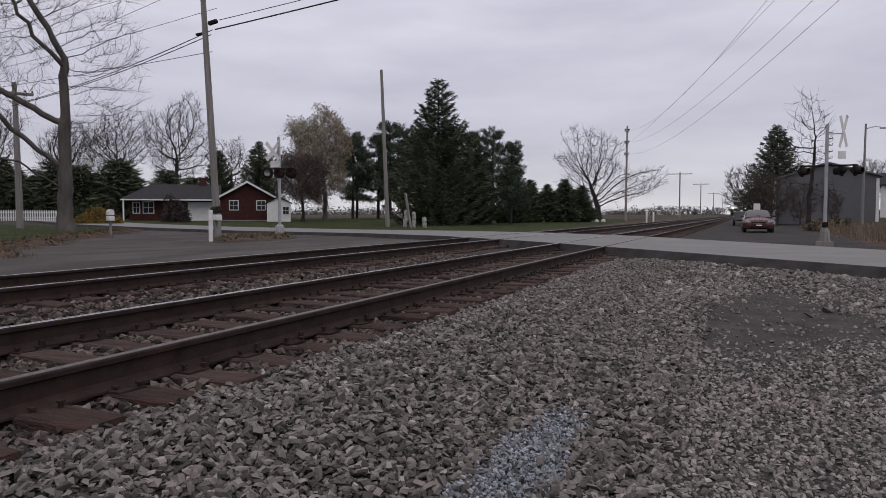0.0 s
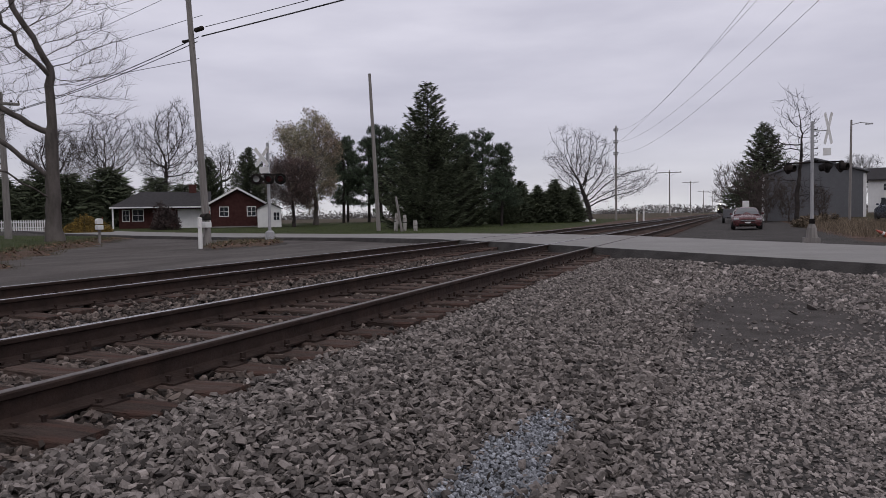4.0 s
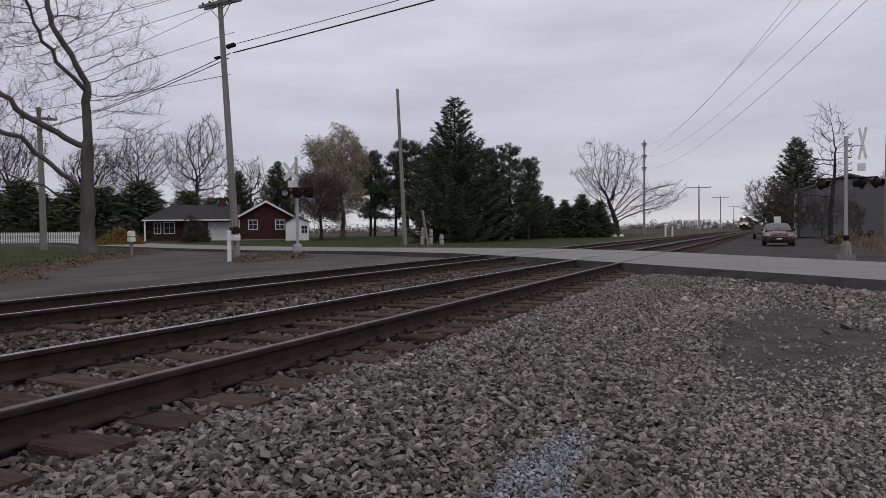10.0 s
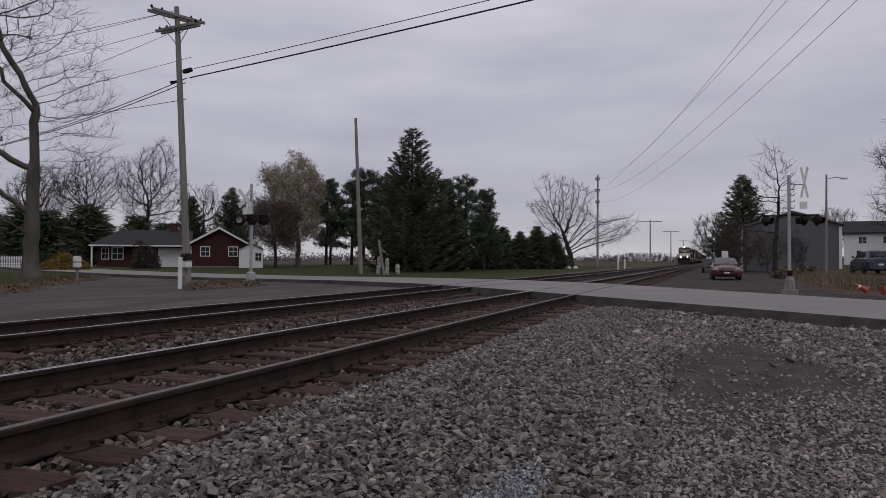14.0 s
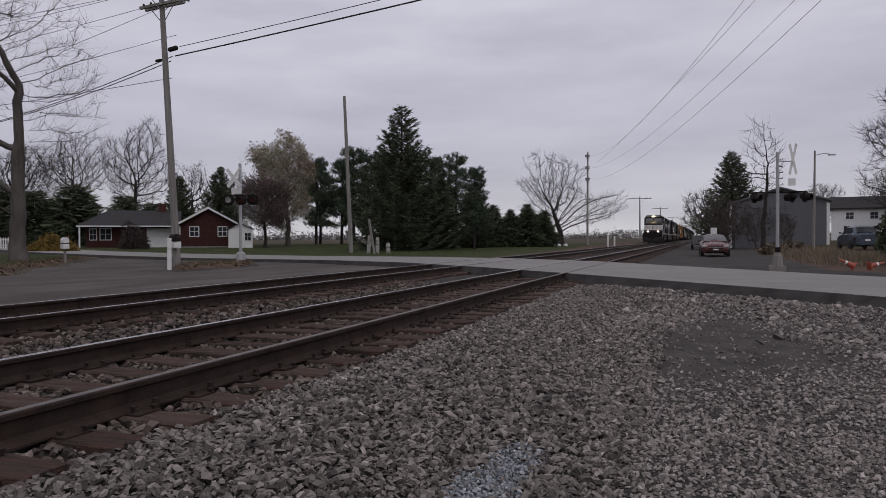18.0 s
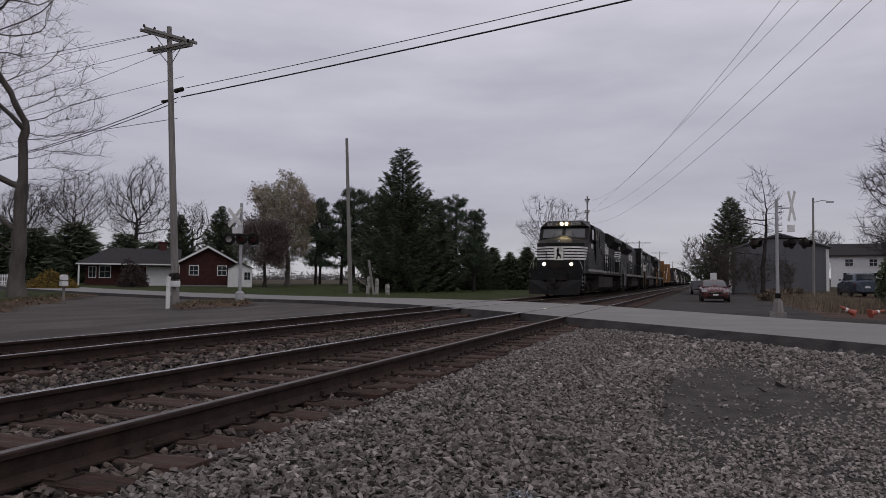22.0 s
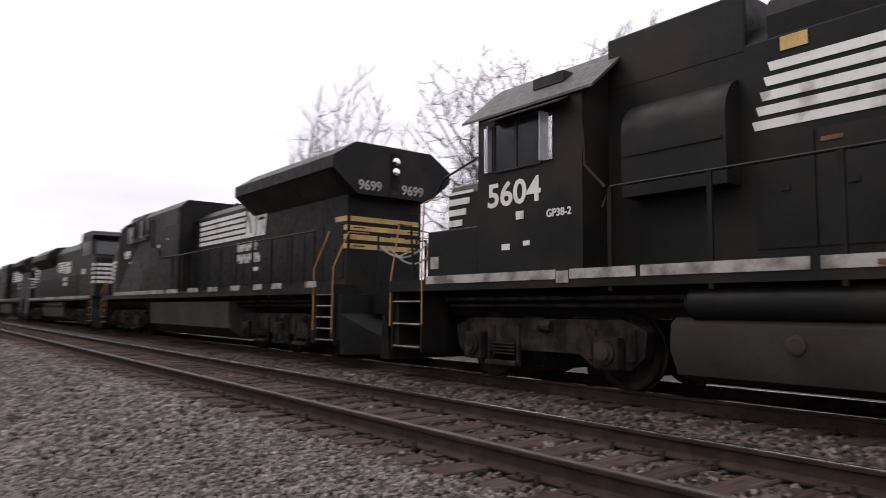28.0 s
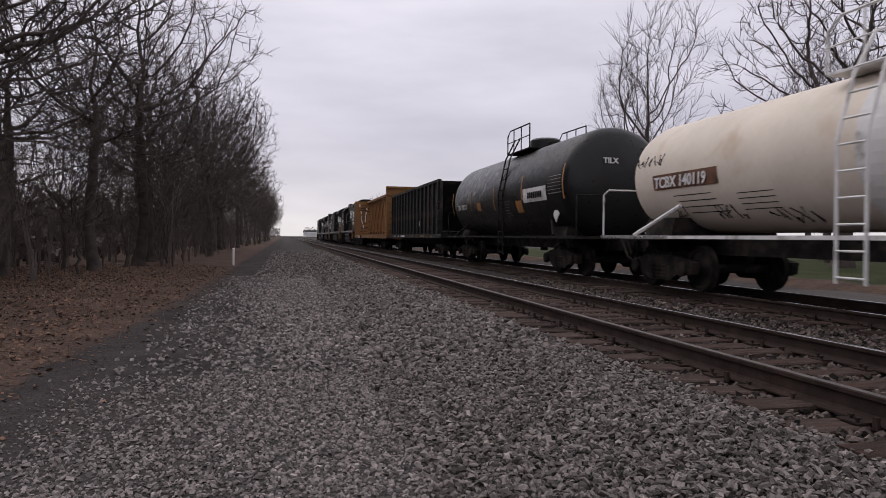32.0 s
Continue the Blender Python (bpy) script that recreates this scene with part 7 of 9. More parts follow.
def round_tree(seed, h, w, foot=0.25, n=2000, r0=0.3, cone=0.3, **kw):
    """A leafless tree with a rounded crown: h high, w wide, branching from the share foot of its height."""
    rng = np.random.RandomState(seed)
    zc, rz = h * (1 + foot * 0.9) / 2, h * (1 - foot * 0.9) / 2
    goals = crown_points(rng, n, (0, 0, zc), (w / 2, w / 2, rz), 0.3, cone)
    trunk = [(0, 0, -0.25), (0.02 * h * rng.uniform(-1, 1), 0.02 * h * rng.uniform(-1, 1), h * foot), (0.03 * h * rng.uniform(-1, 1), 0.03 * h * rng.uniform(-1, 1), h * (foot + 0.3))]
    kw = {**dict(step=0.03 * h, kill=0.042 * h, reach=0.22 * h), **kw}
    return bare(seed, r0, trunk, goals, **kw)


def needle_blades(c, way, size, seed, broad):
    """Thin pointed blades at c along way."""
    rng = np.random.RandomState(seed)
    b = np.cross(way, rng.normal(0, 1, way.shape))
    b /= np.linalg.norm(b, axis=1)[:, None] + 1e-9
    s = size * rng.uniform(0.6, 1.35, (len(c), 1))
    v = np.stack([c - way * s * 0.4, c + b * s * broad, c + way * s, c - b * s * broad], 1).reshape(-1, 3)
    return v, np.arange(len(c) * 4).reshape(-1, 4)


def conifer(seed, h, w, material, full=1.0, base=0.06, card=0.3, dense=30, sweep=0.25, taper=0.85):
    """Feathery boughs all round a straight stem, drooping at mid length and lifting at the tip."""
    rng = np.random.RandomState(seed)
    boughs = [([(np.array([0, 0, -0.2]), h * 0.018), (np.array([0, 0, h * 0.6]), h * 0.009), (np.array([0, 0, h]), 0.015)], 8)]
    cs, ws = [], []
    z, turn = h * base + 0.1, 0.0
    while z < h * 0.99:
        f = 1 - z / h
        turn += 2.4 + rng.uniform(-0.4, 0.4)
        l = full * w * 0.5 * (0.04 + 0.96 * f ** taper) * (0.6 + 0.5 * rng.rand() ** 0.7)
        out = np.array([math.cos(turn), math.sin(turn), 0])
        side = np.array([-out[1], out[0], 0])
        lift = sweep * (1.2 - f) + rng.uniform(-0.08, 0.12)
        at = lambda t: np.array([0, 0, z]) + out * l * t + np.array([0, 0, l * (lift * t - 0.35 * f * t * (1 - t) * 2 + 0.16 * t ** 3)])
        boughs.append(([(at(0), 0.035 + 0.01 * l * 0.3), (at(0.5), 0.022), (at(1.0), 0.006)], 3))
        m = max(6, int(l * dense * 1.5))
        t = np.sort(0.12 + 0.9 * rng.rand(m) ** 0.75)
        hand = rng.choice((-1, 1), m)
        ang = rng.uniform(0.2, 1.0, m)
        off = hand * rng.rand(m) * (0.10 + 0.16 * l) * (1.1 - t)
        p = np.array([at(q) for q in t]) + side[None] * off[:, None] + rng.normal(0, 0.05, (m, 3)) + np.array([0, 0, -1]) * (rng.rand(m) * 0.16)[:, None]
        wv = out[None] * np.cos(ang)[:, None] + side[None] * (np.sin(ang) * hand)[:, None] + np.stack([0 * t, 0 * t, rng.normal(0.08, 0.3, m)], 1)
        cs.append(p)
        ws.append(wv / np.linalg.norm(wv, axis=1)[:, None])
        z += h * 0.0021 * (0.6 + 0.9 * rng.rand()) / (0.35 + 0.65 * f) + 0.004
    v, f = needle_blades(np.concatenate(cs), np.concatenate(ws), card * 1.6, seed, 0.1)
    return limb_mesh(boughs, M["bark_dark"], "trunk"), raw_mesh("crown", v, f, M[material])


def pine_tree(seed, h, w):
    """Open pine: bare lower stem, loose rounded masses of needles above."""
    rng = np.random.RandomState(seed)
    limbs, pts = [([(np.array([0, 0, -0.2]), 0.24), (np.array([0.2, 0, h * 0.6]), 0.14), (np.array([0, 0, h]), 0.03)], 8)], []
    for k in range(72):
        z = h * (0.22 + 0.76 * rng.rand())
        a, l = rng.uniform(0, 6.283), w * 0.5 * rng.uniform(0.5, 1.1) * (1.1 - 0.6 * (z / h) ** 2)
        tip = np.array([math.cos(a) * l, math.sin(a) * l, z + rng.uniform(-0.2, 0.6)])
        limbs.append(([(np.array([0, 0, z - 0.2]), 0.06), (tip * np.array([0.5, 0.5, 1]), 0.04), (tip, 0.01)], 4))
        for i in range(10):
            pts.append(np.array([0, 0, z]) + (tip - np.array([0, 0, z])) * rng.uniform(0.35, 1.08) + rng.normal(0, 0.2, 3))
    c = np.repeat(np.array(pts), 24, 0)
    way = rng.normal(0, 1, c.shape) + np.array([0, 0, 0.5])
    way /= np.linalg.norm(way, axis=1)[:, None]
    v, f = needle_blades(c + way * 0.12 + rng.normal(0, 0.13, c.shape), way, 0.27, seed, 0.11)
    return limb_mesh(limbs, M["bark_dark"], "trunk"), raw_mesh("crown", v, f, M["pine"])


def bush_mesh(seed, w, d, h, material, n=1500, card=0.12):
    rng = np.random.RandomState(seed)
    p = rng.normal(0, 1, (n, 3))
    p /= np.linalg.norm(p, axis=1)[:, None]
    p *= (rng.rand(n, 1) ** 0.25) * (0.8 + 0.25 * np.sin(p[:, :1] * 4 + seed) * np.cos(p[:, 1:2] * 5))
    p[:, 2] = np.abs(p[:, 2])
    p *= np.array([w / 2, d / 2, h])
    v, f = cards(p, card, seed, 5, card * 0.7)
    return raw_mesh("foliage", v, f, M[material])


def bush(name, label, x, y, w, d, h, material, seed, rz=0, n=1500, card=0.12, group=""):
    t = thing(name, pose(x, y, ground_z(x, y), 0, 0, rz), label, "shrub", group)
    rng = np.random.RandomState(seed)
    stems = []
    for k in range(14):
        a = rng.uniform(0, 6.283)
        e = np.array([math.cos(a) * w * 0.4 * rng.rand(), math.sin(a) * d * 0.4 * rng.rand(), h * 0.85])
        stems.append(([(np.array([e[0] * 0.15, e[1] * 0.15, -0.1]), 0.03), (e * np.array([0.5, 0.5, 0.6]), 0.02), (e, 0.006)], 4))
    part("woody_base", limb_mesh(stems, M["bark_dark"], "woody_base"), None, t)
    part("foliage", bush_mesh(seed, w, d, h, material, n, card), None, t)
    return t


def plant_east():
    # pale sycamore in the yard: stem kinked at mid height, long limbs towards the street's far side
    rng = np.random.RandomState(11)
    goals = np.concatenate([crown_points(rng, 1500, (-1.6, -2.0, 12.6), (5.4, 5.4, 7.0), 0.2, 0.3), crown_points(rng, 800, (-3.0, -3.9, 6.6), (3.6, 3.6, 4.2), 0.2), crown_points(rng, 420, (1.3, 1.5, 8.4), (1.9, 1.9, 5.2), 0.1)])
    syc = bare(11, 0.34, [(0, 0, -0.25), (0.05, 0, 3.0), (0.05, 0.1, 8.2), (-0.35, -0.45, 9.6), (-0.8, -1.05, 10.8), (-0.95, -1.2, 13.0)], goals, "bark", 0.009, 4, 0.9, 12, 0.35, 0.42, 0.6, 0.14, 0.1, 3.2,
               [[(-0.615 * a + b, -0.79 * a - b, z) for a, b, z in arm] for arm in (((0, 0, 3.0), (1.0, 0.2, 3.8), (2.6, 0.5, 5.3), (4.8, 0.6, 6.3), (6.5, 0.4, 7.6)), ((0, 0, 5.0), (1.2, -0.2, 5.8), (3.0, -0.6, 6.9), (4.7, -0.8, 8.7), (6.6, -1.0, 11.2)), ((0, 0, 8.0), (0.7, 0.3, 8.7), (1.5, 0.6, 9.8), (2.1, 0.9, 11.6)), ((0, 0, 1.9), (0.7, 0.4, 2.5), (1.7, 0.9, 3.2), (3.9, 1.4, 4.0)))])
    place_bare("sycamore_tree", "tall pale-barked leafless sycamore in the yard", -26.6, 23.4, syc)
    # roadside bare trees behind the house
    A = round_tree(21, 14.5, 11.0, 0.22, 2400, 0.3, twig=0.017, length=0.9, per=4, rise=0.2, up=0.45)
    B = round_tree(22, 13.5, 9.5, 0.25, 2200, 0.28, twig=0.017, length=0.9, per=4, rise=0.24, up=0.45)
    C = round_tree(23, 12.0, 10.5, 0.18, 2400, 0.27, 0.5, twig=0.017, length=0.9, per=4, rise=0.2, up=0.45)
    rows = ((A, -73.8, 78.5, 1.2, 10), (B, -79, 73, 1.15, 60), (C, -86, 70, 1.2, 150), (B, -68, 84, 0.9, 220), (A, -62, 86, 0.7, 20), (C, -92, 62, 1.25, 80), (A, -96, 52, 1.15, 200), (B, -88, 44, 1.2, 300), (C, -100, 38, 1.15, 33))
    for tree, x, y, s, rz in rows:
        place_bare("bare_tree", "leafless dark deciduous tree behind the houses", x, y, tree, rz, s, "bare trees in the background")
    # broad tree past the crossing with a second lobe, tree by the crossing signal, trees by the barn and the lane
    rng = np.random.RandomState(31)
    goals = np.concatenate([crown_points(rng, 2000, (-1.0, 0, 6.2), (6.3, 5.0, 4.9), 0.1, 0.3), crown_points(rng, 700, (4.6, 0.9, 4.0), (3.4, 2.8, 2.8), 0.2)])
    place_bare("bare_tree", "broad low-forked leafless tree near the track", -13.5, 86.4, bare(31, 0.34, [(0, 0, -0.2), (-0.1, 0, 1.4), (-0.8, 0, 3.4)], goals, "bark_dark", 0.011, 3, 0.7, 8, 0.2, 0.33, 0.45, 0.1, 0.06, 2.6), 0, 1.0, z=0.3)
    rng = np.random.RandomState(33)
    goals = np.concatenate([crown_points(rng, 170, (0.2, 0, 6.4), (1.7, 1.3, 2.8), 0.2, 0.2), crown_points(rng, 90, (-1.7, 0, 4.6), (1.7, 1.2, 1.9), 0.2), crown_points(rng, 26, (1.2, 0, 2.4), (0.9, 0.8, 0.7), 0.2)])
    place_bare("bare_tree", "crooked leafless tree among dry brush", 6.95, 52, bare(33, 0.15, [(0, 0, -0.2), (0.05, 0, 2.2), (0.25, 0, 4.2), (0.25, 0, 5.6)], goals, "bark_dark", 0.012, 3, 0.7, 6, 0.2, 0.33, 0.45, 0.2, 0.08, 2.4), 0, 1.0, z=-0.1)
    place_bare("bare_tree", "large leafless tree beside the lane", 17.6, 55.0, round_tree(36, 12.5, 12.5, 0.2, 2600, 0.32, 0.2, twig=0.013, length=0.9), 130, 1.0, z=0.1)
    place_bare("bare_tree", "leafless tree beside the lane", 23, 66, B, 30, 0.9, z=0.2)
    for k, (x, y) in enumerate(((30, 118), (38, 125), (34, 140), (24, 150))):
        place_bare("bare_tree", "leafless dark deciduous tree behind the houses", x, y, C, 50 * k, 0.9, "bare trees in the background", 0.5)
    shrub = round_tree(37, 4.2, 4.0, 0.05, 420, 0.06, 0.5, material="bark_wood", twig=0.011, length=0.5, per=4, rise=0.3, up=0.5, limbs=3)
    for k, (x, y, s) in enumerate(((5.6, 66, 1.0), (7.2, 64, 0.85), (4.6, 70, 1.2), (9.2, 61, 0.7), (2.9, 82, 1.5), (17.5, 44, 0.8))):
        place_bare("leafless_shrub", "brown leafless shrub before the barn", x, y, shrub, 70 * k, s, "leafless shrubs beside the lane")
    # spruces
    S1 = conifer(41, 13.0, 10.8, "needle", 1.0, 0.02, 0.2, 34)
    S2 = conifer(42, 10.2, 7.6, "needle", 1.0, 0.02, 0.2, 34, 0.4)
    place_tree("spruce_tree", "large dark green spruce with a pointed top", "tree", -22.1, 57.2, *S1, 0, 1.0, "spruces beside the road")
    for x, y, rz, s in ((-19.6, 60.4, 40, 0.66), (-24.4, 62.5, 100, 0.86), (-18.4, 67, 300, 0.66)):
        place_tree("spruce_tree", "dark green spruce with a ragged pointed top", "tree", x, y, *S2, rz, s, "spruces beside the road")
    place_tree("spruce_tree", "broad dark conifer beside the barn", "tree", 5.9, 79, *conifer(45, 10.0, 8.6, "needle", 1.0, 0.04, 0.2, 30, 0.35), 77, 1.0, z=-0.1)
    place_tree("spruce_tree", "young spruce behind the brick house", "tree", -66, 79, *S2, 20, 0.95)
    place_tree("spruce_tree", "spruce behind the shed", "tree", -59.0, 79, *S2, 120, 1.05)
    # evergreen shrubs in a row
    sh = conifer(44, 3.4, 2.8, "needle", 1.05, 0.0, 0.22, 22)
    for k in range(9):
        x = -19.0 + 0.84 * k
        place_tree("evergreen_shrub", "dense dark evergreen shrub in a row", "shrub", x, 69.2 + 0.25 * k + 0.8 * (k % 2), sh[0], sh[1], 70 * k, (1.0, 0.9, 1.3, 0.9, 1.15, 1.0, 1.3, 1.0, 1.1)[k], "evergreen shrubs by the track")
    # dark hedge of evergreens behind the yard
    hd = conifer(46, 5.6, 5.6, "needle", 1.0, 0.0, 0.42, 6, 0.3, 0.45)
    for k in range(34):
        x, y = -62 - 1.65 * k, 71.5 - 1.45 * k
        place_tree("evergreen_tree", "dark evergreen in the yard's back row", "tree", x + 1.2 * (k % 2), y, hd[0], hd[1], 37 * k, (0.78 if k < 5 else 1.0) + 0.15 * ((k * 7) % 3), "evergreens behind the yard")
    # pines
    P = [pine_tree(51, 13.0, 6.2), pine_tree(52, 12.4, 5.6)]
    for k, (x, y) in enumerate(((-45.5, 81.5), (-43, 84), (-40.6, 83), (-38, 86), (-36, 84), (-34, 88), (-47.5, 86), (-31, 87), (-42, 90), (-37, 92), (-28.5, 90), (-33, 95))):
        place_tree("pine_tree", "dark green pine with an open lower stem", "tree", x, y, *P[k % 2], 61 * k, 0.88 + 0.06 * (k % 3), "pines behind the lawn")
    for x, y, rz, s in ((-16.3, 60.2, 20, 0.6),):
        place_tree("pine_tree", "dark green pine with tufted boughs beside the spruces", "tree", x, y, *P[1], rz, s, "pines beside the spruces")
    # budding tree and reddish tree
    for seed, x, y, h, w, n, material, buds, size, per, label, lab2 in (
            (61, -43.2, 71.2, 12.9, 9.6, 2600, "bark", "bud", 0.09, 13, "full tree in pale green and tan spring bud", "pale spring buds"),
            (62, -41.6, 64.4, 7.8, 7.6, 2000, "bark_dark", "redleaf", 0.07, 11, "small tree in dull red bud beside the shed", "dull red buds")):
        tr, lm, cr, tips = round_tree(seed, h, w, 0.16, n, 0.024 * h, 0.45, twig=0.011, length=0.7, material=material, per=3, rise=0.22, up=0.5)
        t = place_tree("budding_tree", label, "tree", x, y, tr, cr, 0, 1.0, "", None, "", lm)
        v, f = cards(tips, size, seed, per, 0.22)
        part("bud_foliage", raw_mesh("buds", v, f, M[buds]), None, t, lab2)
    # shrubs
    bush("forsythia_bush", "rounded golden yellow shrub in the yard", -44.0, 39.9, 4.6, 2.4, 1.75, "forsythia", 71, 48, 4000, 0.07)
    bush("bare_shrub", "large rounded leafless dark shrub before the house", -49.4, 53.6, 3.6, 2.6, 3.0, "redbark", 72, 48, 900, 0.09)
    bush("dark_shrub", "dark evergreen shrub beside the lane", 12.2, 39.5, 2.6, 2.2, 2.5, "needle", 73)
    bush("dark_shrub", "dark evergreen shrub beside the lane", 14.6, 41.5, 2.6, 2.6, 2.6, "needle", 74)
    for k, (x, y, w) in enumerate(((7.0, 46, 1.6), (8.2, 48, 2.0), (7.6, 53, 2.2))):
        bush("dry_brush", "tan dead brush beside the lane", x, y, w, w * 0.8, 0.7 + 0.2 * (k % 2), "drygrass", 80 + k, 0, 350, 0.09, "dry brush by the lane")


plant_east()


def plant_west():
    kw = dict(material="bark_wood", twig=0.012, length=0.5, per=3, limbs=6, rise=0.1, wild=0.16)
    W = [round_tree(101, 13.5, 10.5, 0.12, 2400, 0.2, 0.4, **kw), round_tree(102, 15.0, 11.0, 0.15, 2600, 0.23, 0.35, **kw), round_tree(103, 11.5, 9.5, 0.1, 2200, 0.16, 0.4, **kw), round_tree(104, 14.0, 12.0, 0.14, 2600, 0.25, 0.3, **kw)]
    kw = dict(material="bark_wood", twig=0.014, length=0.7, per=3, limbs=3, rise=0.12)
    F = [round_tree(105, 13.5, 10.0, 0.1, 1100, 0.18, 0.3, **kw), round_tree(106, 12.0, 10.0, 0.08, 1100, 0.16, 0.3, **kw)]
    sap = [round_tree(107, 6.5, 4.2, 0.06, 380, 0.05, 0.4, material="bark_wood", twig=0.006, length=0.5, per=3, limbs=2, rise=0.25), round_tree(108, 5.0, 3.8, 0.05, 340, 0.04, 0.4, material="bark_wood", twig=0.006, length=0.5, per=3, limbs=2, rise=0.25)]
    rng = random.Random(12)
    spots = [(10.6, -17.0), (11.4, -21.5), (9.8, -25.0), (15.0, -20), (13.5, -28), (14.5, -14.5), (17.5, -17), (12.6, -15.5), (18.5, -24)]
    y = -29.0
    while y > -190:
        spots.append((8.3 + rng.uniform(-0.4, 1.0) + (0.6 if y > -40 else 0) - 0.6 * smooth(-60, -110, y), y))
        if y > -60 and len(spots) % 3 == 0:
            spots.append((11.6 + rng.uniform(-1, 1.4), y - 1.3))
        y -= 4.3 + (2.2 if y < -60 else 0)
    for k, (x, y) in enumerate(spots):
        tree = W[rng.randrange(4)] if y > -62 else F[rng.randrange(2)]
        place_bare("woodland_tree", "leafless dark tree at the edge of the woods", x, y, tree, rng.uniform(0, 360), rng.uniform(0.78, 1.0) if y > -60 else rng.uniform(0.8, 0.98), "trees of the trackside woods")
    for k in range(30):
        y = -16 - 50 * rng.random()
        place_bare("sapling", "slender leafless sapling at the edge of the woods", (9.6 if y > -27 else 8.2) + 5 * rng.random() ** 1.5, y, sap[k % 2], rng.uniform(0, 360), rng.uniform(0.7, 1.2), "saplings of the trackside woods")
    # undergrowth: thin crowded stems
    heavy, fine, tips = grow(120, 3.6, 0.025, twig=0.006, fork=0.05, spread=0.7, kids=(9, 5), levels=2, up=0.4)
    und = limb_mesh([(p[::2], 3) for p, _ in heavy + fine], M["brush"], "undergrowth")
    vs = np.array([v.co for v in und.vertices])
    fc = np.array([p.vertices[:] for p in und.polygons])
    r2 = np.random.RandomState(5)
    av, af = [], []
    for k in range(700):
        y = -12 - 150 * r2.rand() ** 1.5
        x = 9.4 + r2.uniform(0, 12) if y > -26 else 7.6 + r2.uniform(0, 10)
        a, s = r2.uniform(0, 6.28), r2.uniform(0.4, 1.2)
        c, d = math.cos(a) * s, math.sin(a) * s
        av.append(np.stack([vs[:, 0] * c - vs[:, 1] * d + x, vs[:, 0] * d + vs[:, 1] * c + y, vs[:, 2] * s + ground_z(x, y)], 1))
        af.append(fc + k * len(vs))
    tagged(new("undergrowth", raw_mesh("undergrowth", np.concatenate(av), np.concatenate(af), M["brush"])), "tangled leafless undergrowth of the woods", "undergrowth", kind="stuff")
    # thicket deeper in the woods
    q = np.stack([r2.uniform(13, 34, 9000), -6 - 150 * r2.rand(9000) ** 1.3, -0.3 + 3.6 * r2.rand(9000) ** 1.8], 1)
    v, f = cards(q, 0.34, 6, 2, 0.3)
    tagged(new("thicket", raw_mesh("thicket", v, f, M["brush"])), "dense dark thicket deep in the woods", "undergrowth", kind="stuff")
    # trees beyond the far track
    big = round_tree(131, 16.0, 13.0, 0.18, 2600, 0.42, 0.25, material="bark_wood", twig=0.017, length=0.7, limbs=9, wild=0.16)
    mid = round_tree(132, 14.0, 8.0, 0.08, 800, 0.2, 0.7, material="bark_wood", twig=0.012, length=1.1, limbs=7, rise=0.35, up=0.5)
    pale = round_tree(133, 15.5, 11.0, 0.2, 2200, 0.34, 0.3, material="bark", twig=0.012, length=0.9, limbs=7)
    for tree, x, y, s, rz, lab in ((big, -17.5, -23.0, 0.82, 0, "large dark leafless tree beyond the tracks"), (big, -16.0, -15.8, 0.7, 240, "large dark leafless tree beyond the tracks"), (mid, -17.7, -38.5, 1.22, 40, "slender leafless tree beyond the tracks"), (mid, -20.5, -46, 1.1, 140, "slender leafless tree beyond the tracks"),
                                      (big, -23, -19.5, 0.72, 190, "large dark leafless tree beyond the tracks"), (pale, -25.5, -10.5, 0.8, 20, "pale leafless tree beyond the tracks"), (mid, -27, -36, 0.85, 250, "slender leafless tree beyond the tracks"), (pale, -32, 4, 0.8, 200, "pale leafless tree beyond the tracks"),
                                      (big, -24.5, -24, 0.64, 65, "large dark leafless tree beyond the tracks"), (mid, -21, -27.5, 0.8, 200, "slender leafless tree beyond the tracks"), (pale, -27, -17, 0.62, 110, "pale leafless tree beyond the tracks"), (mid, -24, -31.5, 0.9, 320, "slender leafless tree beyond the tracks"),
                                      (big, -20, -170, 0.75, 10, "leafless tree far along the track"), (big, -36, -28, 0.7, 90, "large dark leafless tree beyond the tracks")):
        place_bare("bare_tree", lab, x, y, tree, rz, s, "trees beyond the tracks")


plant_west()


def far_woods():
    """Low broken line of woods on the horizon."""
    rng = np.random.RandomState(77)
    pts = []
    for k in range(15000):
        side = rng.rand()
        if side < 0.6:
            a = rng.uniform(-0.95, 0.5)
            d = rng.uniform(520, 700)
            x, y = 3 + math.sin(a) * d, math.cos(a) * d
        else:
            a = rng.uniform(-0.6, 0.6)
            d = rng.uniform(480, 650)
            x, y = math.sin(a) * d, -math.cos(a) * d
        if -14 < x < 8:
            continue
        h = 4.6 + 2.2 * math.sin(x * 0.02) * math.sin(x * 0.051 + 1) + 1.5 * math.sin(y * 0.03)
        pts.append((x, y, 0.2 + h * rng.rand() ** 1.3))
    v, f = cards(np.array(pts), 0.7, 78, 5, 1.2)
    tagged(new("far_woods", raw_mesh("far_woods", v, f, M["woods"])), "distant line of leafless woods on the horizon", "woods", kind="stuff")


far_woods()


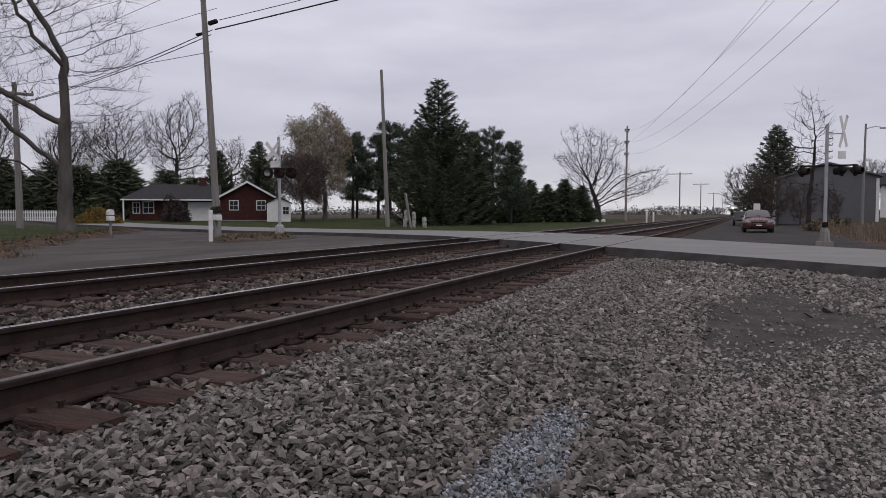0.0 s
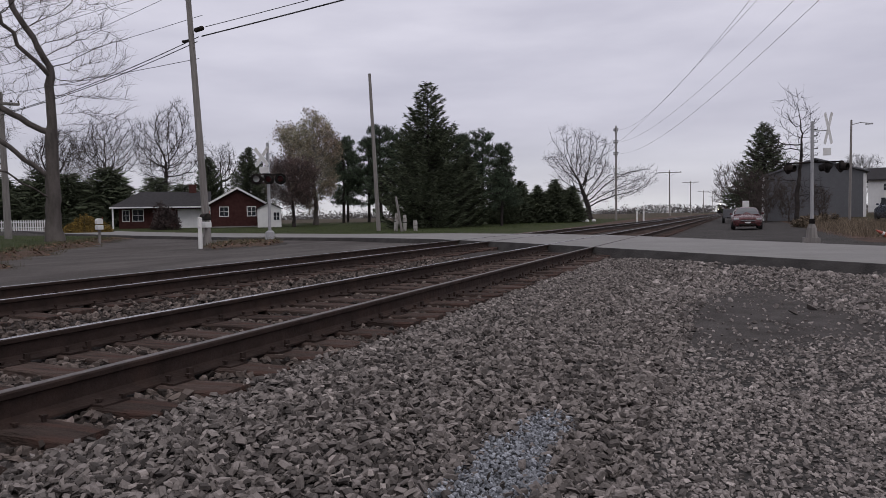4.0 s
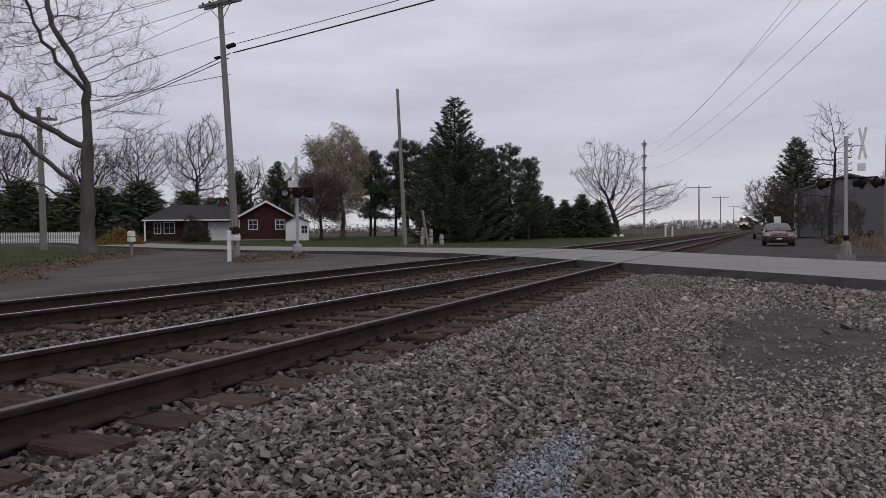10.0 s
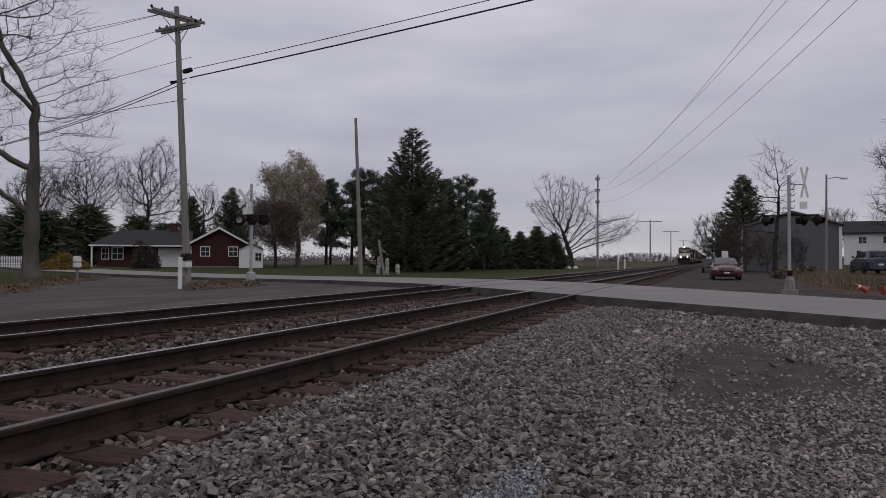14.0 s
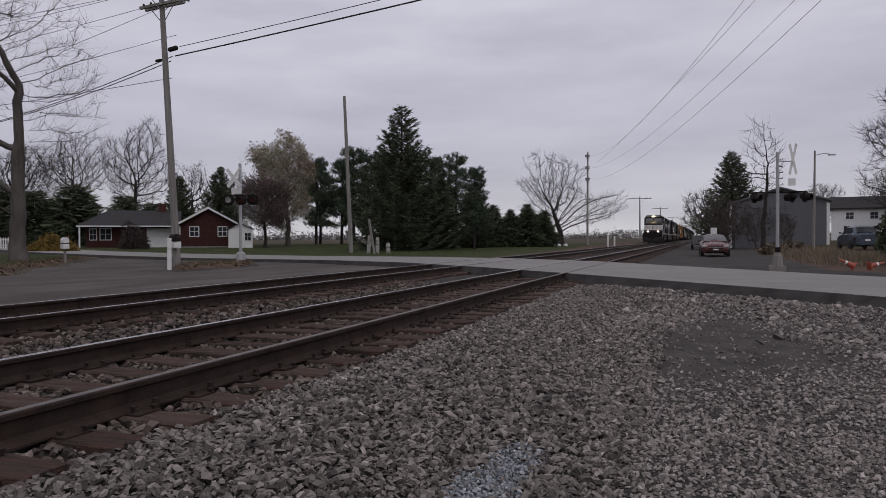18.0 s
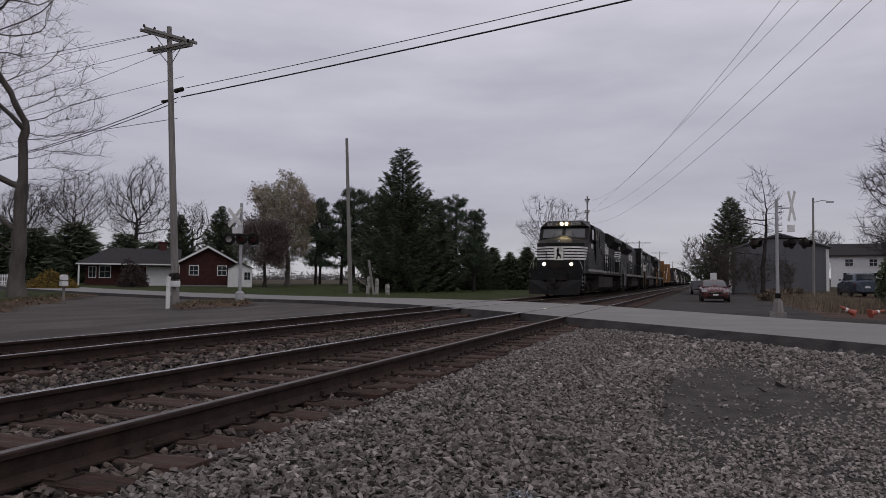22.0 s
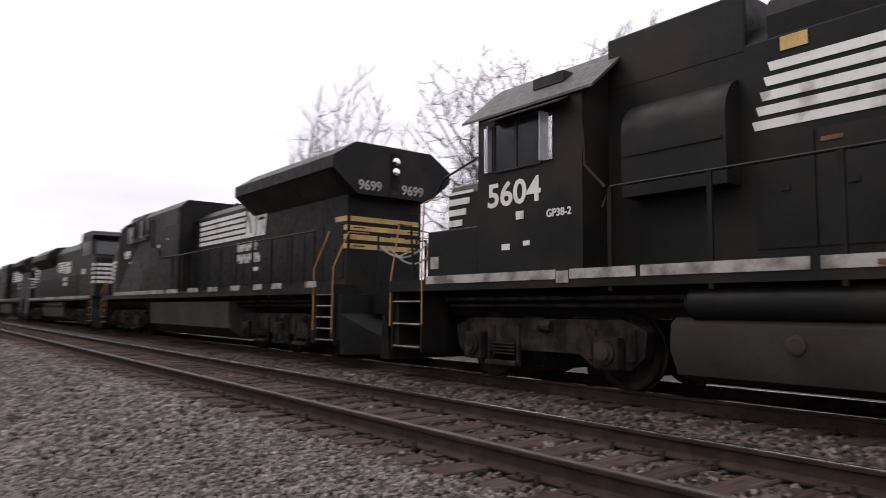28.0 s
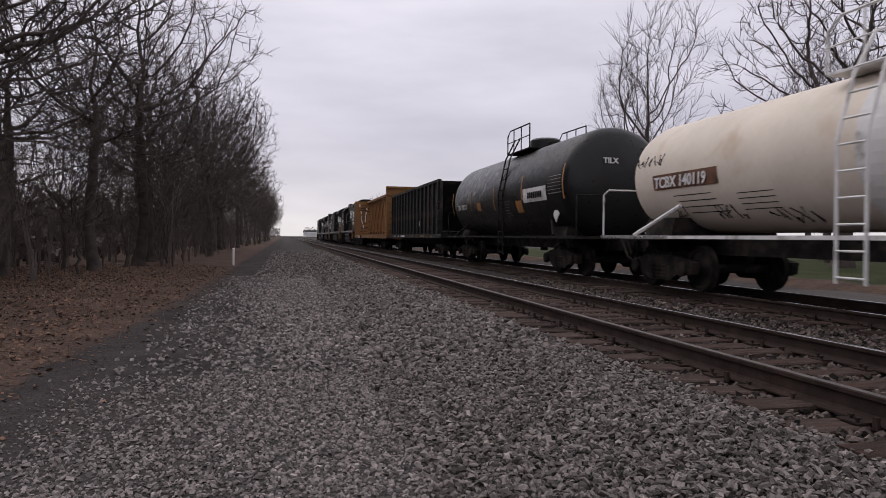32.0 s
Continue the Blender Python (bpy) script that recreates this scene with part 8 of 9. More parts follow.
def scatter_blades(name, label, cat, seed, n, where, size, material, tall):
    rng = np.random.RandomState(seed)
    p = []
    while len(p) < n:
        x, y, ok = where(rng)
        if ok:
            p.append((x, y, ground_z(x, y)))
    p = np.array(p)
    a = rng.uniform(0, 6.283, n)
    s = size * rng.uniform(0.5, 1.5, n)
    if tall:
        tip = p + np.stack([rng.normal(0, 0.35, n) * s, rng.normal(0, 0.35, n) * s, s], 1)
        o = np.stack([np.cos(a), np.sin(a), 0 * a], 1) * (s * 0.014 + 0.002)[:, None]
        v = np.stack([p - o, p + o, tip + o * 0.2, tip - o * 0.2], 1).reshape(-1, 3)
    else:
        u = np.stack([np.cos(a), np.sin(a), rng.normal(0, 0.3, n)], 1) * s[:, None]
        w = np.stack([-np.sin(a), np.cos(a), rng.normal(0, 0.3, n)], 1) * s[:, None] * 0.6
        q = p + np.array([0, 0, 0.015])
        v = np.stack([q - u, q + w, q + u, q - w], 1).reshape(-1, 3)
    tagged(new(name, raw_mesh(name, v, np.arange(n * 4).reshape(-1, 4), M[material])), label, cat, kind="stuff")


def litter_spot(rng):
    x, y = rng.uniform(5.0, 13), rng.uniform(-30, -2)
    return x, y, x > 5.7 + 0.03 * max(0, y + 16) + rng.normal(0, 0.4)


def lane_spot(rng):
    x, y = rng.uniform(6.0, 12), rng.uniform(27.5, 56)
    return x, y, rng.rand() < smooth(6.4, 8.5, x) and y > road_mid(x)[1] + 12 and not (10.4 < x < 15 and y < 60)


def yard_spot(rng):
    x, y = rng.uniform(-42, -12), rng.uniform(-10, 90)
    return x, y, zone(x, y)[0] > 0.75


def verge_spot(rng):
    x, y = rng.uniform(-30, -9), rng.uniform(-8, 30)
    v = verge(x, y)
    return x, y, y < road_mid(x)[0] - 0.3 and (-0.5 < v < 2.4 or island(x, y) > 0.3) and rng.rand() < 0.75


scatter_blades("verge_leaves", "brown leaves along the verge", "leaf litter", 94, 2600, verge_spot, 0.06, "litter", False)
scatter_blades("verge_grass", "short tan and green grass along the verge", "grass", 95, 9000, verge_spot, 0.12, "vergegrass", True)
scatter_blades("leaf_litter", "brown fallen leaves on the woodland edge", "leaf litter", 90, 30000, litter_spot, 0.03, "litter", False)
scatter_blades("dry_grass", "tan dry grass beside the lane", "grass", 91, 9000, lane_spot, 0.36, "drygrass", True)
scatter_blades("woodland_grass", "short dry grass at the woodland edge", "grass", 92, 9000, litter_spot, 0.1, "drygrass", True)
scatter_blades("lawn_grass", "short green lawn grass", "grass", 93, 30000, yard_spot, 0.11, "grass", True)


# ---- houses and roadside things ----
def facing(x, y, z, az):
    """Pose whose local x runs to the right and local y away, for a thing seen at heading az degrees left of north."""
    return pose(x, y, z, 0, 0, az)


def house_window(parent, x0, x1, z0, z1, y, cols=2):
    g = Geo().box(x0 - 0.08, x1 + 0.08, y - 0.05, y, z0 - 0.08, z0).box(x0 - 0.08, x1 + 0.08, y - 0.05, y, z1, z1 + 0.08).box(x0 - 0.08, x0, y - 0.05, y, z0, z1).box(x1, x1 + 0.08, y - 0.05, y, z0, z1)
    w = part("window", g, M["siding"], parent, "white-framed window")
    part("pane", Geo().box(x0, x1, y - 0.02, y - 0.005, z0, z1), M["glass"], w)
    b = Geo()
    for i in range(1, cols):
        m = x0 + (x1 - x0) * i / cols
        b.box(m - 0.02, m + 0.02, y - 0.035, y - 0.02, z0, z1)
    b.box(x0, x1, y - 0.035, y - 0.02, (z0 + z1) / 2 - 0.02, (z0 + z1) / 2 + 0.02)
    part("glazing_bar", b, M["siding"], w)


def brick_house():
    h = thing("brick_house", facing(-49.5, 60.1, ground_z(-49.5, 60), 40.5), "low red brick house with grey shingle roof and white garage", "house")
    part("wall", Geo().box(0, 5.9, 0, 11, -0.3, 2.5).prism([(0, 2.5), (5.9, 2.5), (2.95, 4.05)], 0.02, 10.98), M["brick"], h, "red brick gable wing")
    part("wall", Geo().box(-9.2, 0, 1.6, 9.5, -0.3, 2.45), M["brick"], h, "brick wing in the porch shade")
    part("foundation", Geo().box(-0.02, 5.92, -0.02, 0.0, -0.3, 0.12), M["concrete"], h)
    roof = Geo().add([(-0.4, -0.5, 2.36), (2.95, -0.5, 4.22), (6.3, -0.5, 2.36), (-0.4, 11.4, 2.36), (2.95, 11.4, 4.22), (6.3, 11.4, 2.36), (-0.4, -0.5, 2.5), (2.95, -0.5, 4.38), (6.3, -0.5, 2.5), (-0.4, 11.4, 2.5), (2.95, 11.4, 4.38), (6.3, 11.4, 2.5)],
                     [(6, 7, 10, 9), (7, 8, 11, 10), (0, 3, 4, 1), (1, 4, 5, 2), (0, 1, 7, 6), (1, 2, 8, 7), (3, 9, 10, 4), (4, 10, 11, 5), (0, 6, 9, 3), (2, 5, 11, 8)])
    part("roof", roof, M["shingle"], h)
    roof2 = Geo().add([(-9.9, 0.3, 2.36), (0.2, 0.3, 2.36), (0.2, 5.5, 4.15), (-7.4, 5.5, 4.15), (-9.9, 10.4, 2.36), (0.2, 10.4, 2.36), (-9.9, 0.3, 2.22), (0.2, 0.3, 2.22), (-9.9, 10.4, 2.22), (0.2, 10.4, 2.22)],
                      [(0, 1, 2, 3), (5, 4, 3, 2), (4, 0, 3), (6, 8, 9, 7), (0, 6, 7, 1), (4, 8, 6, 0)])
    part("roof", roof2, M["shingle"], h)
    for a, b in (((-0.42, 2.4), (2.95, 4.28)), ((6.32, 2.4), (2.95, 4.28))):
        part("gable_trim", Geo().add([(a[0], -0.54, a[1] - 0.12), (b[0], -0.54, b[1] - 0.12), (b[0], -0.54, b[1] + 0.12), (a[0], -0.54, a[1] + 0.12), (a[0], -0.5, a[1] - 0.12), (b[0], -0.5, b[1] - 0.12), (b[0], -0.5, b[1] + 0.12), (a[0], -0.5, a[1] + 0.12)],
                                     [(0, 1, 2, 3), (7, 6, 5, 4), (0, 4, 5, 1), (2, 6, 7, 3)]), M["siding"], h)
    part("gutter", Geo().box(-9.9, 0.2, 0.2, 0.3, 2.22, 2.36), M["siding"], h)
    part("downspout", Geo().box(0.02, 0.12, -0.1, 0.0, 0.0, 2.3), M["siding"], h)
    part("chimney", Geo().box(-2.2, -1.4, 5.0, 5.8, 3.9, 4.9, 0.02).box(-2.28, -1.32, 4.92, 5.88, 4.82, 4.95), M["brick"], h)
    house_window(h, 1.1, 1.95, 1.25, 2.2, 0)
    house_window(h, 4.0, 4.85, 1.25, 2.2, 0)
    house_window(h, -8.8, -8.2, 0.9, 2.0, 1.6)
    house_window(h, -7.8, -6.8, 0.9, 2.05, 1.6)
    gd = part("garage_door", Geo().box(-3.3, -0.35, 1.52, 1.6, 0.0, 2.1), M["siding"], h, "white panelled garage door")
    for k in range(4):
        part("door_panel", Geo().box(-3.25, -0.4, 1.5, 1.52, 0.04 + 0.52 * k, 0.5 + 0.52 * k), M["siding"], gd)
    part("porch_post", Geo().box(-9.7, -9.55, 0.35, 0.5, 0, 2.3), M["siding"], h)


def shed():
    s = thing("garden_shed", facing(-43.4, 62.4, ground_z(-43, 62), 36), "small white wooden shed with a dark window", "shed")
    part("wall", Geo().box(-1.2, 1.3, 0, 2.4, -0.2, 2.0).prism([(-1.2, 2.0), (1.3, 2.0), (0, 2.6)], 0.02, 2.38), M["siding"], s)
    part("roof", Geo().prism([(-1.4, 1.95), (0, 2.62), (1.5, 1.95), (1.5, 2.03), (0, 2.72), (-1.4, 2.03)], -0.2, 2.6), M["shingle"], s)
    house_window(s, 0.5, 1.1, 0.8, 1.6, 0)
    part("door", Geo().box(-1.0, -0.2, -0.04, 0.0, 0.0, 1.85), M["siding"], s)


def barn():
    b = thing("metal_barn", facing(5.5, 72.0, ground_z(9, 72) - 0.05, -2.5), "large plain grey metal barn with a low gable", "barn")
    prof = [(0, 0), (8.3, 0), (8.3, 4.3), (4.3, 5.5), (0, 4.1)]
    part("wall", Geo().prism(prof, 0, 22), M["barn"], b)
    seam = Geo().box(-0.015, 0.015, -0.012, 0.0, 0.1, 4.1).mesh("panel_rib", M["barn"])
    for k in range(23):
        r = part("panel_rib", seam, None, b)
        r.location.x = 0.2 + 0.36 * k
    part("roof", Geo().add([(-0.3, -0.3, 4.02), (4.3, -0.3, 5.52), (8.6, -0.3, 4.22), (-0.3, 22.3, 4.02), (4.3, 22.3, 5.52), (8.6, 22.3, 4.22), (-0.3, -0.3, 4.16), (4.3, -0.3, 5.66), (8.6, -0.3, 4.36), (-0.3, 22.3, 4.16), (4.3, 22.3, 5.66), (8.6, 22.3, 4.36)],
                           [(6, 7, 10, 9), (7, 8, 11, 10), (0, 3, 4, 1), (1, 4, 5, 2), (0, 1, 7, 6), (1, 2, 8, 7), (0, 6, 9, 3), (2, 5, 11, 8)]), M["barn"], b)
    for x in (-0.1, 8.1):
        part("corner_trim", Geo().box(x, x + 0.24, -0.06, 0.0, 0, 4.1), M["siding"], b, "white corner trim")


def apartment_house():
    h = thing("white_house", facing(21.7, 123.5, ground_z(24, 110), -10), "two-storey pale house with a dark roof", "house")
    part("wall", Geo().box(0, 16, 0, 9, -0.3, 4.9), M["siding"], h)
    part("roof", Geo().prism([(-0.5, 4.8), (4.5, 6.7), (9.5, 4.8), (9.5, 5.0), (4.5, 6.95), (-0.5, 5.0)], -0.4, 16.4, "x"), M["shingle"], h)
    for x in (2.0, 5.2, 9.0, 12.5):
        house_window(h, x, x + 1.0, 3.3, 4.3, 0)
        house_window(h, x - 0.3, x + 0.8, 0.6, 2.2, 0)


brick_house()
shed()
barn()
apartment_house()


def utility_pole(x, y, h, lean, label, arms, z=None, r=0.17, arm_az=0.0, rz=0.0):
    p = thing("utility_pole", pose(x, y, ground_z(x, y) - 0.1 if z is None else z, lean[0], lean[1], rz), label, "utility pole", "utility poles")
    part("pole", Geo().tube([(0, 0, 0), (0, 0, h * 0.5), (0, 0, h + 0.1)], [r, r * 0.85, r * 0.62], 12), M["pole"], p, smooth=True)
    for k, (az, za, l) in enumerate(arms):
        c, s = math.cos(radians(az)), math.sin(radians(az))
        g = Geo()
        for o in (-0.16, 0.16) if l > 1.8 else (0.16,):
            n = (-s * o, c * o)
            q = [(n[0] + c * t - s * 0.05 * e, n[1] + s * t + c * 0.05 * e) for t, e in ((-l / 2, -1), (l / 2, -1), (l / 2, 1), (-l / 2, 1))]
            g.prism(q, za, za + 0.12, "z")
        a = part("crossarm", g, M["pole"], p)
        for t in (-0.47, -0.28, 0.28, 0.47):
            part("insulator", Geo().lathe([(0.02, 0), (0.02, 0.06), (0.055, 0.07), (0.05, 0.13), (0.03, 0.17)], (c * l * t, s * l * t, za + 0.12), (0, 0, 1), 10), M["under"], a, smooth=True)
        part("arm_brace", Geo().tube([(0, 0, za - 0.75), (c * l * 0.3, s * l * 0.3, za)], 0.02, 5).tube([(0, 0, za - 0.75), (-c * l * 0.3, -s * l * 0.3, za)], 0.02, 5), M["galv"], a)
    return p


def wire(name, label, a, b, sag, r=0.012, n=14):
    a, b = Vector(a), Vector(b)
    pts = [a.lerp(b, i / n) - Vector((0, 0, sag * 4 * (i / n) * (1 - i / n))) for i in range(n + 1)]
    ob = new(name, Geo().tube(pts, r, 5).mesh(name, M["wire"]))
    tagged(ob, label, "wire", "overhead wires")


p1 = utility_pole(-18.57, 24.74, 12.3, (1.7, -1.9), "tall weathered utility pole with crossed double arms", [(76, 11.9, 2.6), (-2, 11.4, 2.2)])
part("splice_box", Geo().lathe([(0.05, 0), (0.1, 0.05), (0.1, 0.45), (0.05, 0.5)], (0.3, -0.1, 9.45), (1, 0, 0.1), 10), M["under"], p1)
part("cable_clamp", Geo().box(-0.5, 0.0, -0.05, 0.05, 9.05, 9.15), M["under"], p1)
utility_pole(-22.6, 48.5, 12.2, (1.0, -1.85), "tall bare wooden utility pole beside the lawn", [])
utility_pole(-9.1, 79.0, 10.4, (0, 0.3), "wooden utility pole with side insulators", [(20, 9.9, 0.5), (20, 8.6, 0.5), (20, 7.3, 0.5)], 0.0, 0.13)
utility_pole(-35.9, 27.7, 8.5, (0, -1.0), "old utility pole with a short crossarm", [(60, 7.9, 1.9)], r=0.2)
for x, y, h in ((-9.4, 149.5, 9.3), (-9.4, 219.7, 10.0), (-10, 320, 10.0), (-10, 440, 10.0)):
    utility_pole(x, y, h, (0, 0), "wooden utility pole with a single crossarm along the track", [(10, h - 0.4, 4.6)], 0.0)
pr = utility_pole(9.7, 49.6, 6.2, (0, 0.5), "slim dark pole with a lamp arm", [], 0.0, 0.085)
part("lamp_arm", Geo().tube([(0, 0, 6.0), (0.5, 0, 6.12), (0.9, 0, 6.05)], 0.03, 6).box(0.75, 1.15, -0.08, 0.08, 5.97, 6.05), M["galv"], pr)
utility_pole(11.8, 18.8, 11.0, (0, 0), "tall weathered utility pole beside the road", [(100, 10.4, 2.4)], r=0.18)

wire("overhead_cable", "thick black overhead cable across the road", (-18.5, 24.7, 8.95), (11.8, 18.8, 9.45), 0.12, 0.03)
wire("overhead_cable", "thin looping overhead cable across the road", (-18.2, 24.6, 9.3), (11.8, 18.9, 9.85), 0.15, 0.016)
for dx, z in ((-0.3, 8.75), (0.1, 8.95)):
    wire("overhead_cable", "black service cable to the yard pole", (-18.7 + dx * 0.2, 24.7, z), (-35.9, 27.7 + dx, 7.0 + (z - 8.7)), 0.25, 0.02)
wire("overhead_wire", "thin overhead wire along the street", (-18.7, 24.7, 8.0), (-62, 30, 8.8), 0.3, 0.014)
for k, dz in enumerate((0.0, 0.12, -0.45, -1.9)):
    wire("overhead_wire", "thin overhead wire along the street", (-19.4 + 0.3 * k, 24.2 + 0.2 * k, 11.8 + dz), (-66, 26 + 3 * k, 12.6 + dz), 0.4, 0.011)
wire("guy_wire", "guy wire with an insulator", (-18.6, 24.7, 11.3), (-22.8, 22.4, 9.0), 0.02, 0.01)
for x0, z0, x1, sag in ((-8.6, 10.0, 10.6, 2.3), (-8.6, 8.8, 11.4, 0.7), (-8.5, 8.7, 11.5, 1.9), (-8.5, 7.4, 10.7, 1.8)):
    wire("overhead_wire", "thin overhead wire beside the track", (x0, 79.0, z0), (x1, -2.0, z0 + 0.5), sag, 0.0065, 24)


def crossing_signal(x, y, az, label, top, near):
    """Mast with a crossbuck and paired flashing lamps, unlit."""
    s = thing("crossing_signal", pose(x, y, ground_z(x, y) if near else -0.16, 0, 0, az), label, "crossing signal", "crossing signals")
    part("mast", Geo().lathe([(0.07, 0.0), (0.07, top)], (0, 0, 0.1), (0, 0, 1), 12), M["galv"], s, smooth=True)
    part("base", Geo().lathe([(0.3, -0.3), (0.3, 0.06), (0.22, 0.1), (0.2, 0.42), (0.1, 0.5)], (0, 0, 0), (0, 0, 1), 14), M["galv"], s)
    zc = top - 0.55
    ob = Geo()
    for a in (45, -45):
        c, sn = math.cos(radians(a)), math.sin(radians(a))
        y0 = -0.1 if a > 0 else -0.13
        q = [(c * t - sn * e, sn * t + c * e) for t, e in ((-0.56, -0.09), (0.56, -0.09), (0.56, 0.09), (-0.56, 0.09))]
        bl = part("crossbuck_blade", Geo().prism([(px, zc + pz) for px, pz in q], y0, y0 + 0.015), M["white"], s, "white crossbuck blade")
        bl.matrix_basis = pose(-0.2, 0.0, 0, 0, 0, -38)
    pl = part("track_count_sign", Geo().box(-0.28, 0.28, -0.09, -0.075, zc - 0.72, zc - 0.45), M["white"], s, "small white plate")
    pl.matrix_basis = pose(-0.12, 0.0, 0, 0, 0, -38)
    zl = zc - 1.0
    arm = part("lamp_arm", Geo().tube([(-0.62, 0, zl + 0.2), (0.62, 0, zl + 0.2)], 0.035, 8), M["under"], s)
    for xx in (-0.52, 0.02, 0.55):
        for d in (-1, 1):
            l = part("lamp", Geo().lathe([(0.25, 0.1), (0.25, 0.115), (0.15, 0.116), (0.15, -0.02), (0.06, -0.1)], (xx, 0.02 * d, zl), (0, d, 0), 20), M["under"], arm, "round black signal lamp")
            part("lens", Geo().lathe([(0.14, 0), (0.13, 0.02), (0.02, 0.035)], (xx, d * 0.135, zl), (0, d, 0), 18), M["redlens"] if xx != -0.52 else M["siding"], l, smooth=True)
            hood = Geo()
            for k in range(7):
                a0, a1 = radians(10 + 160 * k / 7), radians(10 + 160 * (k + 1) / 7)
                hood.add([(xx + 0.16 * math.cos(a0), d * 0.13, zl + 0.16 * math.sin(a0)), (xx + 0.16 * math.cos(a1), d * 0.13, zl + 0.16 * math.sin(a1)), (xx + 0.16 * math.cos(a1), d * 0.42, zl + 0.15 * math.sin(a1) - 0.03), (xx + 0.16 * math.cos(a0), d * 0.42, zl + 0.15 * math.sin(a0) - 0.03)], [(0, 1, 2, 3)])
            part("hood", hood, M["under"], l)
    return s


crossing_signal(-16.47, 26.45, 30, "galvanised crossing signal with crossbuck and unlit lamps", 4.4, True)


def side_signal():
    s = thing("crossing_signal", pose(5.46, 24.8, -0.12), "crossing signal seen edge-on, crossbuck and black lamps", "crossing signal", "crossing signals")
    part("mast", Geo().lathe([(0.052, 0.0), (0.052, 3.65)], (0, 0, 0.05), (0, 0, 1), 12), M["galv"], s, smooth=True)
    part("base", Geo().prism([(-0.24, -0.24), (0.24, -0.24), (0.2, 0.24), (-0.24, 0.24)], -0.2, 0.06, "z").lathe([(0.17, 0), (0.14, 0.3), (0.09, 0.42)], (0, 0, 0.06), (0, 0, 1), 12), M["pole"], s)
    for a in (68, 112):
        c, sn = math.cos(radians(a)), math.sin(radians(a))
        q = [(0.44 + (c * u - sn * e) * 0.5, 3.46 + sn * u + c * e) for u, e in ((-0.52, -0.07), (0.52, -0.07), (0.52, 0.07), (-0.52, 0.07))]
        part("crossbuck_blade", Geo().prism(q, -0.02 if a > 90 else 0.0, -0.005 if a > 90 else 0.015), M["white"], s, "white crossbuck blade")
    part("sign_bracket", Geo().tube([(0, 0, 3.4), (0.42, 0.02, 3.4)], 0.02, 6), M["galv"], s)
    part("track_count_sign", Geo().box(0.3, 0.52, -0.02, 0.0, 2.62, 2.85), M["white"], s, "small white plate")
    arm = part("lamp_arm", Geo().tube([(-0.75, 0, 2.42), (0.8, 0, 2.42)], 0.025, 8), M["under"], s)
    for x, d in ((0.46, -1), (0.74, 1), (-0.72, 1)):
        c = Vector((0.8 * d, -0.6 * d, -0.1)).normalized()
        l = part("lamp", Geo().lathe([(0.04, -0.1), (0.11, -0.02), (0.11, 0.06), (0.19, 0.06), (0.19, 0.07), (0.11, 0.075)], (x, 0, 2.27), c, 18), M["under"], arm, "round black signal lamp")
        part("lens", Geo().lathe([(0.1, 0.075), (0.09, 0.09)], (x, 0, 2.27), c, 16), M["redlens"], l)
        part("hood", Geo().lathe([(0.12, 0.07), (0.11, 0.27), (0.105, 0.27), (0.115, 0.07)], (x, 0, 2.27), c, 16), M["under"], l)
    for k in range(6):
        part("mast_step", Geo().tube([(0.05, 0, 2.45 + 0.2 * k), (0.15, 0, 2.45 + 0.2 * k), (0.15, 0, 2.5 + 0.2 * k)], 0.014, 5), M["under"], s)
    part("junction_box", Geo().box(-0.08, 0.08, -0.12, 0.02, 0.5, 0.66, 0.02), M["under"], s)


side_signal()


def post(name, label, x, y, h, r, material, z=None):
    p = thing(name, pose(x, y, ground_z(x, y) if z is None else z), label, "post", "white marker posts")
    part("shaft", Geo().lathe([(r, -0.2), (r, h - 0.06), (r * 1.15, h - 0.06), (r * 1.15, h - 0.02), (r * 0.4, h)], (0, 0, 0), (0, 0, 1), 12), M[material], p, smooth=True)
    return p


post("marker_post", "white capped plastic marker post beside the road", -14.1, 19.3, 1.15, 0.075, "white")
post("marker_post", "thin white marker post at the woodland edge", 5.85, -31.9, 0.75, 0.05, "white")
post("marker_post", "short white marker post beside the track", -6.9, 79.4, 1.2, 0.09, "white", -0.15)
post("marker_post", "short white marker post beside the track", -6.2, 79.6, 1.2, 0.09, "white", -0.15)


def mailbox(x, y, az, label, dark):
    m = thing("mailbox", pose(x, y, ground_z(x, y), 0, 0, az), label, "mailbox")
    part("post", Geo().box(-0.05, 0.05, -0.05, 0.05, -0.2, 0.95), M["pole"], m)
    prof = [(-0.12, 0.0)] + [(0.12 * math.cos(radians(a)) * -1, 0.14 + 0.12 * math.sin(radians(a))) for a in range(0, 181, 20)] + [(0.12, 0.0)]
    part("box", Geo().prism([(px, 0.95 + pz) for px, pz in prof], -0.3, 0.3), M["under" if dark else "siding"], m, smooth=True)
    part("newspaper_tube", Geo().box(-0.13, 0.13, -0.3, 0.3, 0.68, 0.9, 0.03), M["siding"], m)
    part("flag", Geo().box(0.125, 0.135, -0.1, -0.05, 1.05, 1.3), M["plastic_orange"], m)


mailbox(-23.9, 23.6, 60, "white mailbox with a newspaper tube on a post", False)
mailbox(-15.0, 20.6, 60, "dark mailbox with a white newspaper tube", True)


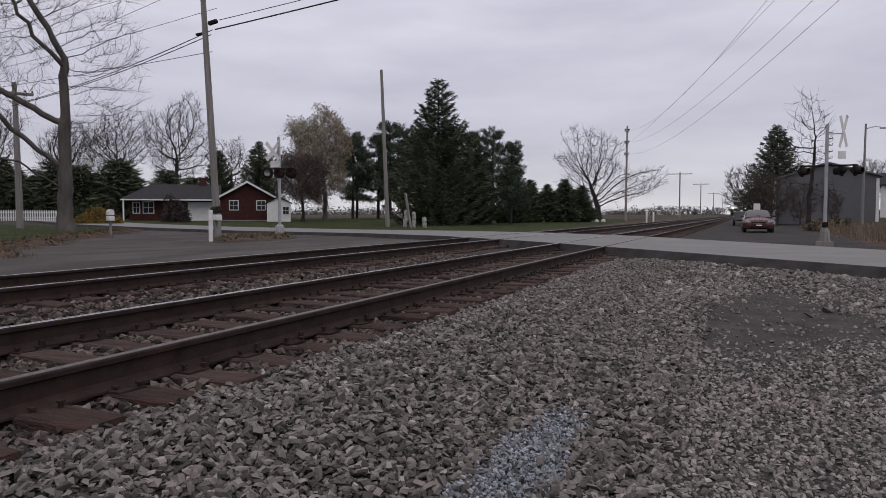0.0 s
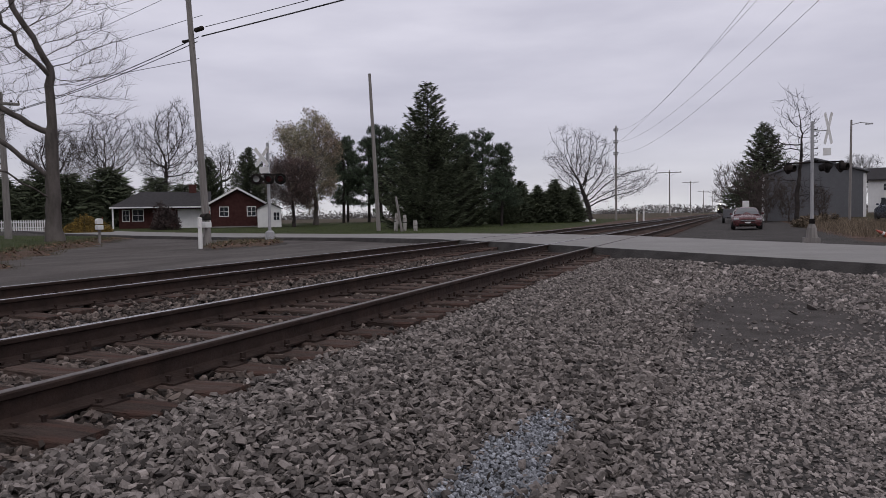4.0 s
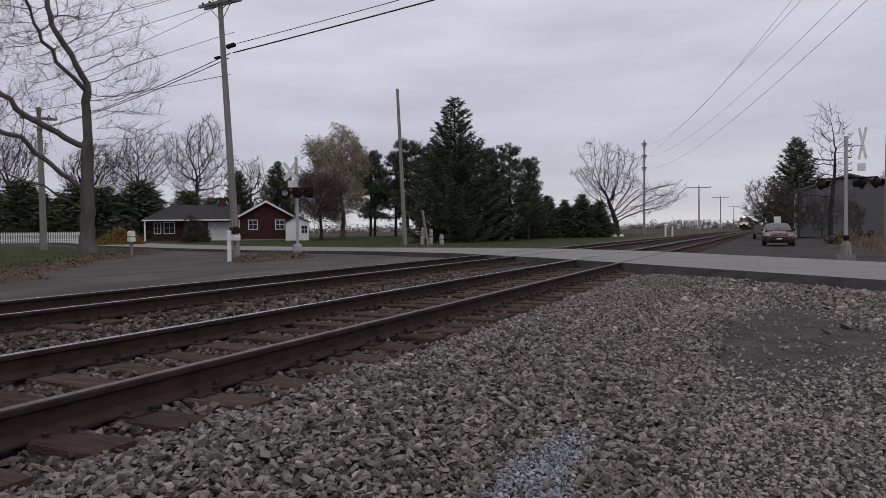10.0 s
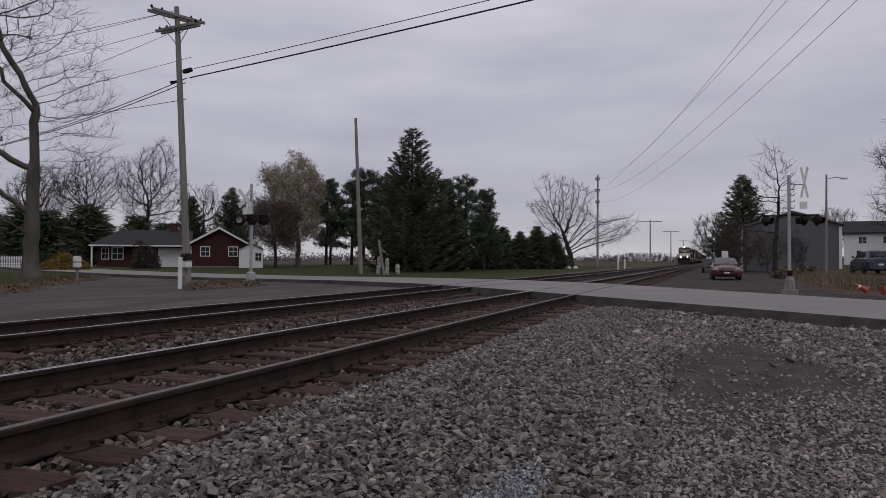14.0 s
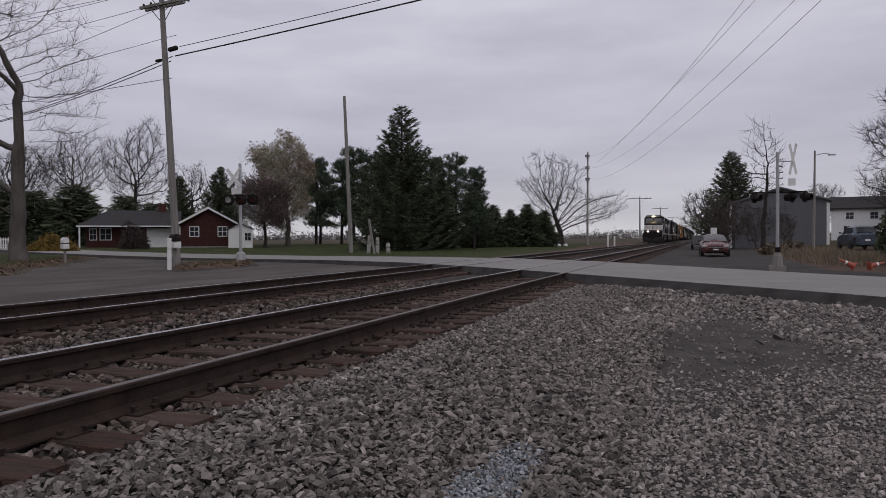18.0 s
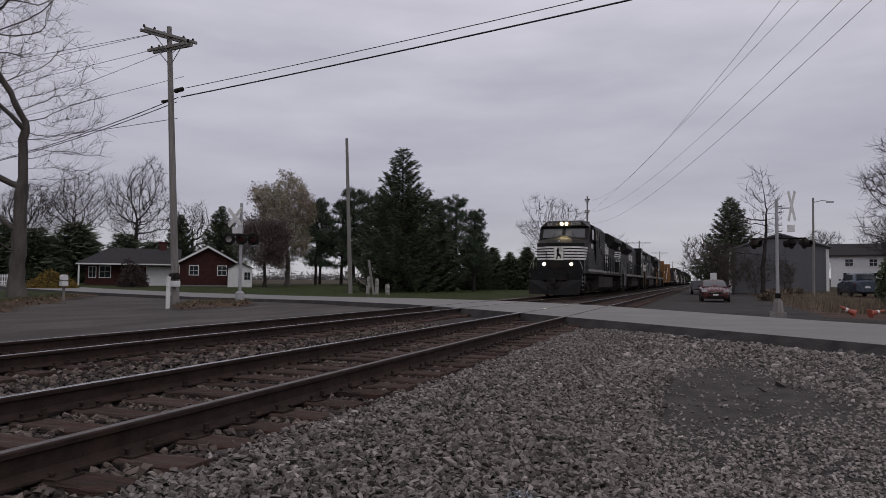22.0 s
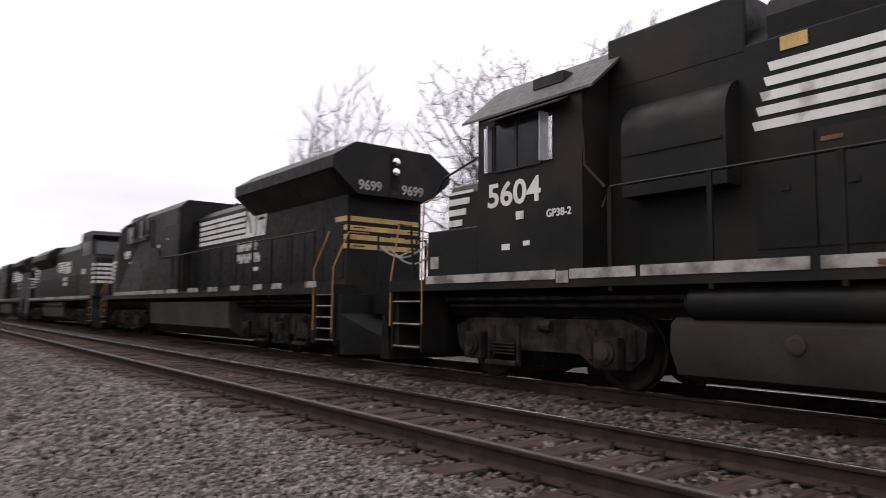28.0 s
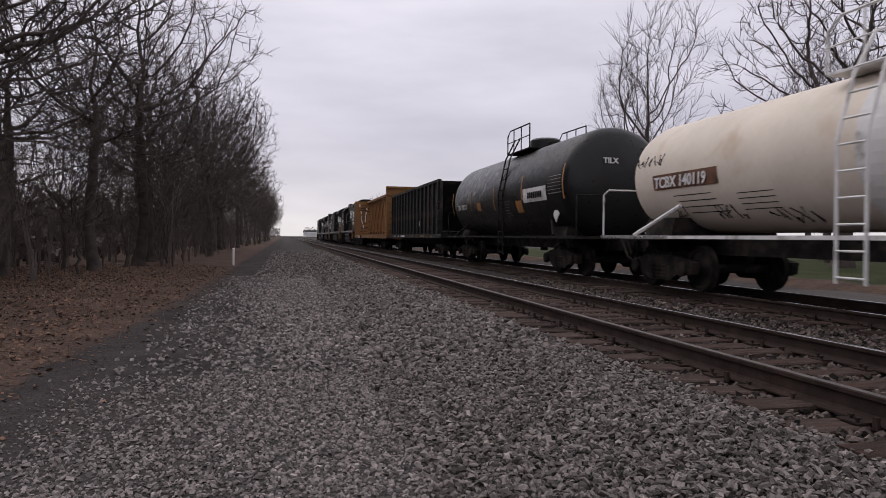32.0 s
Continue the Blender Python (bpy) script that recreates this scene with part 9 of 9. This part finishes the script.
def loft(rows):
    """A closed skin through cross-sections: each row is (y, [(half width, z), ...] from the foot up to the middle line)."""
    rings = []
    for y, prof in rows:
        rings.append([(x, y, z) for x, z in prof] + [(-x, y, z) for x, z in prof[::-1]])
    n = len(rings[0])
    v = [p for r in rings for p in r]
    f = [(i * n + k, i * n + (k + 1) % n, (i + 1) * n + (k + 1) % n, (i + 1) * n + k) for i in range(len(rings) - 1) for k in range(n)]
    f += [tuple(range(n))[::-1], tuple(range((len(rings) - 1) * n, len(rings) * n))]
    return Geo().add(v, f)


def car(x, y, az, material, label, suv=False):
    """A parked car, front at -y: rounded body, glazed cabin, lamps, wheels."""
    c = thing("parked_car", pose(x, y, ground_z(x, y) + 0.02, 0, 0, az), label, "car", "parked cars")
    h = 0.16 if suv else 0.0

    def section(w, foot, belt, crown):
        return [(w * 0.86, foot), (w * 0.97, foot + 0.12), (w, (foot + belt) / 2), (w * 0.98, belt - 0.06), (w * 0.9, belt), (w * 0.45, belt + (crown - belt) * 0.8), (0.02, crown)]
    stations = [(-2.27, 0.58, 0.3, 0.6, 0.64), (-2.2, 0.74, 0.24, 0.68, 0.74), (-2.0, 0.84, 0.2, 0.74, 0.83), (-1.5, 0.89, 0.2, 0.82, 0.94), (-0.95, 0.9, 0.2, 0.9, 1.0), (0.0, 0.9, 0.2, 0.93, 0.97), (1.2, 0.9, 0.2, 0.96, 1.0), (1.75, 0.88, 0.22, 0.96, 1.05), (2.1, 0.82, 0.26, 0.93, 1.0), (2.24, 0.7, 0.34, 0.82, 0.86)]
    part("body", loft([(yy, section(w, a, b + h, d + h)) for yy, w, a, b, d in stations]), M[material], c, smooth=True)
    top = 1.45 + h * 1.4
    back = 2.05 if suv else 1.6

    def arch(w, z0, z1):
        return [(w, z0), (w * 0.97, z0 + (z1 - z0) * 0.35), (w * 0.86, z0 + (z1 - z0) * 0.8), (w * 0.76, z0 + (z1 - z0) * 0.94), (w * 0.4, z1), (0.02, z1 + 0.015)]
    z = 0.9 + h
    roof = part("cabin", loft([(-1.08, arch(0.8, z, z + 0.08)), (-0.7, arch(0.79, z, z + 0.3)), (-0.3, arch(0.78, z, top - 0.05)), (0.15, arch(0.78, z, top)), (0.8 if not suv else 1.4, arch(0.77, z, top - 0.03)), (back - 0.4, arch(0.76, z, top - 0.17)), (back, arch(0.74, z, z + 0.12))]), M[material], c, smooth=True)
    part("windshield", Geo().add([(-0.7, -1.05, z + 0.1), (0.7, -1.05, z + 0.1), (0.63, -0.72, z + 0.31), (0.52, -0.36, top - 0.06), (-0.52, -0.36, top - 0.06), (-0.63, -0.72, z + 0.31), (-0.7, -1.0, z + 0.06), (0.7, -1.0, z + 0.06), (0.52, -0.3, top - 0.1), (-0.52, -0.3, top - 0.1)],
                                 [(0, 1, 2, 5), (5, 2, 3, 4), (0, 6, 7, 1), (3, 8, 9, 4), (1, 7, 8, 3, 2), (0, 5, 4, 9, 6)]), M["glass_sky_tint"], roof)
    part("rear_window", Geo().add([(-0.66, back - 0.05, z + 0.17), (0.66, back - 0.05, z + 0.17), (0.54, back - 0.45, top - 0.14), (-0.54, back - 0.45, top - 0.14), (-0.66, back + 0.02, z + 0.15), (0.66, back + 0.02, z + 0.15), (0.54, back - 0.38, top - 0.12), (-0.54, back - 0.38, top - 0.12)],
                                  [(7, 6, 5, 4), (0, 1, 2, 3), (0, 4, 5, 1), (2, 6, 7, 3), (0, 3, 7, 4), (1, 5, 6, 2)]), M["glass"], roof)
    for sx in (-1, 1):
        part("side_window", Geo().add([(sx * 0.79, -0.8, z + 0.1), (sx * 0.775, back - 0.45, z + 0.12), (sx * 0.66, back - 0.75, top - 0.16), (sx * 0.67, -0.25, top - 0.14), (sx * 0.8, -0.8, z + 0.1), (sx * 0.785, back - 0.45, z + 0.12), (sx * 0.69, back - 0.75, top - 0.16), (sx * 0.7, -0.25, top - 0.14)],
                                      [(4, 5, 6, 7), (0, 3, 2, 1), (0, 1, 5, 4), (2, 3, 7, 6), (0, 4, 7, 3), (1, 2, 6, 5)]), M["glass"], roof)
        part("headlight", Geo().box(sx * 0.5, sx * 0.8, -2.24, -1.95, 0.62, 0.74, 0.03), M["galv"], c)
        part("tail_light", Geo().box(sx * 0.55, sx * 0.83, 2.0, 2.22, 0.74, 0.9, 0.03), M["redlens"], c)
        part("mirror", Geo().box(sx * 0.86, sx * 1.03, -0.82, -0.7, 0.95 + h, 1.08 + h, 0.03), M[material], c)
        part("fog_lamp", Geo().lathe([(0.06, 0), (0.05, 0.02)], (sx * 0.6, -2.2, 0.38), (0, -1, 0), 10), M["galv"], c)
        for y0 in (-1.38, 1.35):
            w = part("wheel", Geo().lathe([(0.2, -0.02), (0.2, 0.2), (0.1, 0.2)], (sx * 0.7, y0, 0.32), (sx, 0, 0), 18), M["galv"], c)
            part("tyre", Geo().lathe([(0.2, 0), (0.32, 0.01), (0.33, 0.1), (0.32, 0.2), (0.21, 0.21)], (sx * 0.7, y0, 0.32), (sx, 0, 0), 22), M["tyre"], w, smooth=True)
    part("grille", Geo().box(-0.42, 0.42, -2.3, -2.2, 0.52, 0.66, 0.02), M["under"], c)
    part("lower_grille", Geo().box(-0.5, 0.5, -2.29, -2.2, 0.28, 0.4, 0.02), M["under"], c)
    part("bumper_trim", Geo().box(-0.42, 0.42, -2.31, -2.3, 0.58, 0.6), M["galv"], c)
    part("number_plate", Geo().box(-0.16, 0.16, -2.33, -2.28, 0.42, 0.5), M["white"], c, "pale plate with unreadable bars")
    part("number_plate", Geo().box(-0.16, 0.16, 2.2, 2.27, 0.6, 0.72), M["white"], c, "pale plate with unreadable bars")
    return c


red = car(3.75, 42.6, 2, "carred", "maroon sedan parked facing the crossing")
red.scale = (0.84,) * 3
car(13.5, 57.2, 185, "carblue", "blue-grey car parked on the lane", True)


def trailer():
    t = thing("box_trailer", pose(3.0, 64, ground_z(3, 64)), "pale grey enclosed trailer parked beside the track", "trailer")
    part("body", Geo().box(-0.8, 0.8, 0, 3.4, 0.45, 1.25, 0.06), M["barn"], t)
    for sx in (-1, 1):
        part("wheel", Geo().lathe([(0.33, 0), (0.34, 0.1), (0.33, 0.2)], (sx * 0.7, 1.8, 0.33), (sx, 0, 0), 18), M["tyre"], t)
    part("hitch", Geo().tube([(-0.5, 0, 0.5), (0, -1.0, 0.45), (0.5, 0, 0.5)], 0.05, 6).tube([(0, -0.9, 0.45), (0, -0.9, 0.0)], 0.04, 6), M["under"], t)


trailer()


def traffic_cone(x, y, tip, az):
    c = thing("traffic_cone", pose(x, y, ground_z(x, y) + 0.12, 0, tip, az), "faded orange traffic cone tipped over by the road", "traffic cone", "tipped cones")
    c.scale = (0.66,) * 3
    part("cone", Geo().lathe([(0.16, 0.03), (0.15, 0.06), (0.03, 0.75), (0.02, 0.76)], (0, 0, 0), (0, 0, 1), 16), M["plastic_orange"], c, smooth=True)
    part("base", Geo().box(-0.2, 0.2, -0.2, 0.2, 0, 0.04, 0.012), M["plastic_orange"], c)
    part("reflective_band", Geo().lathe([(0.098, 0.36), (0.082, 0.46)], (0, 0, 0), (0, 0, 1), 16), M["white"], c)


traffic_cone(7.7, 25.3, -62, 10)
traffic_cone(8.15, 25.5, 78, 20)


def far_house(x, y, w, d, h, az, roof, label):
    t = thing("house", pose(x, y, 0.5, 0, 0, az), label, "house", "far houses along the line")
    part("wall", Geo().prism([(-w / 2, 0), (w / 2, 0), (w / 2, h), (0, h * 1.55), (-w / 2, h)], -d / 2, d / 2), M["siding"], t)
    part("roof", Geo().add([(sx * (w / 2 + 0.4), e * (d / 2 + 0.4), h * 0.92) for sx in (-1, 1) for e in (-1, 1)] + [(0, -d / 2 - 0.4, h * 1.6), (0, d / 2 + 0.4, h * 1.6)], [(0, 1, 5, 4), (3, 2, 4, 5)]), M[roof], t)
    for k in (-1, 1):
        part("window", Geo().box(k * w * 0.22 - 0.5, k * w * 0.22 + 0.5, -d / 2 - 0.05, -d / 2, 1.0, 2.3).box(k * w * 0.22 - 0.5, k * w * 0.22 + 0.5, d / 2, d / 2 + 0.05, 1.0, 2.3), M["glass"], t)


far_house(-21, -430, 9, 11, 2.9, 20, "shingle", "small white gabled house far along the line")
far_house(-34, -415, 8, 10, 2.6, 70, "shingle", "small white gabled house far along the line")
far_house(-13, -445, 7, 9, 2.6, 100, "shingle", "small white gabled house far along the line")


def white_fence(a, b, n):
    """Low white board fence between two ends."""
    a, b = Vector(a), Vector(b)
    d = b - a
    t = thing("white_fence", pose(a.x, a.y, ground_z(a.x, a.y), 0, 0, math.degrees(math.atan2(d.y, d.x))), "low white board fence at the back of the yard", "fence")
    l = d.length
    picket = Geo().prism([(-0.05, 0.05), (0.05, 0.05), (0.05, 1.0), (0.0, 1.08), (-0.05, 1.0)], -0.02, 0.02).mesh("picket", M["siding"])
    for k in range(n):
        p = part("picket", picket, None, t)
        p.location.x = l * k / (n - 1)
    for z in (0.3, 0.8):
        part("rail", Geo().box(0, l, 0.02, 0.06, z, z + 0.09), M["siding"], t)


white_fence((-61.2, 40.3, 0), (-56.9, 46.4, 0), 40)


def burlap_bundle(x, y, h, r, seed):
    """Shrub wrapped in pale cloth and tied."""
    rng = random.Random(seed)
    t = thing("wrapped_shrub", pose(x, y, ground_z(x, y)), "shrub wrapped in pale cloth beside the spruces", "shrub", "wrapped shrubs")
    prof = [(r * (0.75 + 0.35 * math.sin(2.6 * k / 7 + 0.3)) * rng.uniform(0.85, 1.12), h * k / 7) for k in range(8)]
    part("wrap", Geo().lathe(prof, (0, 0, 0), (rng.uniform(-0.1, 0.1), 0.05, 1), 9), M["stripe"], t)
    part("tie", Geo().lathe([(r * 1.02, h * 0.52), (r * 1.02, h * 0.56)], (0, 0, 0), (0, 0, 1), 9), M["under"], t)


for k, (x, y, h, rr) in enumerate(((-20.1, 46.5, 1.35, 0.15), (-19.5, 46.8, 1.2, 0.14), (-18.8, 47.2, 0.8, 0.16))):
    burlap_bundle(x, y, h, rr, 60 + k)
lp = thing("leaning_post", pose(-19.25, 45.8, ground_z(-19, 46.4), 0, -10, 0), "weathered wooden post leaning beside the spruces", "post")
part("shaft", Geo().box(-0.07, 0.07, -0.07, 0.07, -0.2, 2.6, 0.015), M["pole"], lp)
for k, (x, y) in enumerate(((-11.4, 71.6), (-10.8, 71.2), (-10.2, 71.8))):
    t = thing("white_stone", pose(x, y, ground_z(x, y), 0, 0, 40 * k), "small whitewashed stone beside the hedge", "stone", "whitewashed stones")
    part("stone", Geo().lathe([(0.05, -0.05), (0.24, 0.04), (0.22, 0.2), (0.06, 0.3)], (0, 0, 0), (0.1, 0.05, 1), 8), M["siding"], t)


def road_sign(x, y, h, w):
    t = thing("road_sign", pose(x, y, ground_z(x, y)), "small pale square sign on a thin post", "sign")
    part("post", Geo().tube([(0, 0, -0.2), (0, 0, h)], 0.03, 6), M["galv"], t)
    part("panel", Geo().box(-w / 2, w / 2, -0.045, -0.032, h - w * 1.2, h, 0.005), M["siding"], t)


road_sign(3.94, 62.0, 1.85, 0.5)
motions()
